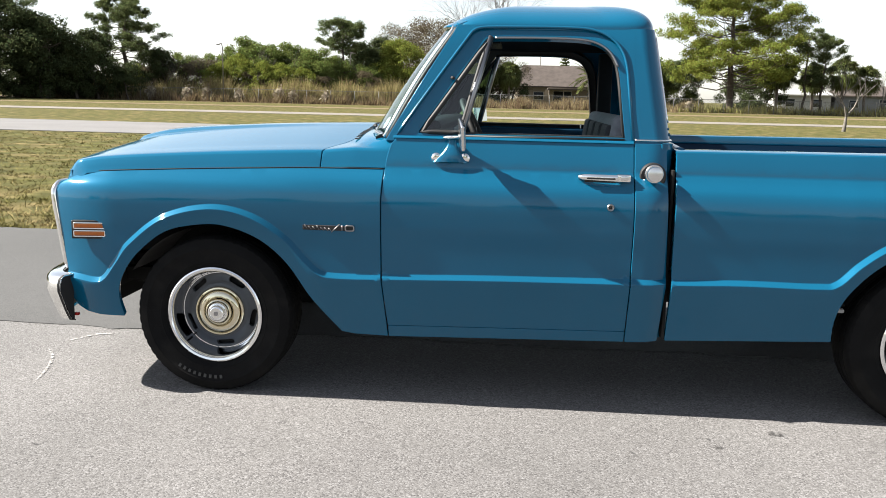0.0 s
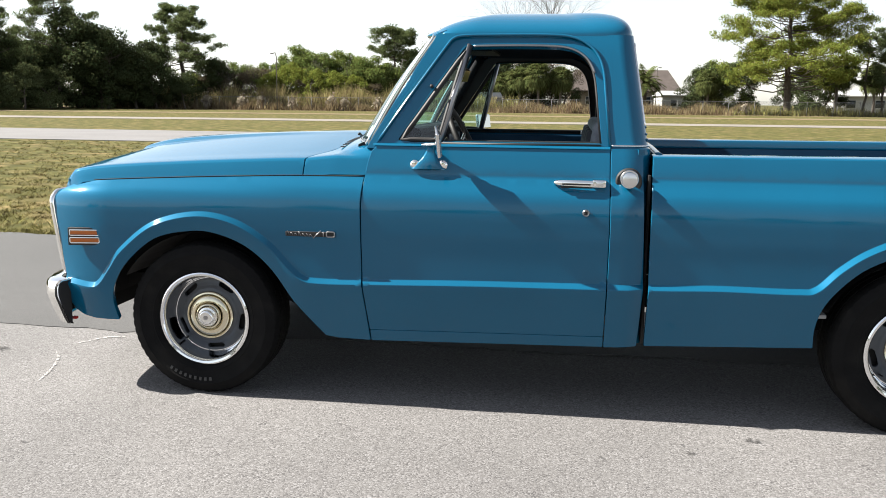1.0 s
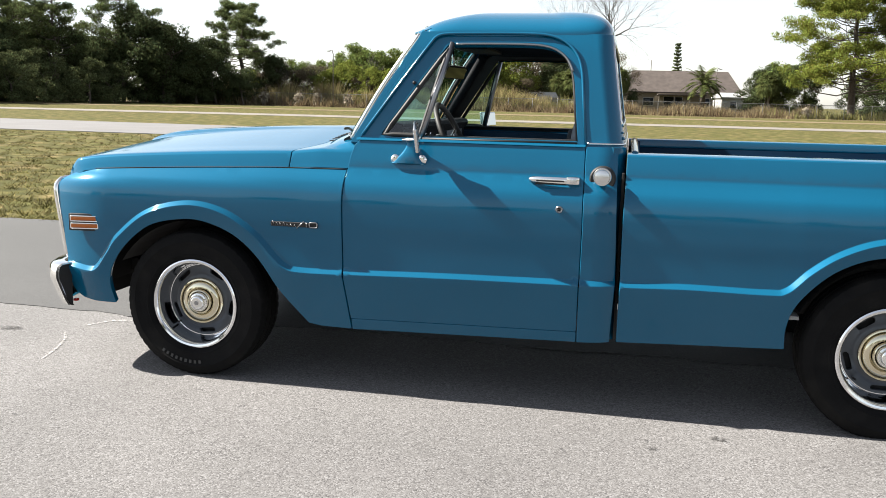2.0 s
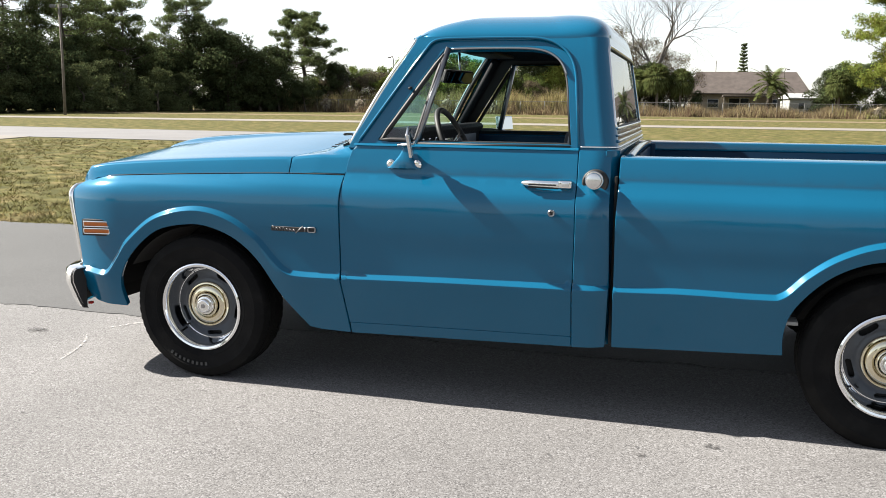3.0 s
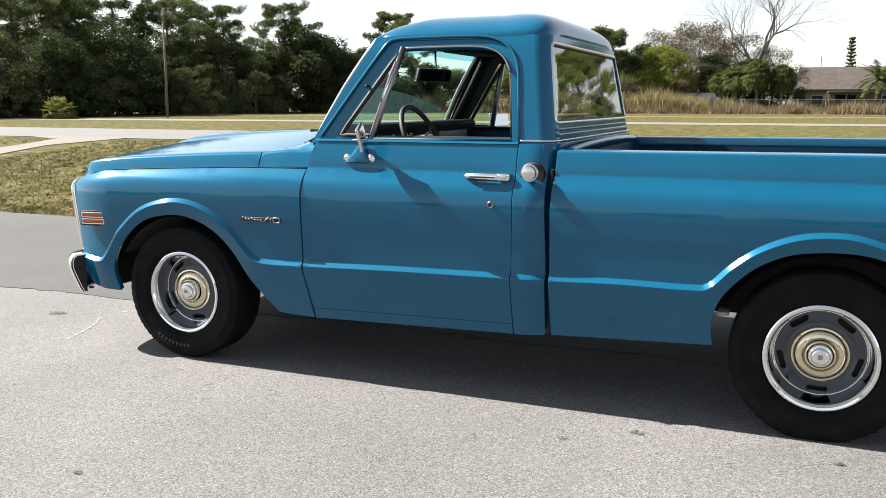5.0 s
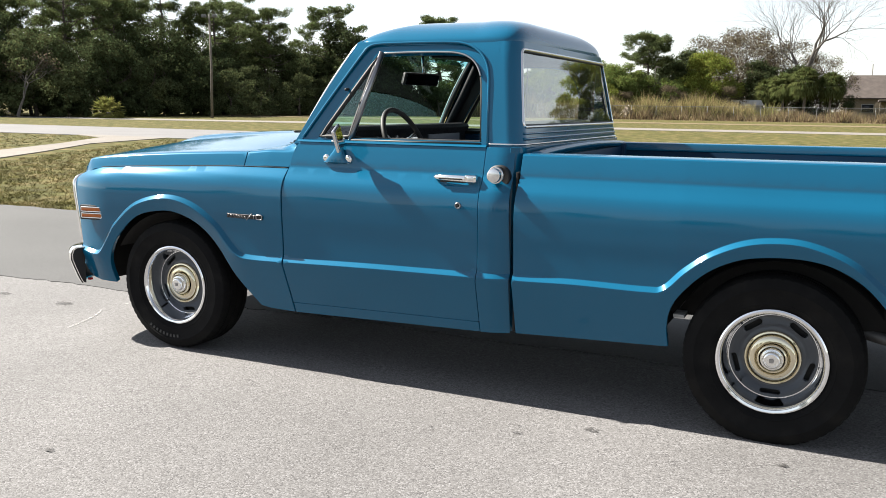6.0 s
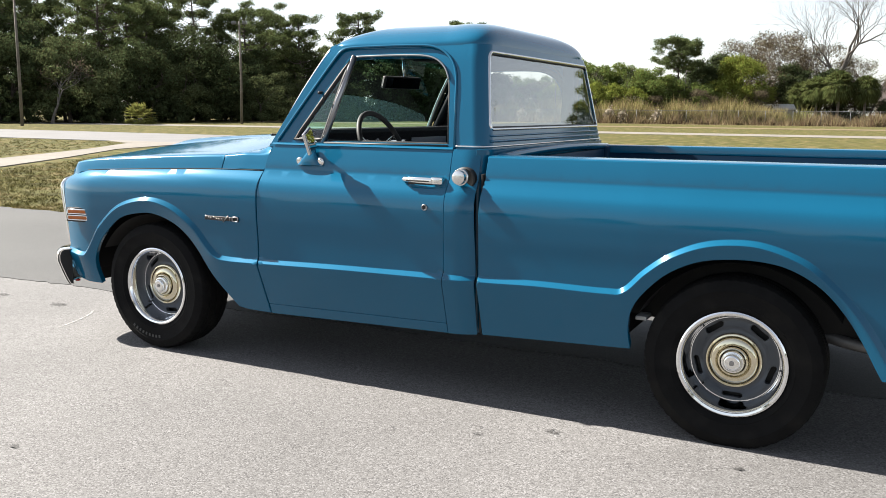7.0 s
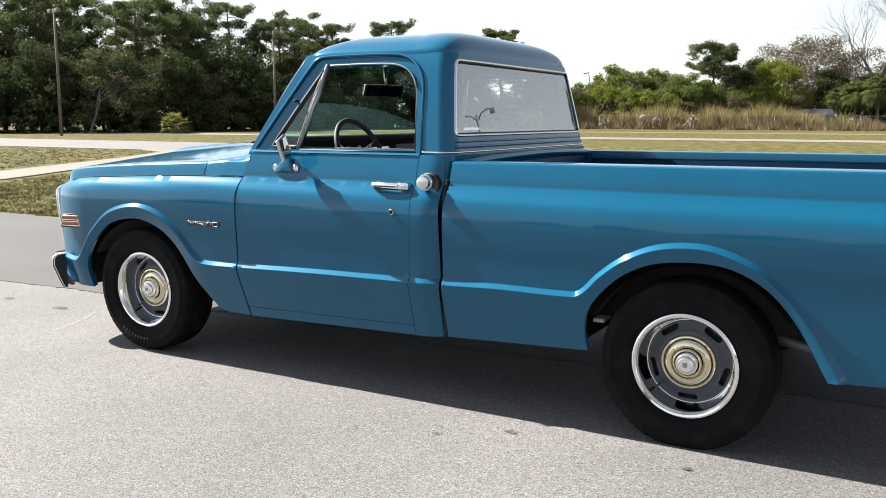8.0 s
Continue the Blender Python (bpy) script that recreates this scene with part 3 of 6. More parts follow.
CAB_SIDE = [(0.716, 1.088), (0.742, 1.135), (0.86, 1.34), (0.975, 1.53), (0.99, 1.563), (1.69, 1.566), (1.7145, 1.560), (1.7152, 1.45), (1.7155, 1.088)]
for s in (-1, 1):
    sk = lambda x, z: (x, s * up_w(z), z)
    panel("door_post_frame", [CAB_SIDE, DOOR_TOP], sk, 0.03, PAINT, truck, (1.3, 0, 1.2), thick=0.055)
    fr = lambda x, z: (x, s * (up_w(z) - 0.005), z)
    shrink = [(1.22 + (x - 1.22) * 0.990, 1.32 + (z - 1.32) * 0.984) for x, z in DOOR_TOP]
    panel("window_frame", [shrink, DAYLIGHT], fr, 0.03, PAINT, doors[s], (1.3, 0, 1.2), thick=0.04)
    panel("frame_lining", [[(1.22 + (x - 1.22) * 0.985, 1.32 + (z - 1.32) * 0.98) for x, z in DOOR_TOP], [(1.25 + (x - 1.25) * 0.985, 1.32 + (z - 1.32) * 0.975) for x, z in DAYLIGHT]], lambda x, z: (x, s * (up_w(z) - 0.034), z), 0.04, BLACK, doors[s], (1.3, 0, 1.2), thick=0.012)
    drip = [(x, s * (up_w(z) + 0.001 + 0.004 * min(1, max(0, (z - 1.42) / 0.12))), z) for x, z in DOOR_TOP[1:-1]]
    ribbon("drip_rail", drip, PAINT, truck, 0.0065, closed=False)
    ribbon("window_trim", [(x, s * (up_w(z) + 0.002), z - 0.004) for x, z in DAYLIGHT if x > 1.14 and z > 1.40], TRIM_DARK, doors[s], 0.005, "dull metal window channel", closed=False)
    ribbon("run_channel", [(x - 0.004, s * (up_w(z) - 0.012), z) for x, z in DAYLIGHT if x > 1.60], BLACK, doors[s], 0.007, closed=False)
    # belt line ledge
    bv = []
    for x in np.linspace(0.745, 1.716, 30):
        bv += [(x, s * 0.8555, 1.0985), (x, s * 0.849, 1.107), (x, s * 0.838, 1.108), (x, s * 0.80, 1.100), (x, s * 0.80, 1.05)]
    bf = [[5 * i + j, 5 * i + j + 1, 5 * i + j + 6, 5 * i + j + 5] for i in range(29) for j in range(4)]
    solid("belt_ledge", bv, bf if s > 0 else [f[::-1] for f in bf], PAINT, doors[s], smooth=True)
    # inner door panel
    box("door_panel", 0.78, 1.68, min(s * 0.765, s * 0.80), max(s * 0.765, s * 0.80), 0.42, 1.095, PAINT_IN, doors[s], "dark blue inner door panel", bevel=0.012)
    tube("window_sweep", [(1.03, s * 0.832, 1.110), (1.68, s * 0.832, 1.110)], 0.006, BLACK, doors[s])
    box("lock_knob", 1.612, 1.622, s * 0.79 - 0.005, s * 0.79 + 0.005, 1.09, 1.125, STEEL, doors[s], bevel=0.003)
    # vent window
    yv = lambda z: s * (up_w(z) - 0.006)
    V3 = [(0.862, 1.124), (1.018, 1.124), (1.112, 1.488)]
    vg = panel("vent_window", [V3], lambda x, z: (x, yv(z), z), 0.08, GLASS, doors[s], (1.2, 0, 1.2), thick=0, label="closed triangular vent window")
    vg.visible_shadow = False
    ribbon("vent_frame", [(x, yv(z), z) for x, z in dense(V3, 0.05)], BLACK, doors[s], 0.011)
    bm = bmesh.new()
    add_tube(bm, [(1.022, yv(1.11), 1.108), (1.075, yv(1.31), 1.31), (1.130, yv(1.515), 1.515)], 0.014, 8, flat=0.7)
    part("vent_post", bm, TRIM_DARK, doors[s], "dull metal vent window post")
    bm = bmesh.new()
    add_tube(bm, [(0.975, yv(1.345), 1.345), (0.982, s * 0.80, 1.343)], 0.007, 8)
    part("vent_latch", bm, BLACK, doors[s])

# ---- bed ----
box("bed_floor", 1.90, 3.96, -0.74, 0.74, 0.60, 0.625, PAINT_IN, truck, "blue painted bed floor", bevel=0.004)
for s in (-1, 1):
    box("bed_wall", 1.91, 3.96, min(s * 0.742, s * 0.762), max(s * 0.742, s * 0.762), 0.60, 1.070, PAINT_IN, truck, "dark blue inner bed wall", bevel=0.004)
    bm = bmesh.new()
    rows = []
    for x in np.linspace(1.885, 3.98, 40):
        zt = 1.068 + (x - 1.885) * 0.0053
        w = half_width(x, zt)
        prof = [(w + 0.001, zt - 0.004), (w - 0.006, zt + 0.005), (w - 0.02, zt + 0.008), (0.79, zt + 0.010), (0.755, zt + 0.010), (0.738, zt + 0.006), (0.734, zt - 0.004), (0.734, zt - 0.035), (0.744, zt - 0.04)]
        rows.append([bm.verts.new((x, s * y, z)) for y, z in prof])
    for a, b in zip(rows, rows[1:]):
        for k in range(len(a) - 1):
            bm.faces.new((a[k], b[k], b[k + 1], a[k + 1]))
    bm.faces.new(rows[0])
    bm.faces.new(rows[-1])
    bmesh.ops.recalc_face_normals(bm, faces=bm.faces)
    part("bed_rail", bm, PAINT, truck)
    # Dark sheet over the bed wall, standing in for shade inside the arch.
    box("arch_shade_sheet", 2.30, 3.65, min(s * 0.766, s * 0.776), max(s * 0.766, s * 0.776), 0.45, 1.04, UNDER, truck, "dark sheet added behind the arch in place of shade", bevel=0.002)
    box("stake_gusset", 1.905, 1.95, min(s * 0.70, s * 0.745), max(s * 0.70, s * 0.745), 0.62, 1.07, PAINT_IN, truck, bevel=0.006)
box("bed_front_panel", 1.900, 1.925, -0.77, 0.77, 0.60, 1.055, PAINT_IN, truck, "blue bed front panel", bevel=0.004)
tube("bed_front_rail", [(1.915, y, 1.066 + 0.018 * (1 - (y / 0.8) ** 2)) for y in np.linspace(-0.80, 0.80, 24)], 0.018, PAINT, truck)
box("tailgate", 3.945, 3.985, -0.76, 0.76, 0.50, 1.07, PAINT, truck, "closed blue tailgate", bevel=0.008)
for s in (-1, 1):
    box("tail_light", 3.972, 3.992, min(s * 0.80, s * 0.90), max(s * 0.80, s * 0.90), 0.62, 0.95, RED, truck, "red tail light", bevel=0.006)
box("rear_bumper", 3.99, 4.07, -0.92, 0.92, 0.40, 0.54, CHROME, truck, "chrome rear bumper", bevel=0.015)

# ---- wheels ----
def wheel(x, z, R, s, front):
    w = thing("wheel", "", "")
    for k in ("label", "category"):
        if k in w:
            del w[k]
    w.parent = truck
    w["label"] = "slotted grey steel wheel with bright trim ring and black tyre"
    at = (x, s * 0.815, z)
    N = 224
    prof = [(0.196, -0.07), (0.206, -0.088), (0.25, -0.108), (0.285, -0.112), (R - 0.028, -0.106), (R - 0.010, -0.098), (R - 0.002, -0.085), (R, -0.055), (R - 0.007, -0.053), (R - 0.007, -0.047), (R, -0.045), (R, -0.005), (R - 0.007, -0.003), (R - 0.007, 0.003), (R, 0.005), (R, 0.045), (R - 0.007, 0.047), (R - 0.007, 0.053), (R, 0.055), (R - 0.002, 0.085), (R - 0.010, 0.098), (R - 0.028, 0.106), (0.292, 0.112), (0.286, 0.1135), (0.282, 0.111), (0.25, 0.108), (0.232, 0.104), (0.229, 0.105), (0.226, 0.1025), (0.206, 0.088), (0.196, 0.07)]
    bm = bmesh.new()
    rings = []
    for r, h in prof:
        shoulder = R - 0.012 < r and 0.058 < abs(h)
        rings.append([])
        for k in range(N):
            q = r - (0.003 if shoulder and (k + (2 if h > 0 else 0)) % 4 == 0 else 0)
            a = 2 * math.pi * k / N
            rings[-1].append(bm.verts.new((x + q * math.cos(a), at[1] + s * h, max(0.001, z + q * math.sin(a)))))
    for a, b in zip(rings, rings[1:]):
        for k in range(N):
            bm.faces.new((a[k], a[(k + 1) % N], b[(k + 1) % N], b[k]))
    bmesh.ops.recalc_face_normals(bm, faces=bm.faces)
    part("tyre", bm, TYRE, w, "black tyre with worn tread", sharp=30)
    lathe("trim_ring", [(0.207, 0.080), (0.208, 0.088), (0.205, 0.095), (0.199, 0.098), (0.191, 0.096), (0.186, 0.090), (0.182, 0.074), (0.1795, 0.056), (0.1765, 0.034), (0.173, 0.014), (0.169, 0.006), (0.165, 0.0055)], POLISHED, w, "polished trim ring", n=72, at=at, s=s)
    slots = []
    for k in range(5):
        a0 = radians(-90 + 72 * k + (6 if front else -1))
        ring = []
        for u, v in rounded(-0.041, -0.0125, 0.041, 0.0125, 0.012, 4):
            r, a = 0.146 + v, a0 + u / 0.146
            ring.append((r * math.cos(a), r * math.sin(a)))
        slots.append(ring)
    circ = lambda r, n=60: [(r * math.cos(2 * math.pi * k / n), r * math.sin(2 * math.pi * k / n)) for k in range(n)]
    dish = curve_of([(0.06, 0.018), (0.10, 0.020), (0.118, 0.018), (0.135, 0.008), (0.158, 0.002), (0.168, 0.004), (0.173, 0.014), (0.1775, 0.054)])
    panel("rim_disc", [circ(0.171, 90), circ(0.07, 40)] + slots, lambda u, v: (x + u, at[1] + s * dish(math.hypot(u, v)), z + v), 0.012, RIM, w, (x, at[1] - s * 1.0, z), thick=0.02, label="grey painted slotted rim", folds=[circ(0.164, 90), circ(0.125, 60), circ(0.135, 60)])
    lathe("brake_drum", [(0.0, -0.03), (0.165, -0.032), (0.17, -0.07)], BLACK, w, at=at, s=s, n=32)
    lathe("rim_barrel", [(0.179, 0.03), (0.186, -0.01), (0.186, -0.085)], UNDER, w, at=at, s=s, n=40)
    lathe("hub_cap", [(0.106, 0.012), (0.1075, 0.020), (0.1065, 0.028), (0.103, 0.0325), (0.0985, 0.0335), (0.0955, 0.030), (0.0945, 0.020), (0.0925, 0.019), (0.0905, 0.0285), (0.086, 0.0345), (0.077, 0.038), (0.067, 0.0395), (0.0635, 0.037), (0.062, 0.027), (0.060, 0.026), (0.058, 0.0345), (0.0565, 0.046), (0.054, 0.0505), (0.051, 0.052), (0.0485, 0.050), (0.047, 0.044)], GOLD, w, "chrome hub ring tinted by warm reflections", n=64, at=at, s=s)
    lathe("centre_cap", [(0.048, 0.040), (0.0455, 0.046), (0.0435, 0.056), (0.041, 0.0605), (0.038, 0.0615), (0.036, 0.0595), (0.0345, 0.060), (0.033, 0.067), (0.031, 0.0735), (0.028, 0.0765), (0.0245, 0.0775), (0.0235, 0.0755), (0.0, 0.0765)], CHROME, w, "chrome centre cap", n=48, at=at, s=s)
    emblem = rounded(-0.009, -0.009, 0.009, 0.009, 0.005, 2)
    solid("cap_plate", [(x + u, at[1] + s * 0.0782, z + v) for u, v in emblem] + [(x + u, at[1] + s * 0.0765, z + v) for u, v in emblem], [list(range(12))] + [[k, 12 + k, 12 + (k + 1) % 12, (k + 1) % 12] for k in range(12)], TRIM_DARK, w, "small raised grey plate")
    tube("valve", [(x + 0.155 * math.cos(3.9), at[1] + s * 0.01, z + 0.155 * math.sin(3.9)), (x + 0.15 * math.cos(3.9), at[1] + s * 0.045, z + 0.15 * math.sin(3.9))], 0.004, BLACK, w, n=6)
    if front and s < 0:
        for k in range(9):
            a = radians(236 + 5.0 * k)
            m = Matrix.Translation(at) @ Matrix.Rotation(-a + math.pi / 2, 4, "Y")
            box("sidewall_mark", -0.0055, 0.0055, -0.1128, -0.110, 0.260, 0.275, SIDEMARK, w, "faint raised sidewall mark", bevel=0, m=m)
    return w


for s in (-1, 1):
    wheel(0.0, 0.335, 0.335, s, True)
    wheel(2.930, 0.322, 0.335, s, False)
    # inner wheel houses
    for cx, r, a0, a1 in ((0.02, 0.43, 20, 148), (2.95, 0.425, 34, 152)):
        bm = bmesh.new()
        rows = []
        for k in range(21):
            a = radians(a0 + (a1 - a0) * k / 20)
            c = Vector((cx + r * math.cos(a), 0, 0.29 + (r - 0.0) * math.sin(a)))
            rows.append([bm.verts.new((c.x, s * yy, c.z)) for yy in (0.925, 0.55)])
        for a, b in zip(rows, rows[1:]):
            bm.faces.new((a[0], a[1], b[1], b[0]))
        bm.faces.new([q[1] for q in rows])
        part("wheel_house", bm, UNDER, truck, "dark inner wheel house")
    # Added panel: keeps sun and bright paint out of the front wheel house.
    box("fender_light_block", -0.600, -0.575, min(s * 0.40, s * 0.895), max(s * 0.40, s * 0.895), 0.36, 0.86, UNDER, truck, "dark panel added to keep sun out of the wheel house", bevel=0.004)
    # wheel tub inside the bed
    bm = bmesh.new()
    rows = []
    for k in range(17):
        a = radians(40 + 100 * k / 16)
        c = (2.95 + 0.445 * math.cos(a), 0.29 + 0.445 * math.sin(a))
        rows.append([bm.verts.new((c[0], s * yy, c[1])) for yy in (0.745, 0.535, 0.52)])
    for a, b in zip(rows, rows[1:]):
        for k in range(2):
            bm.faces.new((a[k], a[k + 1], b[k + 1], b[k]))
    bm.faces.new([q[2] for q in rows])
    bmesh.ops.recalc_face_normals(bm, faces=bm.faces)
    part("wheel_tub", bm, PAINT_IN, truck, "dark blue wheel tub in the bed")
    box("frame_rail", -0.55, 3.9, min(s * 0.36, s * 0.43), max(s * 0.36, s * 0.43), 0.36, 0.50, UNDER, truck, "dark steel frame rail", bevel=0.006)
# Bars added out of sight to block light and bright ground underneath.
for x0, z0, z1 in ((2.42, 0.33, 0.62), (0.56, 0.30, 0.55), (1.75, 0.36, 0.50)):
    box("shade_crossmember", x0, x0 + 0.05, -0.74, 0.74, z0, z1, UNDER, truck, "dark bar added to block light under the truck", bevel=0.006)
# Added sheet that stops light through the cab gap and keeps it dark.
box("gap_shade_sheet", 1.868, 1.879, -0.885, 0.885, 0.31, 1.00, UNDER, truck, "dark sheet added to block light between cab and bed", bevel=0.002)
tube("drive_shaft", [(0.5, 0, 0.42), (2.8, 0, 0.35)], 0.035, UNDER, truck)
tube("rear_axle", [(2.928, -0.72, 0.33), (2.928, 0.72, 0.33)], 0.045, UNDER, truck)
lathe("differential", [(0.0, -0.14), (0.08, -0.12), (0.13, -0.04), (0.13, 0.04), (0.08, 0.12), (0.0, 0.14)], UNDER, truck, at=(2.928, 0, 0.33), axis="x")
tube("front_axle", [(0.0, -0.70, 0.30), (0.0, -0.3, 0.26), (0.0, 0.3, 0.26), (0.0, 0.70, 0.30)], 0.035, UNDER, truck)
tube("exhaust_pipe", [(0.6, 0.30, 0.30), (1.6, 0.30, 0.29), (2.4, 0.45, 0.30), (2.75, 0.46, 0.44), (3.2, 0.46, 0.42), (3.9, 0.50, 0.33)], 0.028, UNDER, truck)
tube("tail_pipe", spline([(2.55, -0.46, 0.40), (2.75, -0.55, 0.47), (3.05, -0.64, 0.47), (3.30, -0.78, 0.43), (3.62, -0.84, 0.41)], 5), 0.022, PIPE, truck, "dull steel tail pipe behind the rear wheel", n=12)
box("bed_bracket", 2.545, 2.59, -0.86, -0.76, 0.442, 0.458, WHITE, truck, "pale painted bed bracket ahead of the rear wheel", bevel=0.004)
box("cab_floor", 0.45, 1.86, -0.80, 0.80, 0.40, 0.44, UNDER, truck, bevel=0.004)
box("engine_block", -0.40, 0.45, -0.30, 0.30, 0.34, 0.80, UNDER, truck, bevel=0.03)
box("firewall", 0.50, 0.53, -0.84, 0.84, 0.40, 1.02, UNDER, truck, bevel=0.004)
box("fuel_line_box", 3.45, 3.60, -0.50, 0.50, 0.40, 0.56, UNDER, truck, bevel=0.01)
# ---- fittings of the truck ----
for s in (-1, 1):
    d = doors[s]
    # push-button handle: bar on two feet
    bm = bmesh.new()
    hy = half_width(1.6, 0.965)
    h0 = [(1.498, 0.966), (1.515, 0.967), (1.60, 0.966), (1.652, 0.965)]
    rows = []
    for i, (x, z) in enumerate(h0):
        k = (0.007, 0.0105, 0.012, 0.0125)[i]
        o = (0.012, 0.026, 0.030, 0.030)[i]
        rows.append([bm.verts.new((x, s * (hy + o + a), z + b)) for a, b in ((-0.008, -k), (0.005, -k), (0.010, -k * 0.35), (0.010, k * 0.35), (0.005, k), (-0.008, k))])
    for a, b in zip(rows, rows[1:]):
        for k in range(6):
            bm.faces.new((a[k], a[(k + 1) % 6], b[(k + 1) % 6], b[k]))
    bm.faces.new(rows[0])
    bm.faces.new(rows[-1])
    bmesh.ops.recalc_face_normals(bm, faces=bm.faces)
    part("handle", bm, CHROME, d, "chrome door handle", sharp=50)
    box("handle_housing", 1.648, 1.704, s * (hy + 0.014) - 0.022, s * (hy + 0.014) + 0.022, 0.949, 0.981, CHROME, d, "chrome handle end with push button", bevel=0.008, seg=3)
    # Black strip below the bar: the shade under the handle as a solid.
    box("handle_shade_strip", 1.525, 1.648, s * (hy + 0.008) - 0.007, s * (hy + 0.008) + 0.007, 0.944, 0.956, BLACK, d, bevel=0.002)
    # dark strip on the face of the bar
    box("handle_dark_strip", 1.530, 1.642, s * (hy + 0.0395) - 0.0025, s * (hy + 0.0395) + 0.0025, 0.9595, 0.9655, BLACK, d, "dark strip along the handle", bevel=0.001, seg=1)
    box("push_button", 1.664, 1.692, s * (hy + 0.034) - 0.005, s * (hy + 0.034) + 0.005, 0.956, 0.974, STEEL, d, bevel=0.003)
    box("handle_foot", 1.505, 1.525, s * (hy + 0.006) - 0.016, s * (hy + 0.006) + 0.016, 0.958, 0.974, CHROME, d, bevel=0.004)
    ly = half_width(1.628, 0.85)
    lathe("lock_cylinder", [(0.0145, -0.002), (0.0145, 0.003), (0.012, 0.006), (0.0095, 0.005), (0.009, 0.001), (0.0, 0.001)], TRIM_DARK, d, "dull metal key lock", n=24, at=(1.628, s * ly, 0.850), s=s)
    box("key_slot", 1.622, 1.634, s * (ly + 0.002) - 0.0016, s * (ly + 0.002) + 0.0016, 0.844, 0.856, BLACK, d, bevel=0)
    # side marker
    mk = box("side_marker", -0.588, -0.440, s * half_width(-0.51, 0.69) - 0.012, s * half_width(-0.51, 0.69) + 0.012, 0.649, 0.727, BLACK, truck, "amber two-bar side marker light with bright frames", bevel=0.006, m=Matrix.Translation((-0.51, s * half_width(-0.51, 0.69), 0)) @ Matrix.Rotation(-s * 0.15, 4, "Z") @ Matrix.Translation((0.51, -s * half_width(-0.51, 0.69), 0)))
    mm = Matrix.Translation((-0.51, s * half_width(-0.51, 0.69), 0)) @ Matrix.Rotation(-s * 0.15, 4, "Z") @ Matrix.Translation((0.51, -s * half_width(-0.51, 0.69), 0))
    y0 = half_width(-0.51, 0.69)
    for z in (0.672, 0.705):
        box("lens", -0.576, -0.452, min(s * (y0 + 0.005), s * (y0 + 0.0155)), max(s * (y0 + 0.005), s * (y0 + 0.0155)), z - 0.0085, z + 0.0085, AMBER, mk, "amber lens", bevel=0.003, m=mm)
        ribbon("lens_frame", [mm @ Vector((x, s * (y0 + 0.0135), zz)) for x, zz in rounded(-0.577, z - 0.0115, -0.451, z + 0.0115, 0.004, 3)], CHROME, mk, 0.0031, "thin bright lens frame")
    # fender badge: a bright script line, a slash and a box
    bd = thing("fender_badge", "small chrome script badge on the front fender", "badge")
    del bd["category"]
    bd.parent = truck
    by = lambda x, z: half_width(x, z) + 0.003
    box("badge_backing", 0.392, 0.605, min(s * by(0.5, 0.735), s * (by(0.5, 0.735) - 0.006)), max(s * by(0.5, 0.735), s * (by(0.5, 0.735) - 0.006)), 0.721, 0.741, BLACK, bd, "dark badge backing", bevel=0.001, seg=1)
    for i in range(7):
        x = 0.398 + i * 0.0165
        tube("script_stroke", [(x, s * (by(x, 0.735) + 0.002), 0.726 - 0.001 * i), (x + 0.004, s * (by(x, 0.735) + 0.003), 0.744 - 0.001 * i if i in (0, 3) else 0.738 - 0.001 * i), (x + 0.012, s * (by(x, 0.735) + 0.002), 0.727 - 0.001 * i)], 0.0017, TRIM_DARK, bd, n=5)
    tube("slash", [(0.512, s * (by(0.52, 0.73) + 0.003), 0.715), (0.545, s * (by(0.52, 0.73) + 0.003), 0.748)], 0.0024, TRIM_DARK, bd, n=6)
    tube("numeral_bar", [(0.556, s * (by(0.55, 0.73) + 0.003), 0.722), (0.556, s * (by(0.55, 0.73) + 0.003), 0.743)], 0.0024, TRIM_DARK, bd, n=6)
    ribbon("numeral_ring", [(x, s * (by(0.59, 0.73) + 0.003), z) for x, z in rounded(0.570, 0.722, 0.604, 0.743, 0.006, 3)], TRIM_DARK, bd, 0.003)
    # door mirror: foot, stem, arm and head
    mi = thing("door_mirror", "", "")
    for k in ("label", "category"):
        if k in mi:
            del mi[k]
    mi.parent = truck
    mi["label"] = "chrome door mirror on a flared blue foot"
    bm = bmesh.new()
    rows = []
    for k in range(9):
        u = k / 8
        z = 1.008 + 0.088 * u
        hw = 0.062 * (1 - u) ** 1.7 + 0.013 + 0.002 * u
        hd = 0.012 * (1 - u) ** 0.8 + 0.007
        yb = half_width(0.985, z) + 0.007 * min(1, u * 3) + 0.012 * u
        ring = []
        for q in range(16):
            a = 2 * math.pi * q / 16
            ca, sa = math.cos(a), math.sin(a)
            ring.append(bm.verts.new((0.985 + 0.006 * u + hw * math.copysign(abs(ca) ** 0.7, ca), s * (yb + hd * math.copysign(abs(sa) ** 0.7, sa)), z)))
        rows.append(ring)
    for a, b in zip(rows, rows[1:]):
        for q in range(16):
            bm.faces.new((a[q], a[(q + 1) % 16], b[(q + 1) % 16], b[q]))
    bm.faces.new(rows[0])
    bm.faces.new(rows[-1])
    bmesh.ops.recalc_face_normals(bm, faces=bm.faces)
    part("foot", bm, PAINT, mi, "flared blue mirror foot", sharp=60)
    yf = half_width(0.985, 1.09) + 0.022
    for x in (0.927, 1.043):
        lathe("foot_screw", [(0.021, -0.010), (0.020, 0.004), (0.012, 0.010), (0.0, 0.011)], CHROME, mi, "chrome end piece", n=10, at=(x, s * (half_width(x, 1.024) + 0.006), 1.024), s=s)
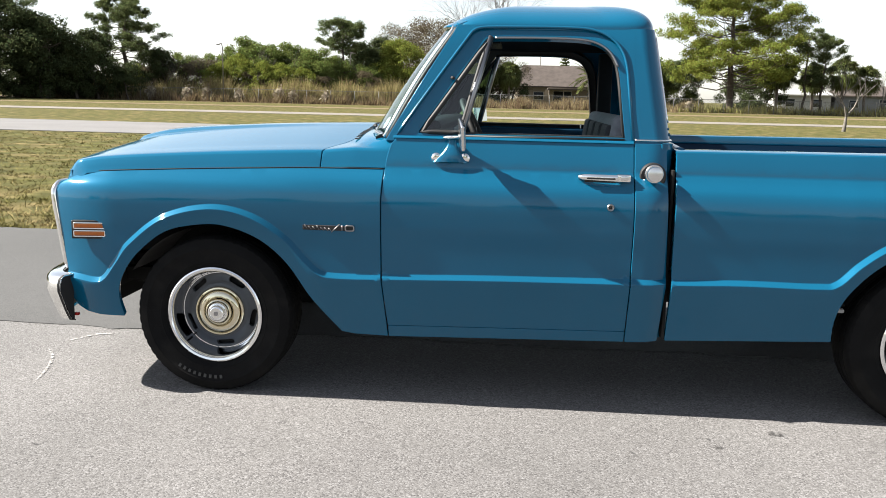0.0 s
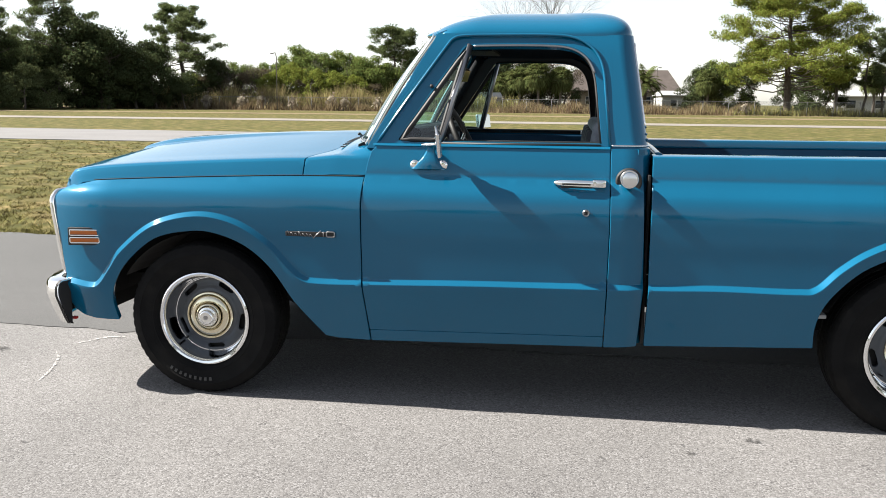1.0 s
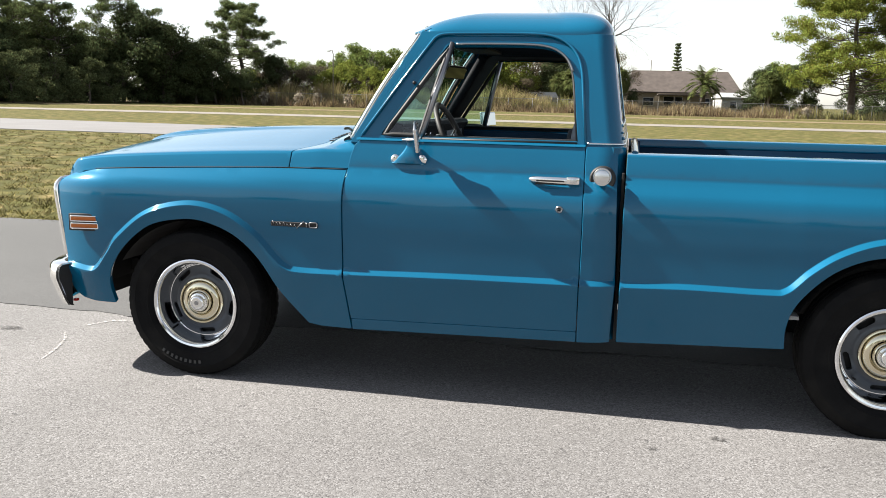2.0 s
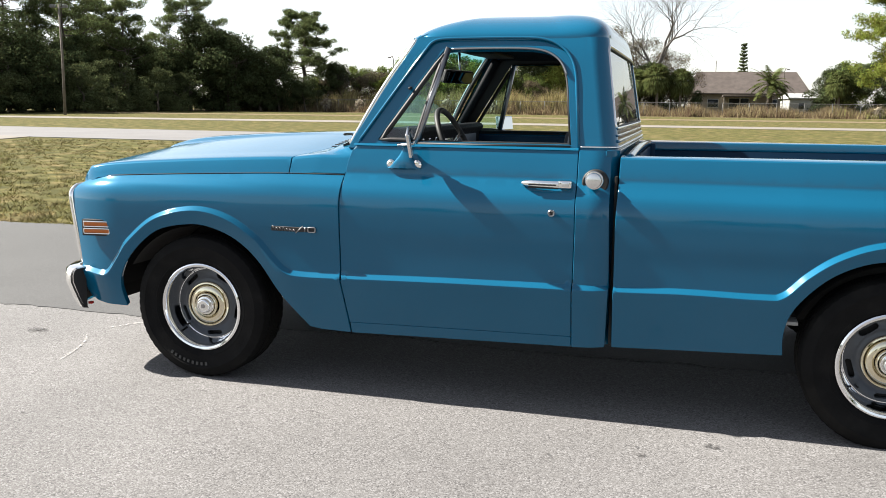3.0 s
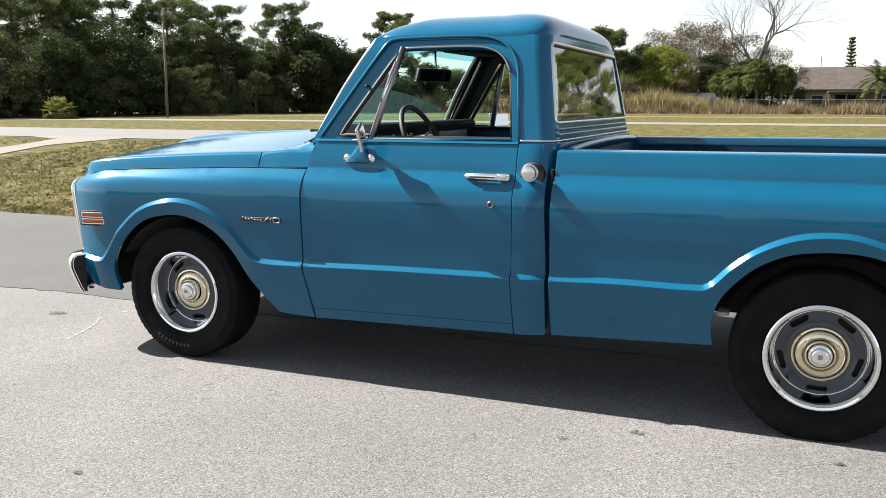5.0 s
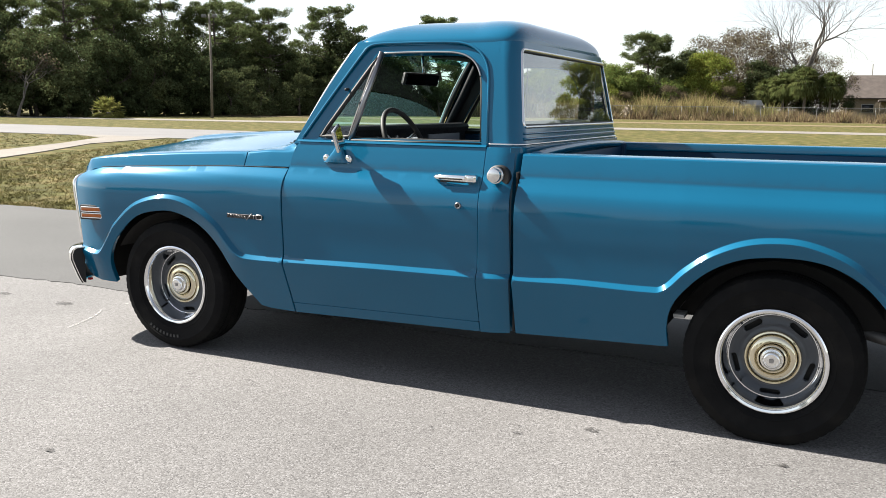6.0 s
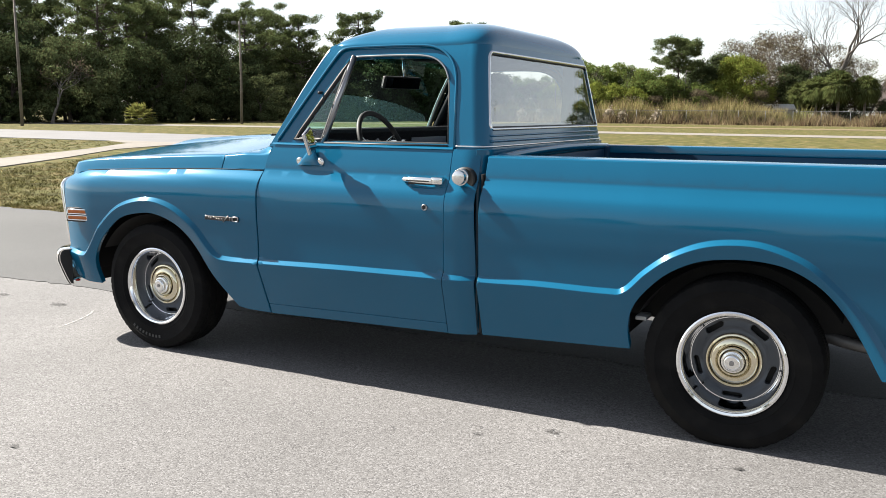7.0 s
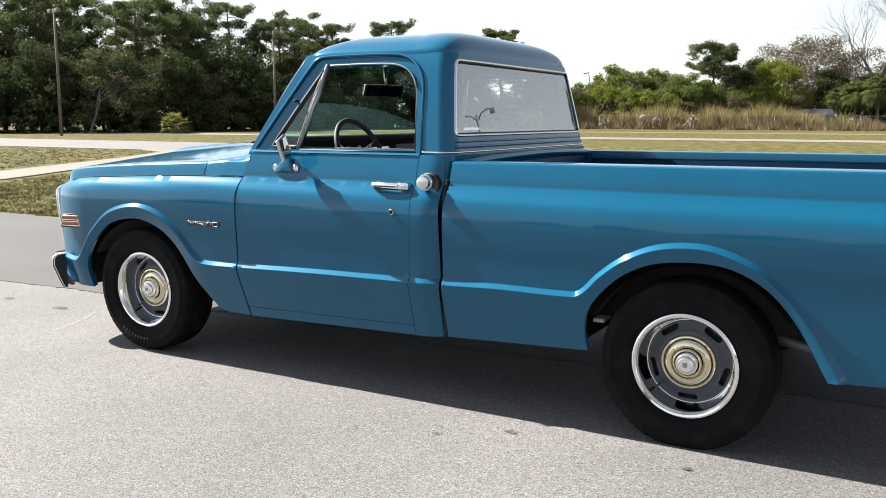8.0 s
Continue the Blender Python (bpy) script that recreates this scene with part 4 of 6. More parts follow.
    tube("arm", [(0.955, s * (yf + 0.004), 1.105), (0.990, s * (yf + 0.008), 1.107), (1.024, s * (yf + 0.022), 1.110), (1.032, s * (yf + 0.070), 1.116)], 0.0075, CHROME, mi, "chrome mirror arm", n=10)
    lathe("ball_joint", [(0.0, -0.014), (0.009, -0.011), (0.014, 0.0), (0.009, 0.011), (0.0, 0.014)], CHROME, mi, n=16, at=(1.028, s * (yf + 0.036), 1.114), axis="x")
    if near_side := s < 0:
        hm = Matrix.Translation((1.034, s * (yf + 0.078), 1.122)) @ Matrix.Rotation(radians(10), 4, "Z") @ Matrix.Rotation(radians(-6), 4, "Y") @ Matrix.Rotation(radians(24), 4, "X")
    else:
        hm = Matrix.Translation((1.022, 0.965, 1.163)) @ Matrix.Rotation(radians(-19), 4, "Z") @ Matrix.Rotation(radians(-7), 4, "Y")
    hw, h0, h1 = (0.042, -0.056, 0.054) if near_side else (0.090, -0.045, 0.043)
    bm = bmesh.new()
    add_box(bm, -0.010, 0.006, -hw, hw, h0, h1, 0.0075, 3, hm)
    part("head", bm, STEEL, mi, "chrome mirror shell")
    bm = bmesh.new()
    add_box(bm, 0.0062, 0.0090, 0.006 - hw, hw - 0.006, h0 + 0.006, h1 - 0.006, 0.0012, 1, hm)
    part("mirror_glass", bm, MIRROR, mi, "mirror glass")

# fuel filler
fy = half_width(1.79, 0.985)
lathe("filler_seal", [(0.0, 0.004), (0.047, 0.008), (0.052, 0.004), (0.053, -0.02)], BLACK, truck, "black rubber filler seal", n=36, at=(1.792, -fy - 0.005, 0.975), s=-1)
lathe("fuel_cap", [(0.034, 0.004), (0.0365, 0.010), (0.0365, 0.026), (0.0345, 0.029), (0.0315, 0.029), (0.0305, 0.033), (0.0300, 0.044), (0.029, 0.049), (0.022, 0.0515), (0.0, 0.053)], STEEL, truck, "satin metal fuel cap", n=40, at=(1.792, -fy - 0.017, 0.986), s=-1)

# front bumper: one wrapped bar
bm = bmesh.new()
rows = []
BX = curve_of([(0.0, -0.815), (0.5, -0.800), (0.75, -0.772), (0.87, -0.735), (0.925, -0.690), (0.945, -0.640)])
ys = list(np.linspace(0, 0.87, 14)) + [0.89, 0.905, 0.92, 0.932, 0.941, 0.946]
line = [(BX(y), -y) for y in ys[::-1]] + [(BX(y), y) for y in ys[1:]]
for i, (x, y) in enumerate(line):
    a = Vector(line[max(i - 1, 0)])
    b = Vector(line[min(i + 1, len(line) - 1)])
    t = (b - a).normalized()
    n = Vector((-t.y, t.x))
    if n.dot(Vector((-0.3, 0)) - Vector((x, y)) * 0 - Vector((x, y))) > 0:
        n = -n
    prof = [(-0.03, 0.288), (-0.012, 0.292), (0.0, 0.315), (0.012, 0.345), (0.030, 0.395), (0.040, 0.425), (0.040, 0.455), (0.032, 0.478), (0.015, 0.490), (-0.03, 0.492)]
    rows.append([bm.verts.new((x + n.x * o + 0.02, y + n.y * o, z)) for o, z in prof])
for a, b in zip(rows, rows[1:]):
    for k in range(len(a) - 1):
        bm.faces.new((a[k], a[k + 1], b[k + 1], b[k]))
bmesh.ops.recalc_face_normals(bm, faces=bm.faces)
ends = [[v.co.copy() for v in rows[0]], [v.co.copy() for v in rows[-1]]]
bmesh.ops.solidify(bm, geom=bm.faces[:], thickness=0.004)
part("front_bumper", bm, CHROME, truck, "chrome wrap-around front bumper", sharp=40)
for pts in ends:
    bm = bmesh.new()
    q = [bm.verts.new(p - Vector((0.004, 0, 0))) for p in pts]
    w = [bm.verts.new(p - Vector((0.012, 0, 0))) for p in pts]
    bm.faces.new(q)
    bm.faces.new(w[::-1])
    for k in range(len(q)):
        bm.faces.new((q[k], w[k], w[(k + 1) % len(q)], q[(k + 1) % len(q)]))
    bmesh.ops.recalc_face_normals(bm, faces=bm.faces)
    part("bumper_end", bm, BLACK, truck, "dark closed end of the bumper")
for s in (-1, 1):
    box("bumper_bracket", -0.70, -0.45, min(s * 0.42, s * 0.48), max(s * 0.42, s * 0.48), 0.38, 0.44, UNDER, truck)
    box("bumper_lamp", -0.632, -0.612, min(s * 0.87, s * 0.89), max(s * 0.87, s * 0.89), 0.300, 0.312, RED, truck, "small red lamp under the bumper end", bevel=0.003)

# grille with headlights
FRONT_X = curve_of([(0.33, -0.60), (0.49, -0.640), (0.695, -0.672), (0.838, -0.690), (0.87, -0.682), (0.93, -0.66)])
box("grille_backing", -0.635, -0.60, -0.86, 0.86, 0.47, 0.90, BLACK, truck, "black grille opening", bevel=0.004)
for z in np.linspace(0.55, 0.84, 8):
    box("grille_bar", FRONT_X(z) - 0.004, FRONT_X(z) + 0.02, -0.62, 0.62, z - 0.007, z + 0.007, STEEL, truck, "bright horizontal grille bar", bevel=0.002, seg=1)
box("grille_band", -0.715, -0.66, -0.80, 0.80, 0.655, 0.715, PAINT, truck, "blue centre grille band", bevel=0.008)
loop = [(FRONT_X(z), y, z) for y, z in dense(rounded(-0.885, 0.492, 0.885, 0.872, 0.05, 6), 0.05)]
ribbon("grille_shell", [(x - 0.004, y, z) for x, y, z in loop], CHROME, truck, 0.013, "chrome grille surround", n=8)
panel("nose_panel", [[(-0.875, 0.86), (0.875, 0.86), (0.86, 0.925), (-0.86, 0.925)]], lambda y, z: (nose(abs(y)) + 0.012 + 0.3 * (0.925 - z) * 0, y, z), 0.04, PAINT, truck, (0, 0, 0.8), thick=0.01)
panel("front_valance", [[(-0.80, 0.42), (0.80, 0.42), (0.80, 0.50), (-0.80, 0.50)]], lambda y, z: (-0.625 - 0.02 * (0.86 - abs(y)), y, z), 0.06, PAINT, truck, (0, 0, 0.5), thick=0.01)
# Unseen pan added to stop sun leaking in between bumper and valance.
box("sun_block_pan", -0.60, -0.585, -0.74, 0.74, 0.29, 0.44, UNDER, truck, "dark unseen pan added to stop sun behind the bumper", bevel=0.004)
for s in (-1, 1):
    hx = FRONT_X(0.70)
    hl = lathe("headlight", [(0.10, -0.02), (0.105, 0.0), (0.098, 0.010), (0.088, 0.004), (0.086, -0.002)], CHROME, truck, "round headlight with chrome bezel", n=40, at=(hx - 0.005, s * 0.735, 0.70), axis="x", s=-1)
    lathe("lens", [(0.088, 0.0), (0.07, 0.012), (0.04, 0.020), (0.0, 0.023)], GLASS_LAMP, hl, "clear headlight lens", n=32, at=(hx - 0.005, s * 0.735, 0.70), axis="x", s=-1)
    lathe("reflector", [(0.087, 0.0), (0.06, -0.03), (0.0, -0.045)], CHROME, hl, n=32, at=(hx - 0.004, s * 0.735, 0.70), axis="x", s=-1)

# wipers, and a pale sticker in the corner of the windshield
panel("sticker", [[(-0.70 + 0.028 * math.cos(a), 0.10 + 0.05 * math.sin(a)) for a in np.linspace(0, 6.0, 20)]], lambda y, v: tuple(wind(y, v) + Vector((0.003, 0, -0.002))), 0.03, WHITE, truck, (1.5, 0, 1.2), thick=0, label="pale oval windshield sticker")
for y0 in (-0.45, 0.10):
    tube("wiper", [(0.60, y0, 1.118), (0.62, y0 - 0.12, 1.135), (0.66, y0 - 0.30, 1.140)], 0.006, BLACK, truck, "thin black wiper", n=6)

# ---- cab interior ----
bm = bmesh.new()
prof = [(0.66, 1.095), (0.74, 1.135), (0.82, 1.165), (0.895, 1.172), (0.925, 1.165), (0.935, 1.148), (0.928, 1.130), (0.910, 1.115), (0.905, 0.985), (0.925, 0.965), (0.925, 0.945), (0.86, 0.90), (0.66, 0.90)]
rows = [[bm.verts.new((x, y, z)) for x, z in prof] for y in np.linspace(-0.765, 0.765, 24)]
for a, b in zip(rows, rows[1:]):
    for k in range(len(prof)):
        bm.faces.new((a[k], a[(k + 1) % len(prof)], b[(k + 1) % len(prof)], b[k]))
bm.faces.new(rows[0])
bm.faces.new(rows[-1])
bmesh.ops.recalc_face_normals(bm, faces=bm.faces)
dash = part("dashboard", bm, TRIM_IN, truck, "black padded dashboard with round gauges", sharp=50)
panel("dash_top", [[(0.655, -0.74), (0.80, -0.76), (0.80, 0.76), (0.655, 0.74)]], lambda x, y: (x, y, 1.1005 + (x - 0.66) * 0.48), 0.06, DASHTOP, dash, (0.7, 0, 0.8), thick=0.004, label="teal painted dash top below the windshield")
for y in (-0.60, -0.49, -0.38, -0.27, -0.16):
    lathe("gauge", [(0.036, 0.0), (0.038, 0.006), (0.034, 0.008), (0.032, 0.002), (0.0, 0.002)], STEEL, dash, "small round gauge with bright rim", n=24, at=(0.908, y, 1.075), axis="x")
box("radio", 0.905, 0.920, -0.06, 0.14, 1.045, 1.10, STEEL, dash, "bright radio plate", bevel=0.003)
box("glove_box", 0.906, 0.918, 0.22, 0.66, 1.02, 1.11, DASHGREY, dash, "grey-blue glove box door", bevel=0.004)
# steering wheel
WC = Vector((1.080, -0.375, 1.078))
sw = thing("steering_wheel", "", "")
for k in ("label", "category"):
    if k in sw:
        del sw[k]
sw.parent = truck
sw["label"] = "thin black steering wheel with bright spokes"
ax = Vector((0.90, 0, 0.44)).normalized()
e1 = Vector((0, 1, 0))
e2 = ax.cross(e1).normalized()
if e2.z < 0:
    e2 = -e2
rim_at = lambda a, r: WC + r * (math.cos(a) * e1 + math.sin(a) * e2)
ribbon("rim", [rim_at(2 * math.pi * k / 56, 0.190) for k in range(56)], BLACK, sw, 0.0135, n=10)
for a in (radians(20), radians(160), radians(270)):
    tube("spoke", [WC - ax * 0.03 + 0.03 * (math.cos(a) * e1 + math.sin(a) * e2), rim_at(a, 0.10) - ax * 0.022, rim_at(a, 0.185)], 0.008, STEEL, sw, "bright metal spoke", n=6)
bm = bmesh.new()
add_tube(bm, [WC - ax * 0.055, WC - ax * 0.03, WC - ax * 0.005, WC], [0.035, 0.045, 0.040, 0.015], 20)
part("hub", bm, BLACK, sw)
tube("steering_column", [WC - ax * 0.04, WC - ax * 0.42], 0.026, BLACK, truck, "black steering column", n=12)
tube("shift_lever", [WC - ax * 0.12, WC - ax * 0.10 + Vector((0.02, 0.20, 0.06))], 0.006, STEEL, truck, n=6)
# bench seat
def cushion(name, x0, x1, y0, y1, z0, z1, lean, mat, label="", bevel=0.045):
    bm = bmesh.new()
    m = Matrix.Translation(((x0 + x1) / 2, 0, z0)) @ Matrix.Rotation(radians(lean), 4, "Y") @ Matrix.Translation((-(x0 + x1) / 2, 0, -z0))
    add_box(bm, x0, x1, y0, y1, z0, z1, bevel, 4, m)
    return part(name, bm, mat, seat, label, sharp=60)


seat = thing("bench_seat", "", "")
for k in ("label", "category"):
    if k in seat:
        del seat[k]
seat.parent = truck
seat["label"] = "grey cloth bench seat with charcoal inserts"
cushion("seat_cushion", 1.12, 1.66, -0.72, 0.72, 0.56, 0.76, 4, SEAT)
cushion("backrest", 1.575, 1.725, -0.68, 0.68, 0.70, 1.205, 9, SEAT)
for y in (-0.50, -0.17, 0.17, 0.50):
    cushion("back_insert", 1.567, 1.63, y - 0.12, y + 0.12, 0.78, 1.165, 9, SEAT_DARK, "charcoal seat insert", 0.02)
# rear-view mirror
rvm = thing("rear_view_mirror", "", "")
for k in ("label", "category"):
    if k in rvm:
        del rvm[k]
rvm.parent = truck
rvm["label"] = "black-backed rear-view mirror on a bright stalk"
rm = Matrix.Translation((0.985, -0.02, 1.414)) @ Matrix.Rotation(radians(-14), 4, "Z") @ Matrix.Rotation(radians(17), 4, "Y")
bm = bmesh.new()
add_box(bm, -0.016, 0.012, -0.142, 0.142, -0.034, 0.034, 0.014, 4, rm)
part("shell", bm, BLACK, rvm, sharp=60)
bm = bmesh.new()
add_box(bm, 0.012, 0.0145, -0.134, 0.134, -0.028, 0.028, 0.001, 1, rm)
part("mirror_glass", bm, MIRROR_DIM, rvm)
tube("stalk", [(0.995, 0.0, 1.43), (0.985, 0.0, 1.49), (0.985, 0.0, 1.565)], 0.007, STEEL, rvm, n=8)
for s in (-1, 1):
    box("sun_visor", 1.00, 1.15, min(s * 0.08, s * 0.60), max(s * 0.08, s * 0.60), 1.535, 1.552, TRIM_IN, truck, "dark folded sun visor", bevel=0.006)
    # inner pillars
    bm = bmesh.new()
    add_tube(bm, [(0.76, s * 0.775, 1.10), (0.905, s * 0.725, 1.33), (1.03, s * 0.665, 1.53)], 0.024, 8)
    part("pillar_lining", bm, TRIM_IN, truck)
    box("b_post_lining", 1.69, 1.765, min(s * 0.60, s * 0.685), max(s * 0.60, s * 0.685), 0.45, 1.52, TRIM_IN, truck, "dark door post lining", bevel=0.01)
box("cab_back_lining", 1.79, 1.81, -0.72, 0.72, 0.45, 1.15, TRIM_IN, truck, "dark cab back lining", bevel=0.004)
# ---- ground ----
def ground_material(name, base, cells, tones, rough, bump, stain, crack=0.0):
    """Paving of small stones in binder: stones of several tones, soft stains, fine relief."""
    m = bpy.data.materials.new(name)
    m.use_nodes = True
    t = m.node_tree
    L = t.links.new
    b = t.nodes["Principled BSDF"]
    b.inputs["Roughness"].default_value = rough
    b.inputs["Specular IOR Level"].default_value = 0.3
    tc = t.nodes.new("ShaderNodeTexCoord")
    v = t.nodes.new("ShaderNodeTexVoronoi")
    v.inputs["Scale"].default_value = cells
    L(tc.outputs["Object"], v.inputs["Vector"])
    sep = t.nodes.new("ShaderNodeSeparateColor")
    L(v.outputs["Color"], sep.inputs[0])
    ramp = t.nodes.new("ShaderNodeValToRGB")
    el = ramp.color_ramp.elements
    el[0].position, el[0].color = 0.0, (*tones[0], 1)
    el[1].position, el[1].color = 1.0, (*tones[-1], 1)
    for i, c in enumerate(tones[1:-1]):
        e = el.new((i + 1) / (len(tones) - 1))
        e.color = (*c, 1)
    L(sep.outputs[0], ramp.inputs[0])
    big = t.nodes.new("ShaderNodeTexNoise")
    big.inputs["Scale"].default_value = 0.55
    big.inputs["Detail"].default_value = 6
    L(tc.outputs["Object"], big.inputs["Vector"])
    mid = t.nodes.new("ShaderNodeTexNoise")
    mid.inputs["Scale"].default_value = 9
    mid.inputs["Detail"].default_value = 4
    L(tc.outputs["Object"], mid.inputs["Vector"])
    mix = t.nodes.new("ShaderNodeMix")
    mix.data_type = "RGBA"
    L(ramp.outputs[0], mix.inputs[6])
    mix.inputs[7].default_value = (*base, 1)
    mr = t.nodes.new("ShaderNodeMapRange")
    mr.inputs["From Min"].default_value, mr.inputs["From Max"].default_value = 0.35, 0.7
    mr.inputs["To Min"].default_value, mr.inputs["To Max"].default_value = 0.15, 0.45
    L(mid.outputs["Fac"], mr.inputs["Value"])
    L(mr.outputs[0], mix.inputs[0])
    hsv = t.nodes.new("ShaderNodeHueSaturation")
    sr = t.nodes.new("ShaderNodeMapRange")
    sr.inputs["From Min"].default_value, sr.inputs["From Max"].default_value = 0.35, 0.65
    sr.inputs["To Min"].default_value, sr.inputs["To Max"].default_value = 1 - stain, 1 + stain * 0.5
    L(big.outputs["Fac"], sr.inputs["Value"])
    L(sr.outputs[0], hsv.inputs["Value"])
    L(mix.outputs[2], hsv.inputs["Color"])
    L(hsv.outputs[0], b.inputs["Base Color"])
    bp = t.nodes.new("ShaderNodeBump")
    bp.inputs["Strength"].default_value = bump
    bp.inputs["Distance"].default_value = 0.004
    L(v.outputs["Distance"], bp.inputs["Height"])
    bp.invert = True
    L(bp.outputs[0], b.inputs["Normal"])
    return m


AGGREGATE = ground_material("worn_asphalt_stones", (0.117, 0.114, 0.113), 185, [(0.038, 0.0367, 0.0377), (0.098, 0.094, 0.094), (0.121, 0.117, 0.116), (0.144, 0.139, 0.139), (0.221, 0.218, 0.221)], 0.85, 0.22, 0.17)
SMOOTH = ground_material("smooth_asphalt", (0.0665, 0.0666, 0.067), 190, [(0.0398, 0.04, 0.0406), (0.063, 0.063, 0.0632), (0.0802, 0.0795, 0.0795)], 0.85, 0.25, 0.10)
ROADM = ground_material("pale_road", (0.139, 0.136, 0.136), 40, [(0.12, 0.117, 0.117), (0.134, 0.131, 0.131), (0.157, 0.152, 0.152)], 0.85, 0.1, 0.10)
PATHM = ground_material("pale_path", (0.161, 0.145, 0.127), 60, [(0.139, 0.127, 0.111), (0.161, 0.145, 0.127), (0.189, 0.171, 0.15)], 0.9, 0.2, 0.12)
LAWN = material("dry_lawn", (0.0629, 0.0613, 0.0186), rough=0.95, spec=0.1, vary=0.45, scale=2.6, dirt=(0.121, 0.0932, 0.0427), dirt_scale=1.3, dirt_at=(0.48, 0.70), bump=0.8, bump_scale=30)
SOIL = material("brown_verge", (0.139, 0.109, 0.0668), rough=0.95, spec=0.1, vary=0.35, scale=1.5)
BLADES = material("grass_blades", (0.108, 0.0988, 0.029), rough=0.9, spec=0.15, vary=0.45, scale=2.2, rand=0.5, dirt=(0.208, 0.165, 0.0784), dirt_scale=1.7, dirt_at=(0.46, 0.64))
CHALK = material("chalk", (0.332, 0.327, 0.318), rough=0.95, vary=0.2, scale=40)
STAIN = material("oil_stain", (0.0405, 0.0389, 0.0381), rough=0.8, vary=0.3, scale=40)



def worn(m, least, most, scale):
    """Lets the ground show through a mark in ragged spots."""
    t = m.node_tree
    out, b = t.nodes["Material Output"], t.nodes["Principled BSDF"]
    tc, n, r = t.nodes.new("ShaderNodeTexCoord"), t.nodes.new("ShaderNodeTexNoise"), t.nodes.new("ShaderNodeMapRange")
    n.inputs["Scale"].default_value = scale
    r.inputs["From Min"].default_value, r.inputs["From Max"].default_value = least, most
    tr, mx = t.nodes.new("ShaderNodeBsdfTransparent"), t.nodes.new("ShaderNodeMixShader")
    t.links.new(tc.outputs["Object"], n.inputs["Vector"])
    t.links.new(n.outputs["Fac"], r.inputs["Value"])
    t.links.new(r.outputs[0], mx.inputs[0])
    t.links.new(tr.outputs[0], mx.inputs[1])
    t.links.new(b.outputs[0], mx.inputs[2])
    t.links.new(mx.outputs[0], out.inputs["Surface"])


worn(CHALK, 0.36, 0.68, 60)
worn(STAIN, 0.38, 0.66, 45)


def sheet(name, outline, z, depth, mat, label, cat):
    """A slab with a free outline, top at z."""
    n = len(outline)
    vs = [(x, y, z) for x, y in outline] + [(x, y, z - depth) for x, y in outline]
    fs = [list(range(n))] + [[i, n + i, n + (i + 1) % n, (i + 1) % n] for i in range(n)]
    return tagged(solid(name, vs, fs, mat), label, cat, kind="structure")


def wavy(x0, x1, y, amp, step, seed):
    rng = random.Random(seed)
    out, x = [], x0
    while x < x1:
        out.append((x, y + amp * (noise.noise((x * 0.9, seed, 0)) + 0.5 * noise.noise((x * 4.0, seed, 3)) + 0.35 * noise.noise((x * 13.0, seed, 7)))))
        x += step * rng.uniform(0.6, 1.4)
    return out + [(x1, y)]


gx = np.linspace(-1500, 1500, 41)
gv = [(x, y, -0.035) for y in gx for x in gx]
gf = [[j * 41 + i, j * 41 + i + 1, j * 41 + i + 42, j * 41 + i + 41] for j in range(40) for i in range(40)]
tagged(solid("ground", gv, gf, LAWN), "dry winter lawn, olive and straw coloured", "lawn", kind="structure")
seam = wavy(-14, 14, 0.0, 0.07, 0.05, 5)
sheet("pavement", [(-70, -40), (70, -40), (70, 0.0)] + seam[::-1] + [(-70, 0.0)], 0.0, 0.08, AGGREGATE, "worn pale asphalt with exposed stones", "pavement")
edge = wavy(-34, 6, 3.12, 0.10, 0.10, 9)
sheet("pavement_strip", [(-70, 0.0)] + seam + [(70, 0.0), (70, 3.12)] + edge[::-1] + [(-70, 3.12)], 0.004, 0.08, SMOOTH, "smoother grey asphalt strip beside the lawn", "pavement")
sheet("road_1", [(-500, 24.0), (-40, 21.2), (60, 20.8), (500, 20.5), (500, 29.2), (60, 29.2), (-15, 29.8), (-40, 30.6), (-500, 34)], -0.015, 0.06, ROADM, "pale grey asphalt road across the lawn", "road")
sheet("road_2", [(-500, 30.0), (-60, 45.5), (-20, 49.5), (60, 51), (500, 51), (500, 56.5), (60, 56.5), (-20, 55.0), (-60, 50.5), (-500, 36)], -0.018, 0.06, PATHM, "narrow pale road beyond the lawn", "road")
sheet("verge", [(-60, 70), (-30, 74), (90, 84), (90, 92), (-30, 80), (-60, 75)], -0.02, 0.06, SOIL, "brown bare verge strip", "verge")
sheet("verge_far", [(-75, 96), (-30, 101), (120, 104), (120, 135), (-75, 120)], -0.022, 0.06, SOIL, "brown weedy ground along the fence", "verge")
sheet("footpath", [(-11.2, 3.05), (-13.9, 8.4), (-16.0, 12.0), (-18.6, 16.0), (-20.2, 21.3), (-25.5, 21.6), (-22.2, 19.9), (-19.6, 15.9), (-17.8, 12.6), (-16.2, 9.4), (-13.6, 3.05)], -0.012, 0.05, PATHM, "pale concrete footpath across the lawn", "footpath")

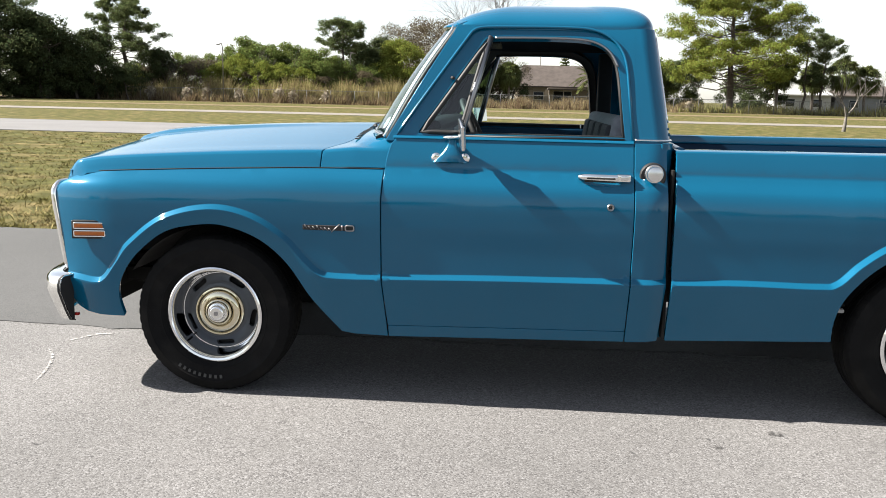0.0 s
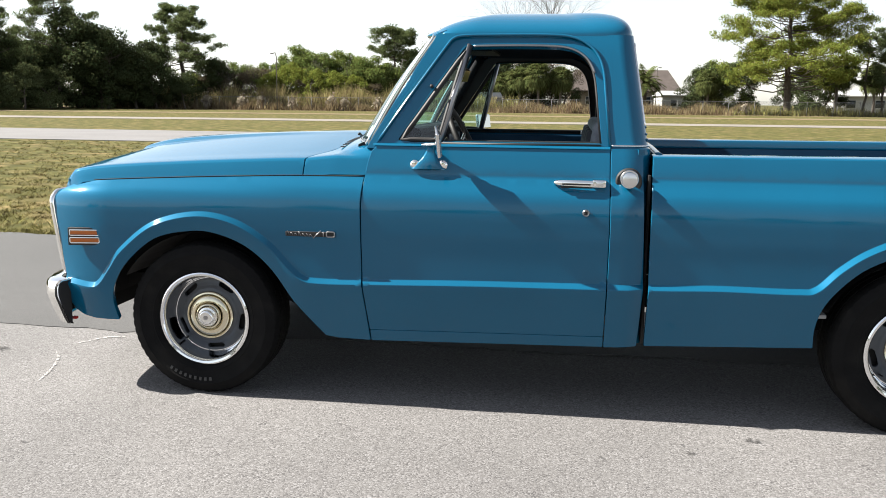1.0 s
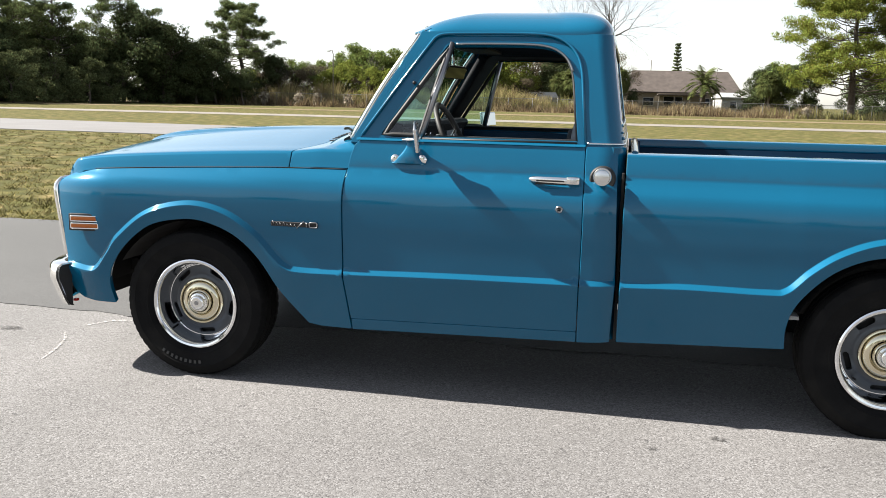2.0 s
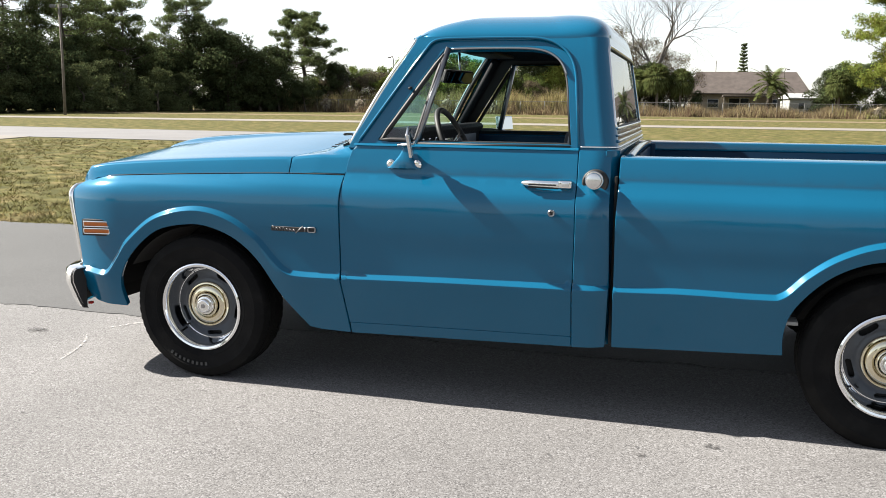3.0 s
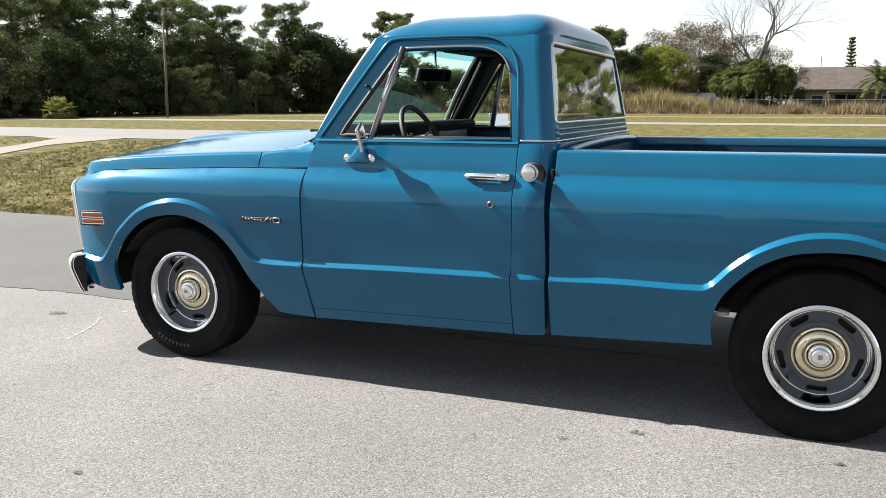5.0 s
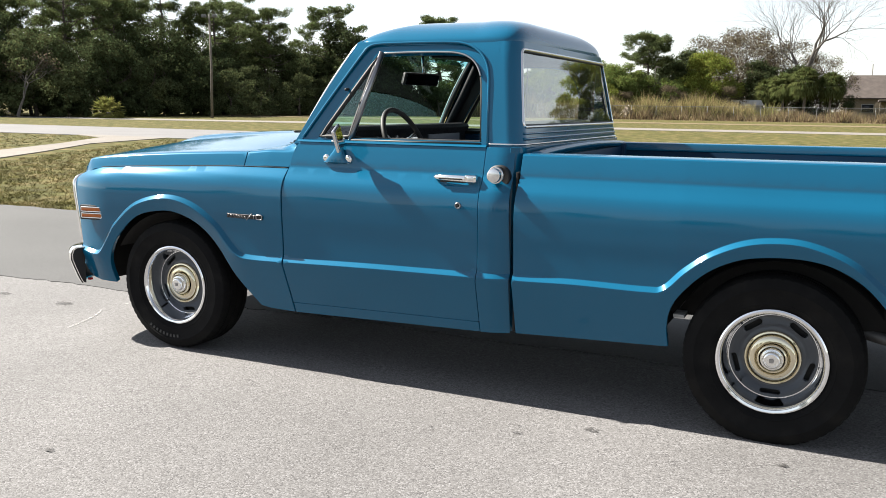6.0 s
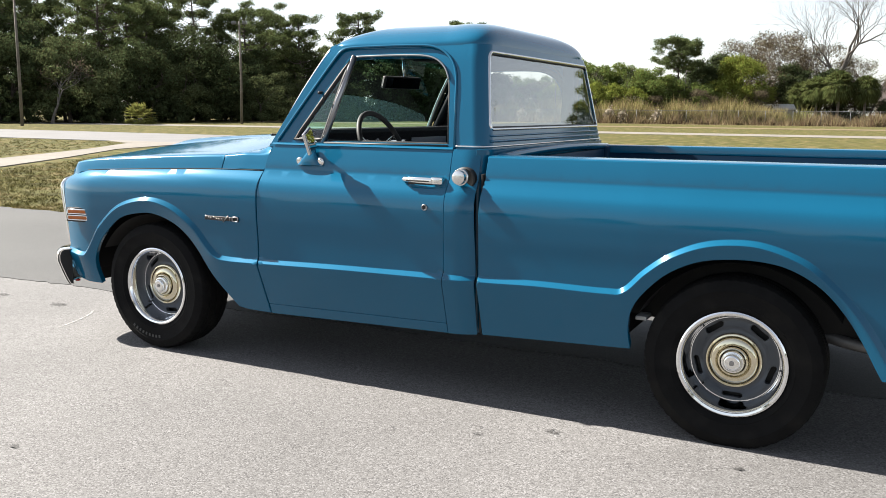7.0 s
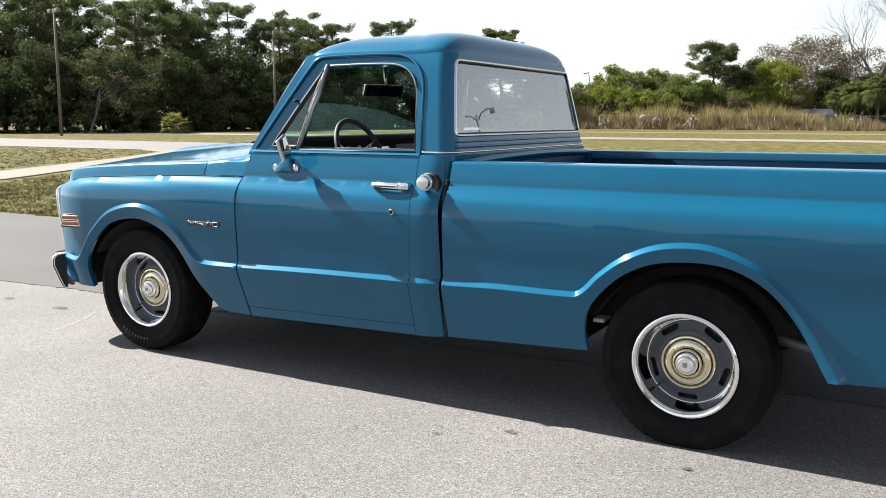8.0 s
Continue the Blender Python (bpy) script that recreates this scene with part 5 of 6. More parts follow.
# chalk arc and small stains on the paving
def smear(name, pts, width, z, mat, label, cat, seed):
    rng = random.Random(seed)
    P = spline([(x, y, 0) for x, y in pts], 5)
    vs, fs = [], []
    for i, p in enumerate(P):
        d = (P[min(i + 1, len(P) - 1)] - P[max(i - 1, 0)]).normalized()
        n = Vector((-d.y, d.x, 0))
        w = width * rng.uniform(0.55, 1.0) * min(1, 0.3 + 3 * min(i, len(P) - 1 - i) / len(P))
        vs += [(p + n * w).to_tuple()[:2] + (z,), (p - n * w).to_tuple()[:2] + (z,)]
    fs = [[2 * i, 2 * i + 1, 2 * i + 3, 2 * i + 2] for i in range(len(P) - 1)]
    return tagged(solid(name, vs, fs, mat), label, cat)


def blot(x, y, r, seed, mat=STAIN, z=0.0042):
    rng = random.Random(seed)
    n = 18
    ring = [(x + r * 1.6 * rng.uniform(0.55, 1.0) * math.cos(2 * math.pi * k / n), y + r * rng.uniform(0.55, 1.0) * math.sin(2 * math.pi * k / n), z) for k in range(n)]
    return tagged(solid("stain", ring, [list(range(n))], mat), "small dark oil stain on the asphalt", "stain", group="stains on the asphalt")


smear("chalk_mark", [(-0.80, -0.95), (-0.86, -0.72), (-0.93, -0.55), (-1.01, -0.44)], 0.008, 0.0042, CHALK, "faint curved white chalk line on asphalt", "chalk mark", 3)
smear("chalk_mark", [(-0.99, -0.30), (-0.90, -0.16), (-0.80, -0.12)], 0.014, 0.0042, CHALK, "short pale scuff on asphalt", "chalk mark", 4)
blot(3.01, -1.12, 0.022, 1)
blot(-1.33, -0.45, 0.05, 2)
blot(-1.9, -0.42, 0.04, 3)
blot(1.71, -1.35, 0.010, 4)
blot(-0.44, -1.57, 0.008, 5)
blot(0.55, -2.2, 0.02, 6)
blot(2.30, -1.09, 0.03, 7)
blot(2.04, -1.26, 0.018, 8)
blot(2.02, -1.18, 0.012, 9)

# lawn blades between the paving and the road
def blades(name, n, place, hmin, hmax, wid, lean, seed, mat, label, cat):
    rng = np.random.default_rng(seed)
    x, y = place(rng, n)
    h = rng.uniform(hmin, hmax, n)
    if hmax > 0.3:
        h *= 0.78 + 0.22 * np.sin(x * 0.83 + 1.3 * np.sin(x * 0.31)) + 0.16 * np.sin(x * 2.9 + y)
    a = rng.uniform(0, 2 * math.pi, n)
    w = wid * rng.uniform(0.6, 1.3, n)
    lx, ly = rng.normal(0, lean, n) * h, rng.normal(0, lean, n) * h
    v = np.zeros((n, 3, 3))
    v[:, 0] = np.stack([x - w * np.cos(a), y - w * np.sin(a), np.full(n, -0.04)], 1)
    v[:, 1] = np.stack([x + w * np.cos(a), y + w * np.sin(a), np.full(n, -0.04)], 1)
    v[:, 2] = np.stack([x + lx, y + ly, h - 0.04], 1)
    me = bpy.data.meshes.new(name)
    me.from_pydata(v.reshape(-1, 3).tolist(), [], np.arange(3 * n).reshape(-1, 3).tolist())
    me.materials.append(mat)
    return tagged(new(name, me), label, cat, kind="stuff")


def near_lawn(rng, n):
    m = n // 12
    y = 3.12 + 17.5 * rng.random(m) ** 1.7
    x = -1.0 - (3.0 + (y + 4.4) * 1.15) * rng.random(m)
    keep = ~((np.abs(x - np.interp(y, [3, 9, 13, 20, 22], [-12.4, -15.1, -17.2, -20.8, -22.5])) < 1.35))
    x = np.where(keep, x, x + 3.0)
    r = np.repeat(rng.uniform(0.015, 0.06, m), 12)
    return np.repeat(x, 12) + rng.normal(0, 1, m * 12) * r, np.maximum(3.08, np.repeat(y, 12) + rng.normal(0, 1, m * 12) * r)


blades("lawn_grass", 108000, near_lawn, 0.012, 0.065, 0.007, 1.1, 3, BLADES, "short dry lawn grass, straw and olive", "grass")

# ---- plants ----
def leafy(name, colour, back, rough=0.7, rand=0.5):
    m = bpy.data.materials.new(name)
    m.use_nodes = True
    t = m.node_tree
    t.nodes.clear()
    L = t.links.new
    o = t.nodes.new("ShaderNodeOutputMaterial")
    mx = t.nodes.new("ShaderNodeMixShader")
    df = t.nodes.new("ShaderNodeBsdfDiffuse")
    tr = t.nodes.new("ShaderNodeBsdfTranslucent")
    geo = t.nodes.new("ShaderNodeNewGeometry")
    hsv = t.nodes.new("ShaderNodeHueSaturation")
    hsv.inputs["Color"].default_value = (*colour, 1)
    r = t.nodes.new("ShaderNodeMapRange")
    r.inputs["To Min"].default_value, r.inputs["To Max"].default_value = 1 - rand, 1 + rand
    L(geo.outputs["Random Per Island"], r.inputs["Value"])
    L(r.outputs[0], hsv.inputs["Value"])
    h = t.nodes.new("ShaderNodeMapRange")
    h.inputs["To Min"].default_value, h.inputs["To Max"].default_value = 0.47, 0.53
    L(geo.outputs["Random Per Island"], h.inputs["Value"])
    L(h.outputs[0], hsv.inputs["Hue"])
    L(hsv.outputs[0], df.inputs["Color"])
    L(hsv.outputs[0], tr.inputs["Color"])
    mx.inputs[0].default_value = back
    L(df.outputs[0], mx.inputs[1])
    L(tr.outputs[0], mx.inputs[2])
    L(mx.outputs[0], o.inputs["Surface"])
    return m


BARK = material("bark", (0.0591, 0.0473, 0.0367), rough=0.95, vary=0.35, scale=6, bump=0.6, bump_scale=12)
BARK_GREY = material("grey_bark", (0.118, 0.106, 0.0946), rough=0.95, vary=0.3, scale=6)
LEAF_DARK = leafy("dark_leaves", (0.052, 0.0642, 0.0295), 0.35)
LEAF_GREEN = leafy("green_leaves", (0.117, 0.145, 0.0424), 0.35)
LEAF_WOOD = leafy("wood_leaves", (0.0781, 0.0906, 0.0416), 0.35)
LEAF_PINE = leafy("pine_needles", (0.145, 0.163, 0.0353), 0.4)
LEAF_PINE_D = leafy("dark_pine_needles", (0.0824, 0.0994, 0.0416), 0.4)
LEAF_BROWN = leafy("brown_leaves", (0.1, 0.0817, 0.0554), 0.3)
FROND = leafy("palm_fronds", (0.0803, 0.0931, 0.0334), 0.3)
STRAW = leafy("tall_dry_grass", (0.237, 0.192, 0.0976), 0.35, rand=0.55)
DEAD = leafy("withered_leaves", (0.272, 0.237, 0.183), 0.2, rand=0.3)
SPIKY = leafy("yellow_green_spikes", (0.177, 0.177, 0.0532), 0.35, rand=0.3)
WEED = leafy("dry_weeds", (0.166, 0.127, 0.0769), 0.3, rand=0.45)
WEED_G = leafy("yellow_weeds", (0.16, 0.148, 0.0591), 0.3, rand=0.4)


def leaf_mesh(name, centres, size, rng, mat, flat=0.0, long=1.0, out=None, wide=0.55):
    """Many small leaf pieces, each a slim blade turned at random."""
    n = len(centres)
    c = np.asarray(centres)
    a = rng.normal(size=(n, 3))
    a[:, 2] *= 1 - flat
    a /= np.linalg.norm(a, axis=1)[:, None]
    q = rng.normal(size=(n, 3)) if out is None else out + rng.normal(0, 0.45, (n, 3))
    b = np.cross(a, q)
    b /= np.linalg.norm(b, axis=1)[:, None]
    if out is not None:
        a = np.cross(b, q)
        a /= np.linalg.norm(a, axis=1)[:, None]
    s = size * rng.uniform(0.5, 1.35, (n, 1))
    v = np.stack([c - a * s * long - b * s * wide, c - a * s * long * 0.55 + b * s * wide, c + a * s * long], 1).reshape(-1, 3)
    me = bpy.data.meshes.new(name)
    me.from_pydata(v.tolist(), [], np.arange(3 * n).reshape(-1, 3).tolist())
    me.materials.append(mat)
    return me


def crown_of(lobes, count, rng, hollow=0.5):
    """Points in and on a set of ellipsoid lobes (x, y, z, radius, height)."""
    vol = np.array([l[3] ** 2 * l[4] for l in lobes])
    pick = rng.choice(len(lobes), count, p=vol / vol.sum())
    L = np.array(lobes)[pick]
    d = rng.normal(size=(count, 3))
    d /= np.linalg.norm(d, axis=1)[:, None]
    r = rng.uniform(hollow, 1.08, (count, 1)) ** 0.8
    return L[:, :3] + d * r * np.stack([L[:, 3], L[:, 3], L[:, 4]], 1), d


def limb(bm, p0, d, length, r, rng, depth, ends, bend=0.25, split=(2, 3), spread=0.6, ratio=0.72, up=0.12, keep=0.8):
    pts, rad = [Vector(p0)], [r]
    d = Vector(d).normalized()
    for i in range(4):
        d = (d + Vector((rng.normal(0, bend), rng.normal(0, bend), rng.normal(0, bend) + up)) * 0.5).normalized()
        pts.append(pts[-1] + d * length / 4)
        rad.append(r * (1 - 0.42 * (i + 1) / 4))
    add_tube(bm, pts, rad, 6 if r > 0.05 else 4, cap=False)
    if depth == 0:
        ends.append((pts[-1], d))
        return
    for k in range(int(rng.integers(split[0], split[1] + 1))):
        q = Vector((rng.normal(), rng.normal(), rng.normal() * 0.6))
        nd = (d + q.normalized() * spread).normalized()
        at = pts[-1] if k < 2 else pts[int(rng.integers(2, 4))]
        limb(bm, at, nd, length * ratio * rng.uniform(0.8, 1.15), rad[-1] * keep, rng, depth - 1, ends, bend, split, spread, ratio, up, keep)


def tree_thing(name, label, category, bm, leaf, group=""):
    t = thing(name, label, category, group=group)
    if bm is not None:
        part("trunk", bm, leaf[2] if len(leaf) > 2 else BARK, t, sharp=60)
    if leaf[0] is not None:
        ob = new("crown", leaf[0])
        ob.parent = t
    return t


def broad_tree(seed, h, w, mat, label, count=7000, leaf=0.17, low=0.10, name="tree", category="tree", group="trees of the dark wood"):
    rng = np.random.default_rng(seed)
    bm = bmesh.new()
    ends = []
    limb(bm, (0, 0, -0.1), (0.05, 0, 1), h * 0.38, 0.028 * h, rng, 3, ends, spread=0.75, ratio=0.68)
    lobes = []
    for k in range(62):
        a = rng.uniform(0, 2 * math.pi)
        u = rng.uniform(low, 0.93)
        rr = w * 0.5 * math.sin(math.pi * min(1, 0.25 + 0.75 * u)) ** 0.6 * rng.uniform(0.35, 1.08)
        s = rng.uniform(0.06, 0.155) * h
        lobes.append((rr * math.cos(a), rr * math.sin(a), h * u, s, s * rng.uniform(0.55, 0.85)))
    count, leaf = int(count * 1.8), leaf * 0.76
    pts, out = crown_of(lobes, count, rng, 0.45)
    pts += rng.normal(0, 0.010 * h, pts.shape)
    ok = pts[:, 2] > 0.15
    return tree_thing(name, label, category, bm, (leaf_mesh("crown", pts[ok], leaf, rng, mat, out=out[ok]), None), group)


def pine_tree(seed, h, mat, label, spread=0.27, start=0.42, count=9000, group="pines", leaf=0.15, dome=False, n=30, puff=1.0, full=False):
    """A pine: bare stem, bent boughs with side twigs, flat pads of needles at their ends."""
    rng = np.random.default_rng(seed)
    bm = bmesh.new()
    top = Vector((rng.normal(0, 0.04) * h, rng.normal(0, 0.04) * h, h * 0.96))
    trunk = [Vector((0, 0, -0.1)).lerp(top, u) + Vector((rng.normal(0, 0.010) * h, rng.normal(0, 0.010) * h, 0)) * (u > 0) for u in np.linspace(0, 1, 9)]
    add_tube(bm, trunk, [(0.027 if full else 0.017) * h * (1 - 0.82 * u) + 0.02 for u in np.linspace(0, 1, 9)], 7, cap=False)
    lobes = []
    for k in range(n):
        u = start + (0.97 - start) * ((k + rng.random()) / n)
        v = (u - start) / (1 - start)
        base = trunk[int(u * 8)].lerp(trunk[min(8, int(u * 8) + 1)], u * 8 - int(u * 8))
        a = k * 2.4 + rng.normal(0, 0.5)
        if full:
            shape = max(0.25, (1 - v ** 2.0) ** 0.6)
        elif dome:
            shape = 0.25 + 0.95 * max(0.0, 1 - (2 * v - 0.8) ** 2) ** 0.5 if v < 0.9 else 0.5
        else:
            shape = 0.35 + 0.75 * math.sin(math.pi * min(1.0, 0.25 + 0.72 * v))
        length = h * spread * shape * rng.uniform(0.45, 1.1)
        rise = rng.uniform(-0.08, 0.30) + 0.35 * v
        d = Vector((math.cos(a), math.sin(a), rise))
        side = Vector((-math.sin(a), math.cos(a), 0))
        bend = rng.normal(0, 0.14)
        pts = [base + d * length * w + side * bend * length * w * w + Vector((0, 0, length * (0.10 * w * w - 0.12 * math.sin(math.pi * w)))) for w in (0, 0.3, 0.6, 0.85, 1.0)]
        r0 = 0.0052 * h * (0.6 + 0.5 * (1 - v))
        add_tube(bm, pts, [r0, r0 * 0.8, r0 * 0.6, r0 * 0.4, r0 * 0.25], 5, cap=False)
        for q in range(5):
            w = rng.uniform(0.45, 1.0)
            i = min(3, int(w * 4))
            p = pts[i].lerp(pts[i + 1], w * 4 - i) if w < 1 else pts[-1]
            sg = 1 if q % 2 else -1
            e = p + (side * sg * rng.uniform(0.3, 1.0) + d * 0.5 + Vector((0, 0, rng.uniform(0.0, 0.45)))) * length * 0.30
            add_tube(bm, [p, p.lerp(e, 0.5) + Vector((0, 0, -0.01 * h)), e], [r0 * 0.35, r0 * 0.25, r0 * 0.12], 3, cap=False)
            s = rng.uniform(0.030, 0.056) * h * puff
            lobes.append((e.x, e.y, e.z, s, s * rng.uniform(0.42, 0.62)))
        s = rng.uniform(0.042, 0.066) * h * puff
        lobes.append((pts[-1].x, pts[-1].y, pts[-1].z, s, s * 0.5))
    lobes.append((top.x, top.y, top.z, 0.055 * h, 0.04 * h))
    count, leaf = int(count * 1.9), leaf * 0.80
    pts, out = crown_of(lobes, count, rng, 0.42)
    pts += rng.normal(0, 0.006 * h, pts.shape)
    return tree_thing("pine_tree", label, "pine tree", bm, (leaf_mesh("crown", pts, leaf, rng, mat, long=1.3, out=out, wide=0.42), None), group)


def bare_tree(seed, h, label, depth=5, leaf=None, group="", lean=0.0, name="bare_tree", spread=0.55, thick=0.022, split=(2, 3), up=0.10, keep=0.97):
    rng = np.random.default_rng(seed)
    bm = bmesh.new()
    ends = []
    limb(bm, (0, 0, -0.1), (lean, 0, 1), h * 0.28, thick * h, rng, depth, ends, bend=0.16, split=split, spread=spread, ratio=0.80, up=up, keep=keep)
    me = None
    if leaf:
        c = np.repeat(np.array([tuple(e[0]) for e in ends]), leaf[1], axis=0)
        c = c + rng.normal(0, 0.035 * h, c.shape)
        me = leaf_mesh("crown", c, leaf[2], rng, leaf[0])
    return tree_thing(name, label, "bare tree", bm, (me, None, BARK_GREY), group)


def fan_palm(seed, h, label, group="", fronds=46, size=1.5, trunk=True, name="palm_tree", mat=FROND, droop=0.32):
    rng = np.random.default_rng(seed)
    t = thing(name, label, "palm tree" if trunk else "shrub", group=group)
    bm = bmesh.new()
    add_tube(bm, [(0, 0, -0.1), (0.05, 0.02, h * 0.5), (0.0, 0.05, h)], [0.19, 0.17, 0.15], 8, cap=True)
    part("trunk", bm, BARK_GREY, t, sharp=60)
    vs, fs = [], []
    for k in range(fronds):
        a = rng.uniform(0, 2 * math.pi)
        el = rng.uniform(-1.15, 1.35)
        d = Vector((math.cos(a) * math.cos(el), math.sin(a) * math.cos(el), math.sin(el)))
        c = Vector((0, 0.05, h)) + d * size * 0.55
        side = d.cross(Vector((0, 0, 1)))
        side = side.normalized() if side.length > 0.05 else Vector((1, 0, 0))
        up = side.cross(d)
        stalk = 0.012
        o = len(vs)
        vs += [Vector((0, 0.05, h)) - side * stalk, Vector((0, 0.05, h)) + side * stalk, c + side * stalk, c - side * stalk]
        fs.append([o, o + 1, o + 2, o + 3])
        for q in range(13):
            b = radians(-82 + 164 * q / 12)
            ld = (d * math.cos(b) + side * math.sin(b) + up * 0.15 * abs(math.sin(b))).normalized()
            L = size * 0.62 * (1 - 0.25 * abs(math.sin(b))) * rng.uniform(0.85, 1.1)
            wd = ld.cross(up).normalized() * size * 0.028
            tip = c + ld * L + Vector((0, 0, -droop * size * rng.uniform(0.5, 1.3)))
            o = len(vs)
            vs += [c, c + ld * L * 0.55 + wd, tip, c + ld * L * 0.55 - wd]
            fs.append([o, o + 1, o + 2, o + 3])
    solid("crown", vs, fs, mat, t)
    return t


def feather_palm(seed, h, label, size=3.0, fronds=38):
    rng = np.random.default_rng(seed)
    t = thing("date_palm", label, "palm tree")
    bm = bmesh.new()
    add_tube(bm, [(0, 0, -0.1), (0, 0, h * 0.6), (0, 0, h)], [0.32, 0.30, 0.36], 10, cap=True)
    part("trunk", bm, BARK, t, sharp=60)
    vs, fs = [], []
    for k in range(fronds):
        a = rng.uniform(0, 2 * math.pi)
        el = rng.uniform(-0.25, 1.25)
        p = Vector((0, 0, h))
        d = Vector((math.cos(a) * math.cos(el), math.sin(a) * math.cos(el), math.sin(el)))
        for q in range(14):
            n = p + d * size / 14
            d = (d + Vector((0, 0, -0.085))).normalized()
            side = d.cross(Vector((0, 0, 1))).normalized()
            L = size * 0.17 * math.sin(math.pi * (0.12 + 0.85 * q / 14)) + 0.05
            for sg in (-1, 1):
                o = len(vs)
                tip = p + side * sg * L + d * L * 0.7 + Vector((0, 0, -0.10 * L))
                vs += [p, n, tip]
                fs.append([o, o + 1, o + 2])
            p = n
    solid("crown", vs, fs, FROND, t)
    return t


def settle(ob, spots):
    """Puts a thing at the first spot (x, y, turn, size) and copies at the rest."""
    x, y, rz, k = spots[0]
    m0 = pose(x, y, -0.04, 0, 0, rz)
    ob.scale = (k, k, k)
    ob.matrix_basis = m0 @ Matrix.Diagonal((k, k, k, 1))
    for x, y, rz, k in spots[1:]:
        c = copy_thing(ob, pose(x, y, -0.04, 0, 0, rz))
        c.matrix_basis = pose(x, y, -0.04, 0, 0, rz) @ Matrix.Diagonal((k, k, k, 1))


# the dark wood: front edge follows the verge, deeper rows behind
rng0 = random.Random(11)
front = [(-96, 34), (-82, 37), (-70, 41), (-64, 46), (-61, 52), (-60, 58), (-62, 66), (-64, 74), (-66, 82), (-66, 90), (-65, 98), (-62, 104)]
spots = [[], [], []]
i = 0
spots[0] += [(-58.5, 97, 10, 1.58), (-52.0, 99, 80, 1.0), (-63, 108, 40, 1.1), (-46.5, 101, 120, 0.62)]
spots[1] += [(-106, 45, 15, 1.75), (-99, 47, 60, 1.6), (-92, 48, 110, 1.75), (-86, 51, 170, 1.6), (-83, 55, 220, 1.25), (-82, 61, 270, 1.1), (-80, 68, 320, 1.05)]
spots[1] += [(-55.2, 98, 150, 1.12), (-50.3, 101, 30, 0.72), (-57, 104, 210, 0.95)]
for (x0, y0), (x1, y1) in zip(front, front[1:]):
    n = max(1, int(math.hypot(x1 - x0, y1 - y0) / 3.2))
    for k in range(n):
        u = k / n
        for row in range(2):
            x = x0 + (x1 - x0) * u - row * 6.5 + rng0.uniform(-1.6, 1.6)
            y = y0 + (y1 - y0) * u + row * 2.8 + rng0.uniform(-1.6, 1.6)
            spots[(i * 7 + row) % 3].append((x, y, rng0.uniform(0, 360), rng0.uniform(0.8, 1.15) * (1 + 0.14 * row)))
            i += 1
settle(broad_tree(21, 7.6, 7.0, LEAF_DARK, "dense dark evergreen tree at the wood edge"), spots[0])
settle(broad_tree(22, 8.8, 7.6, LEAF_DARK, "dense dark evergreen tree at the wood edge", count=7600), spots[1])
settle(broad_tree(23, 6.6, 7.2, LEAF_WOOD, "leafy green tree at the wood edge", count=6400), spots[2])
settle(broad_tree(24, 2.6, 4.2, LEAF_DARK, "low dark undergrowth shrub at the wood edge", count=2200, leaf=0.16, low=0.05, name="shrub", category="shrub", group="undergrowth of the wood"),
       [(x + rng0.uniform(0.5, 2.5), y + rng0.uniform(-2, 2), rng0.uniform(0, 360), rng0.uniform(0.8, 1.3)) for (x, y) in front[1:] for _ in range(2)] + [(x - 7.5, y + 5, rng0.uniform(0, 360), 1.5) for (x, y) in front] + [(-61, 104, 20, 1.4), (-65, 110, 90, 1.5)])
settle(broad_tree(26, 5.0, 6.0, LEAF_WOOD, "olive green shrub at the face of the wood", count=4600, leaf=0.13, low=0.06, name="shrub", category="shrub", group="olive shrubs at the wood edge"), [(-57.0, 71.5, 0, 1.0), (-58.5, 78.0, 100, 1.15), (-57.5, 84.5, 200, 1.0), (-58.0, 90.5, 300, 0.95)])
# a second wood across the pavement, behind where the camera goes: unseen, added for reflections
settle(broad_tree(25, 8.5, 8.0, LEAF_DARK, "dark unseen tree added across the pavement for reflections", count=1300, leaf=0.42, group="trees across the pavement"), [(x + rng0.uniform(-2, 2), -58 + rng0.uniform(-5, 5) - 0.05 * abs(x), rng0.uniform(0, 360), rng0.uniform(0.45, 0.72)) for x in range(-64, 70, 6)])
# pines over the wood
settle(pine_tree(31, 13.5, LEAF_PINE_D, "tall slender pine above the dark wood"), [(-74, 53, 0, 1.0), (-80, 58, 70, 1.12), (-88, 49, 140, 1.1), (-72, 70, 200, 0.98), (-77, 76, 260, 1.02), (-95, 51, 310, 1.15), (-64, 88, 20, 0.98), (-73, 95, 130, 0.9), (-84, 66, 45, 1.15), (-101, 47, 15, 1.2), (-60.6, 96.4, 330, 1.05), (-71.6, 77.3, 110, 1.12), (-73.4, 68.4, 220, 1.1)])
settle(pine_tree(32, 14.5, LEAF_PINE_D, "tall slender pine above the dark wood", start=0.5), [(-70, 61, 30, 0.95), (-66, 80, 100, 0.92), (-69, 88, 150, 0.98), (-81, 69, 250, 1.0), (-80, 50, 60, 0.98), (-91, 54, 190, 1.1)])
settle(pine_tree(33, 12.8, LEAF_PINE_D, "open-crowned pine beside the fence", spread=0.36, start=0.40, count=18000, n=46, full=True), [(-50.2, 108, 40, 1.05)])
settle(pine_tree(34, 11.6, LEAF_PINE_D, "umbrella-crowned pine standing alone behind the scrub", spread=0.24, start=0.62, count=9000, n=40, puff=1.1, dome=True), [(-23.6, 120, 10, 1.0)])
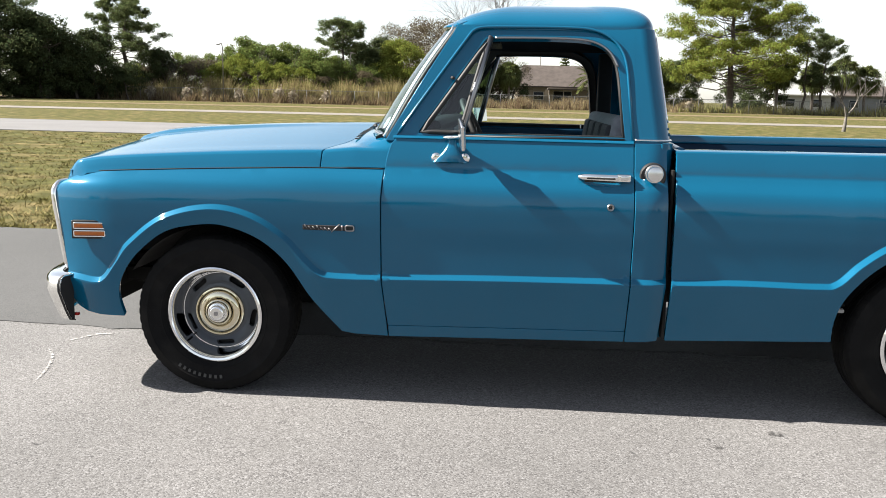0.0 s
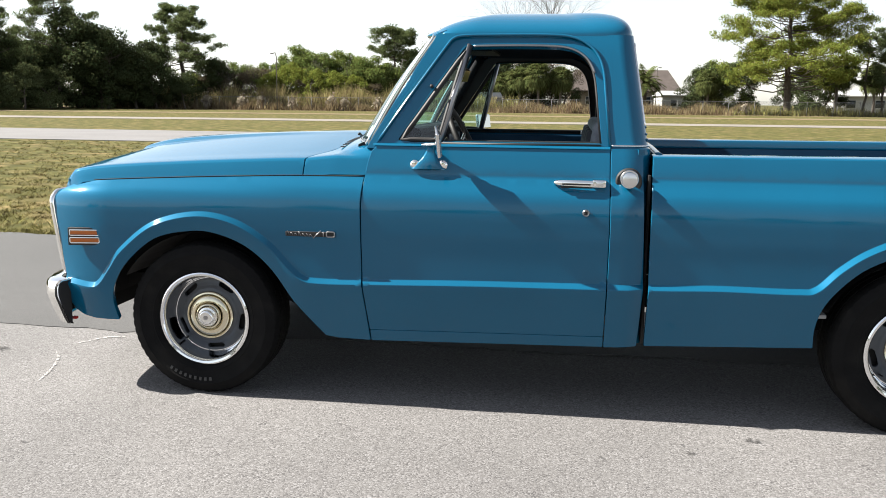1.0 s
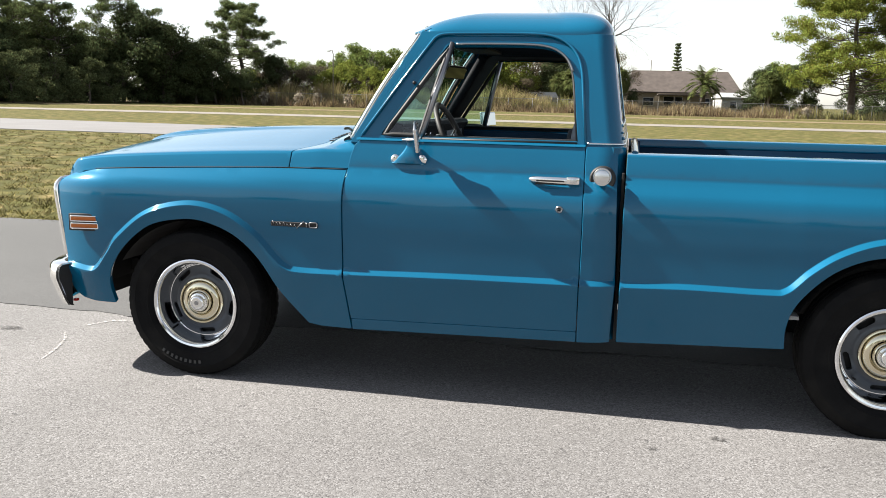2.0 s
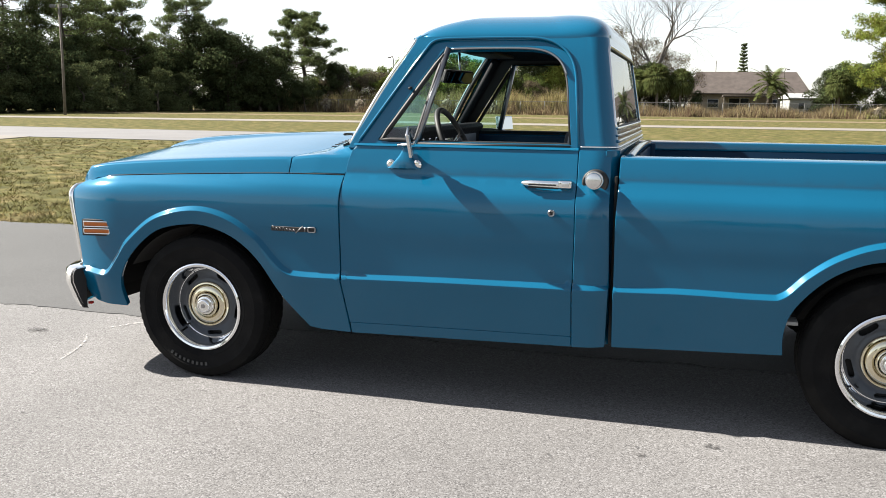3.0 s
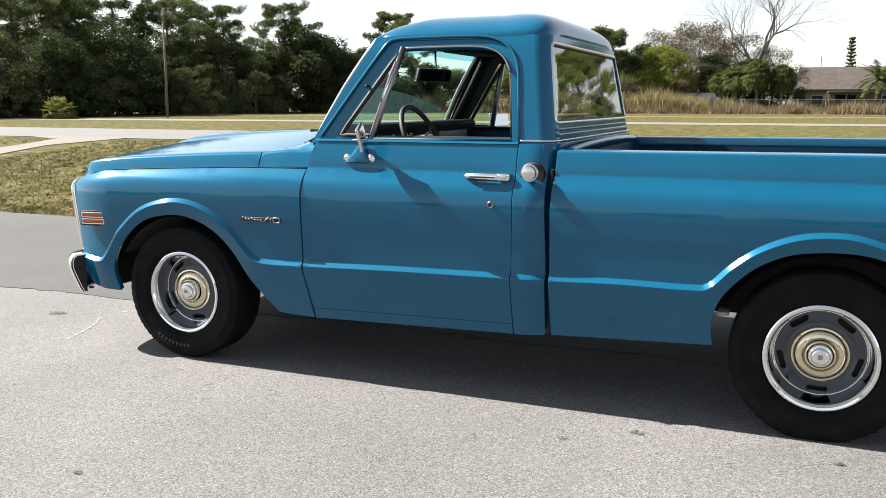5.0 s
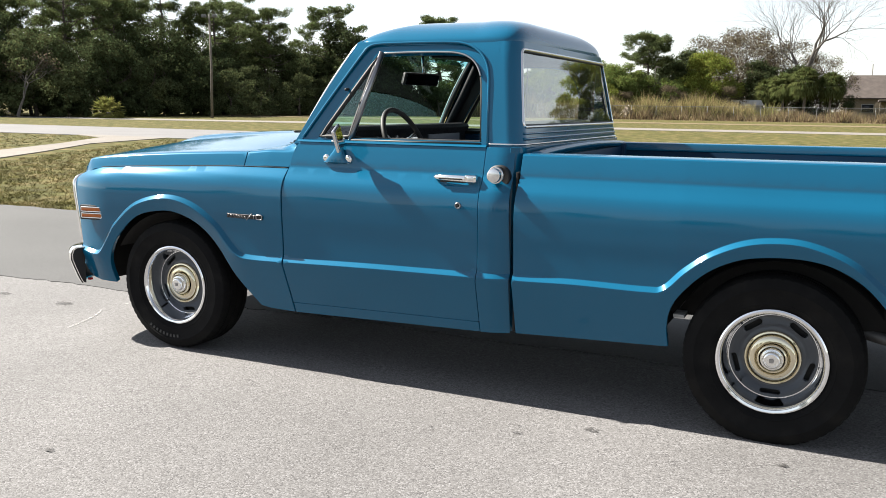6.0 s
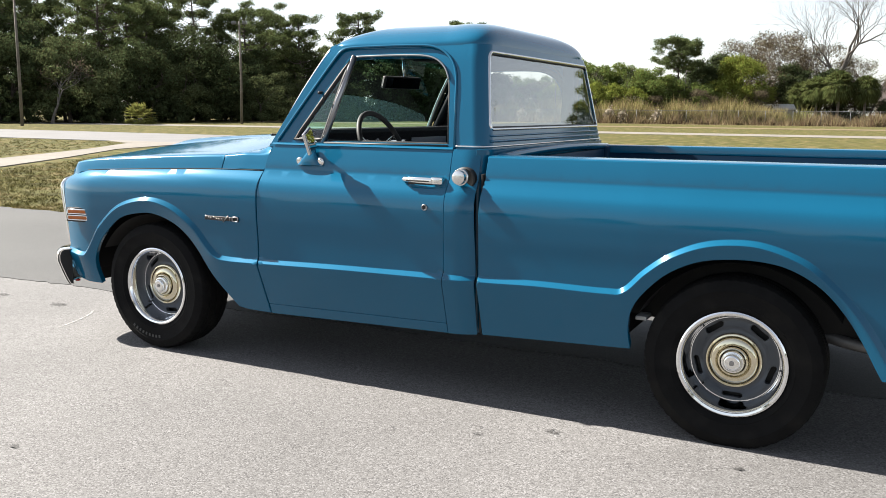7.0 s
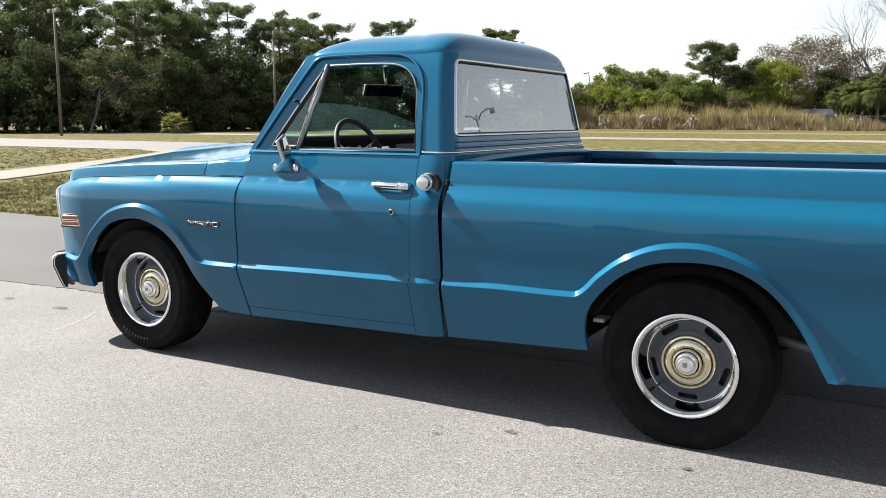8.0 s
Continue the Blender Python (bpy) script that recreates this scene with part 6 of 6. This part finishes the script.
settle(pine_tree(35, 16.0, LEAF_PINE, "large bright green pine behind the fence", spread=0.52, start=0.20, count=52000, leaf=0.16, n=86, puff=1.25, full=True), [(28.0, 111, 75, 1.05)])
settle(broad_tree(36, 9.6, 7.4, LEAF_PINE, "bushy yellow-green pine behind the scrub", count=11000, leaf=0.16, low=0.28, name="pine_tree", category="pine tree", group="pines"), [(-15.5, 121, 15, 1.0)])
settle(pine_tree(37, 13.0, LEAF_PINE_D, "dark pine top behind the fence", start=0.35), [(38.5, 116, 80, 0.82), (41, 117, 10, 0.78)])
# mixed scrub behind the dry grass
settle(broad_tree(43, 4.6, 5.0, LEAF_BROWN, "twiggy grey-brown bush among the scrub", count=3600, leaf=0.10, group="scrub behind the fence", low=0.05, name="shrub", category="shrub"), [(-47.2, 110, 0, 1.0), (-43.0, 110.5, 70, 1.1), (-41.0, 112, 130, 1.25), (-34.0, 110.5, 200, 0.9), (-24.5, 111, 20, 0.8), (-19.5, 114, 250, 1.0), (-12.5, 118, 40, 1.0)])
settle(broad_tree(44, 5.2, 4.6, LEAF_PINE, "yellow-green willow bush behind the dry grass", count=5200, leaf=0.13, group="scrub behind the fence", low=0.05, name="shrub", category="shrub"), [(-38.6, 110.5, 0, 1.0), (-36.2, 111, 60, 1.2), (-32.0, 110.5, 100, 1.05), (-29.4, 111, 150, 1.0), (-26.8, 111, 210, 0.9), (-49.5, 109, 30, 0.9)])
settle(broad_tree(41, 6.7, 7.0, LEAF_GREEN, "bright green scrub tree behind the dry grass", count=8000, leaf=0.15, group="scrub behind the fence", low=0.05), [(-40.5, 114, 0, 0.95), (-38, 116, 20, 1.1), (-35.5, 115, 90, 1.3), (-33, 116, 10, 1.12), (-30.8, 115, 170, 1.2), (-28.5, 116, 70, 1.15), (-26.0, 115, 230, 1.1), (-23.5, 115, 130, 0.95), (-44.5, 114, 40, 0.95), (22.5, 131, 10, 1.15), (-20, 116, 30, 0.8)])
settle(broad_tree(42, 7.0, 6.4, LEAF_DARK, "dark scrub tree behind the dry grass", group="scrub behind the fence", low=0.05), [(-46.0, 111, 10, 0.98), (-52, 104, 60, 1.25), (-56, 98, 0, 1.3), (-21.0, 124, 120, 1.15), (-18.5, 127, 40, 1.4), (-22.5, 128, 75, 1.3), (-48.5, 112, 140, 0.95), (-24.5, 122, 25, 0.95), (-10, 130, 60, 1.2), (-5, 132, 100, 1.1), (0, 134, 10, 0.95), (25.5, 131, 90, 1.1), (21, 131, 200, 1.05), (35, 122, 30, 1.0), (20.5, 132, 15, 0.95), (33, 128, 70, 0.9)])
settle(broad_tree(51, 9.5, 9.5, LEAF_BROWN, "large greyish brown tree behind the fence", count=9500, leaf=0.12, low=0.20, name="brown_tree", group="brown trees behind the fence"), [(-17, 131, 0, 1.25), (-11.5, 134, 80, 1.30), (-6.5, 136, 160, 1.2), (-13.5, 139, 250, 1.45), (-2.0, 137, 30, 1.0), (-48.5, 118, 30, 0.7)])
settle(bare_tree(52, 11.0, "tall leafless tree with fine bare branches", depth=7, spread=0.66, thick=0.026, split=(3, 3), up=0.05, keep=0.84), [(-3.6, 134, 0, 2.2)])
settle(bare_tree(53, 3.0, "small leafless tree on the lawn", depth=4, thick=0.035), [(17.5, 41.3, 60, 1.0)])
settle(bare_tree(54, 6.5, "thin bare grey tree at the fence", depth=5, group="bare trees at the fence"), [(42.5, 113, 20, 1.0), (47, 112, 120, 0.95), (-38.5, 112, 50, 0.9), (-45.2, 110, 10, 0.85), (-42.0, 111, 200, 0.95), (-33.4, 112, 140, 1.0), (-29.0, 113, 90, 0.95)])
settle(bare_tree(55, 6.0, "pale half-bare shrub tree at the wood edge", depth=5, leaf=(LEAF_BROWN, 5, 0.11), spread=0.75, name="twiggy_tree"), [(-59.0, 46.5, 70, 1.05), (-62.0, 59.5, 160, 0.9)])
settle(fan_palm(61, 4.6, "cabbage palm with a full fan crown", "cabbage palms", size=2.05, fronds=180, droop=0.26), [(-6.2, 125, 0, 1.0), (-3.4, 124, 80, 1.1), (-0.2, 125, 160, 1.0), (-8.4, 127, 220, 0.9), (43.5, 128, 60, 1.1), (48.0, 129, 140, 1.25), (51.5, 130, 200, 1.1), (35.6, 118, 20, 1.15), (20.8, 128, 60, 0.95)])
settle(feather_palm(62, 3.4, "young date palm beside the house"), [(12.2, 133, 0, 1.3)])
settle(fan_palm(63, 0.5, "round tuft of yellow-green spiky palmetto", "", fronds=120, size=1.35, trunk=False, name="palmetto_shrub", mat=SPIKY, droop=0.1), [(-52.0, 49.3, 0, 1.0)])
nb = thing("conifer", "thin dark tiered conifer far behind the house", "tree")
rngn = np.random.default_rng(7)
bmn = bmesh.new()
add_tube(bmn, [(0, 0, 0), (0, 0, 13)], [0.2, 0.04], 6)
part("trunk", bmn, BARK, nb)
cn = []
for k in range(18):
    z = 2.0 + 10.8 * k / 17
    r = 1.9 * (1 - 0.70 * k / 17)
    for q in range(110):
        a = rngn.uniform(0, 6.283)
        u = rngn.uniform(0.15, 1)
        cn.append((r * u * math.cos(a), r * u * math.sin(a), z + 0.25 * u + rngn.normal(0, 0.06)))
oc = new("crown", leaf_mesh("crown", cn, 0.32, rngn, LEAF_WOOD, flat=0.6))
oc.parent = nb
nb.matrix_basis = pose(9.9, 170, 0) @ Matrix.Diagonal((0.75, 0.75, 0.96, 1))

# tall dry grass and weeds along the fence
def band(x0, x1, y0, y1, patch):
    def place(rng, n):
        x = rng.uniform(x0, x1, n)
        y = rng.uniform(y0, y1, n) + (x + 20) * 0.03
        return x + np.sin(x * patch) * 0.5, y
    return place


blades("tall_grass", 30000, band(-62, -8, 105.5, 111, 0.9), 1.0, 3.5, 0.05, 0.24, 5, STRAW, "tall golden dry grass along the fence", "grass")
blades("weeds_green", 14000, band(-62, -6, 105.0, 111, 0.7), 0.9, 2.9, 0.06, 0.34, 7, WEED_G, "olive green weeds mixed into the dry grass", "weeds")
blades("weeds_brown", 9000, band(-62, -6, 105.0, 109, 1.1), 0.6, 2.0, 0.05, 0.25, 12, WEED, "brown dead weeds mixed into the dry grass", "weeds")
blades("weeds", 9000, band(-8, 24, 106, 112, 1.3), 0.6, 1.7, 0.05, 0.2, 6, WEED, "brown dry weeds along the fence", "weeds")
blades("weeds_yellow", 7000, band(17, 62, 104, 109, 1.3), 0.4, 1.5, 0.05, 0.25, 8, WEED_G, "yellow-green weeds along the fence", "weeds")
blades("weeds_edge", 9000, band(-62, 20, 102.2, 105, 1.7), 0.35, 1.7, 0.045, 0.34, 9, WEED, "short brown weeds before the fence", "weeds")


def dead_clump(seed):
    rng = np.random.default_rng(seed)
    t = thing("dead_palmetto", "withered pale brown palmetto clump by the fence", "shrub", group="withered clumps by the fence")
    bm = bmesh.new()
    add_tube(bm, [(0, 0, -0.05), (0.05, 0, 0.5), (0.02, 0.03, 1.05)], [0.28, 0.24, 0.14], 8)
    part("trunk", bm, BARK_GREY, t, sharp=60)
    c = rng.normal(0, 1, (260, 3)) * (0.24, 0.24, 0.38) + (0, 0, 0.75)
    o = new("crown", leaf_mesh("crown", c, 0.16, rng, DEAD, long=1.5))
    o.parent = t
    return t


settle(dead_clump(3), [(-44.5, 103, 0, 1.2), (-39.8, 103, 40, 1.1), (-37.5, 103.5, 80, 1.15), (-33.2, 103, 120, 1.05), (-28.3, 103.5, 10, 1.2), (-26.5, 103, 60, 1.0), (-22.5, 104, 200, 1.0), (-54, 102, 30, 1.1), (22, 106, 0, 0.9)])

# ---- chain-link fence ----
GALV = material("galvanised_steel", (0.128, 0.128, 0.124), rough=0.6, metal=0.3, vary=0.1)
fence = thing("chain_link_fence", "grey chain-link fence with steel posts along the scrub", "fence")
fy_at = lambda x: 102.6 + (x + 70) * 0.03
fx = np.arange(-70, 72, 3.0)
post_mesh = None
for x in fx:
    if post_mesh is None:
        bm = bmesh.new()
        add_tube(bm, [(0, 0, -0.1), (0, 0, 1.66)], 0.035, 6)
        post_mesh = part("post", bm, GALV, fence)
        post_mesh.location = (x, fy_at(x), 0)
    else:
        o = new("post", post_mesh.data)
        o.parent = fence
        o.location = (x, fy_at(x), 0)
tube("top_rail", [(x, fy_at(x), 1.60) for x in fx], 0.028, GALV, fence, n=5)
wires_v, wires_f = [], []
for x in np.arange(-70, 70, 0.16):
    for dx in (0.75, -0.75):
        o = len(wires_v)
        wires_v += [(x, fy_at(x), 0.02), (x + 0.012, fy_at(x), 0.02), (x + dx + 0.012, fy_at(x + dx), 1.58), (x + dx, fy_at(x + dx), 1.58)]
        wires_f.append([o, o + 1, o + 2, o + 3])
wm_ob = solid("wire_mesh", wires_v, wires_f, GALV, fence)
wm_ob["kind"] = "stuff"

# ---- poles and lamps ----
WOODPOLE = material("weathered_pole", (0.124, 0.109, 0.0917), rough=0.9, vary=0.25, scale=3)


def light_pole(name, h, r, label, lamp=True):
    p = thing(name, label, "light pole", group="poles along the far road")
    tube("pole", [(0, 0, -0.2), (0.06, 0, h * 0.5), (0.0, 0, h)], [r, r * 0.85, r * 0.65], WOODPOLE, p, n=10)
    if lamp:
        tube("bracket", [(-0.45, 0, h - 0.25), (0.45, 0, h - 0.25)], 0.035, GALV, p, n=6)
        for sx in (-1, 1):
            box("floodlight", sx * 0.5 - 0.20, sx * 0.5 + 0.20, -0.14, 0.16, h - 0.28, h - 0.02, GALV, p, "grey floodlight", bevel=0.04)
    return p


lp = light_pole("light_pole", 9.0, 0.12, "weathered wooden light pole with two floodlights")
lp.matrix_basis = pose(-49.0, 58.5, 0, 0, 0, 20)
copy_thing(lp, pose(-52.2, 38.4, 0, 0, 0, -10))
tp = thing("lamp_post", "thin dark lamp post with a short arm beyond the road", "lamp post", group="thin lamp posts")
tube("pole", [(0, 0, -0.1), (0, 0, 6.4), (0.15, 0, 6.9), (0.45, 0, 6.8)], 0.06, BARK_GREY, tp, n=6)
box("lamp_head", 0.35, 0.75, -0.08, 0.08, 6.70, 6.82, BARK_GREY, tp, bevel=0.02)
tp.matrix_basis = pose(-34.2, 100, 0, 0, 0, 180)
copy_thing(tp, pose(14.4, 138, 0, 0, 0, 0))
copy_thing(tp, pose(-21.8, 116, 0, 0, 0, 40))
ms = thing("mast", "thin mast above the house roof", "mast")
tube("pole", [(0, 0, 0), (0, 0, 9.0)], 0.07, BARK_GREY, ms, n=6)
ms.matrix_basis = pose(4.9, 158, 0)

# twin-arm street lamp that shows in the rear window
sl = thing("street_lamp", "tall grey street lamp with two arms", "street lamp")
tube("pole", [(0, 0, -0.1), (0, 0, 11.2)], [0.17, 0.12], GALV, sl, n=8)
for sx in (-1, 1):
    tube("arm", [(0, 0, 10.7), (sx * 0.5, 0, 11.25), (sx * 1.1, 0, 11.45), (sx * 1.5, 0, 11.35)], 0.07, GALV, sl, n=6)
    box("lamp_head", sx * 1.6 - 0.24, sx * 1.6 + 0.24, -0.20, 0.20, 10.95, 11.38, GALV, sl, bevel=0.06)
sl.matrix_basis = pose(32.4, 60.3, 0, 0, 0, -25)

# ---- houses behind the fence ----
SHINGLE = material("brown_shingles", (0.0577, 0.0461, 0.0406), rough=0.9, vary=0.2, scale=1.2, dirt=(0.0738, 0.0599, 0.0531), dirt_scale=0.4)
STUCCO = material("beige_stucco", (0.194, 0.166, 0.129), rough=0.9, vary=0.1, scale=0.8)
STUCCO_W = material("white_stucco", (0.305, 0.305, 0.295), rough=0.85, vary=0.06, scale=0.8)
GREYWALL = material("grey_siding", (0.139, 0.147, 0.161), rough=0.8, vary=0.08, scale=0.8)
WINDARK = material("dark_pane", (0.03, 0.035, 0.04), rough=0.08, spec=0.6)


def house(name, w, d, eave, ridge, wall, roof, label, windows, hip=0.35, over=0.6, chimney=False):
    h = thing(name, label, "house")
    box("wall", -w / 2, w / 2, 0, d, -0.1, eave, wall, h, bevel=0.02)
    bm = bmesh.new()
    x0, x1, y0, y1 = -w / 2 - over, w / 2 + over, -over, d + over
    k = w * hip * 0.5
    ev = [bm.verts.new(p) for p in ((x0, y0, eave), (x1, y0, eave), (x1, y1, eave), (x0, y1, eave), (x0, y0, eave - 0.18), (x1, y0, eave - 0.18), (x1, y1, eave - 0.18), (x0, y1, eave - 0.18))]
    r0, r1 = bm.verts.new((-w / 2 + k, d / 2, ridge)), bm.verts.new((w / 2 - k, d / 2, ridge))
    for q in ((ev[0], ev[1], r1, r0), (ev[2], ev[3], r0, r1), (ev[1], ev[2], r1), (ev[3], ev[0], r0), (ev[4], ev[5], ev[1], ev[0]), (ev[5], ev[6], ev[2], ev[1]), (ev[6], ev[7], ev[3], ev[2]), (ev[7], ev[4], ev[0], ev[3]), (ev[7], ev[6], ev[5], ev[4])):
        bm.faces.new(q)
    bmesh.ops.recalc_face_normals(bm, faces=bm.faces)
    part("roof", bm, roof, h, sharp=20)
    for x, z, ww, hh in windows:
        f = box("window", x - ww / 2 - 0.08, x + ww / 2 + 0.08, -0.05, 0.05, z - hh / 2 - 0.08, z + hh / 2 + 0.08, WHITE, h, bevel=0.01)
        box("pane", x - ww / 2, x + ww / 2, -0.058, -0.04, z - hh / 2, z + hh / 2, WINDARK, f, bevel=0)
    return h


hs = house("house", 17.5, 11, 3.3, 6.9, STUCCO, SHINGLE, "low beige house with a broad brown shingle roof", [(-5.5, 1.7, 1.6, 1.2), (-1.5, 1.5, 3.0, 2.0), (3.5, 1.7, 1.6, 1.2)], hip=0.1)
hs.matrix_basis = pose(10.0, 146, 0, 0, 0, 4)
box("porch_roof", -4.2, 3.4, -2.6, 0.2, 2.75, 2.95, SHINGLE, hs, bevel=0.02)
for x in (-4.0, -1.6, 0.8, 3.2):
    box("porch_post", x - 0.07, x + 0.07, -2.5, -2.36, -0.1, 2.75, STUCCO, hs, bevel=0.01)
wh = house("outbuilding", 6.0, 5, 2.6, 3.3, STUCCO_W, WHITE, "small white flat-roofed outbuilding", [(-1.2, 1.4, 0.9, 0.9)], hip=0.05, over=0.25)
wh.matrix_basis = pose(18.4, 139, 0, 0, 0, 10)
w2 = house("house", 9.0, 8, 2.9, 3.9, STUCCO_W, WHITE, "white single-storey house behind palms", [(-2.0, 1.5, 1.4, 1.2), (2.4, 1.5, 1.4, 1.2)], hip=0.2)
w2.matrix_basis = pose(49.0, 150, 0, 0, 0, -5)
w3 = house("house", 13.0, 8, 2.9, 4.6, GREYWALL, SHINGLE, "grey single-storey house behind bare trees", [(-3.5, 1.5, 1.4, 1.2), (1.0, 1.3, 1.0, 1.9), (4.2, 1.5, 1.4, 1.2)], hip=0.15)
w3.matrix_basis = pose(61.0, 150, 0, 0, 0, -8)
w4 = house("shed", 4.0, 3, 2.0, 2.6, GREYWALL, STUCCO_W, "small grey shed half hidden by palms", [(0.0, 1.2, 0.8, 0.7)], hip=0.05, over=0.2)
w4.matrix_basis = pose(-10.5, 121, 0, 0, 0, 5)
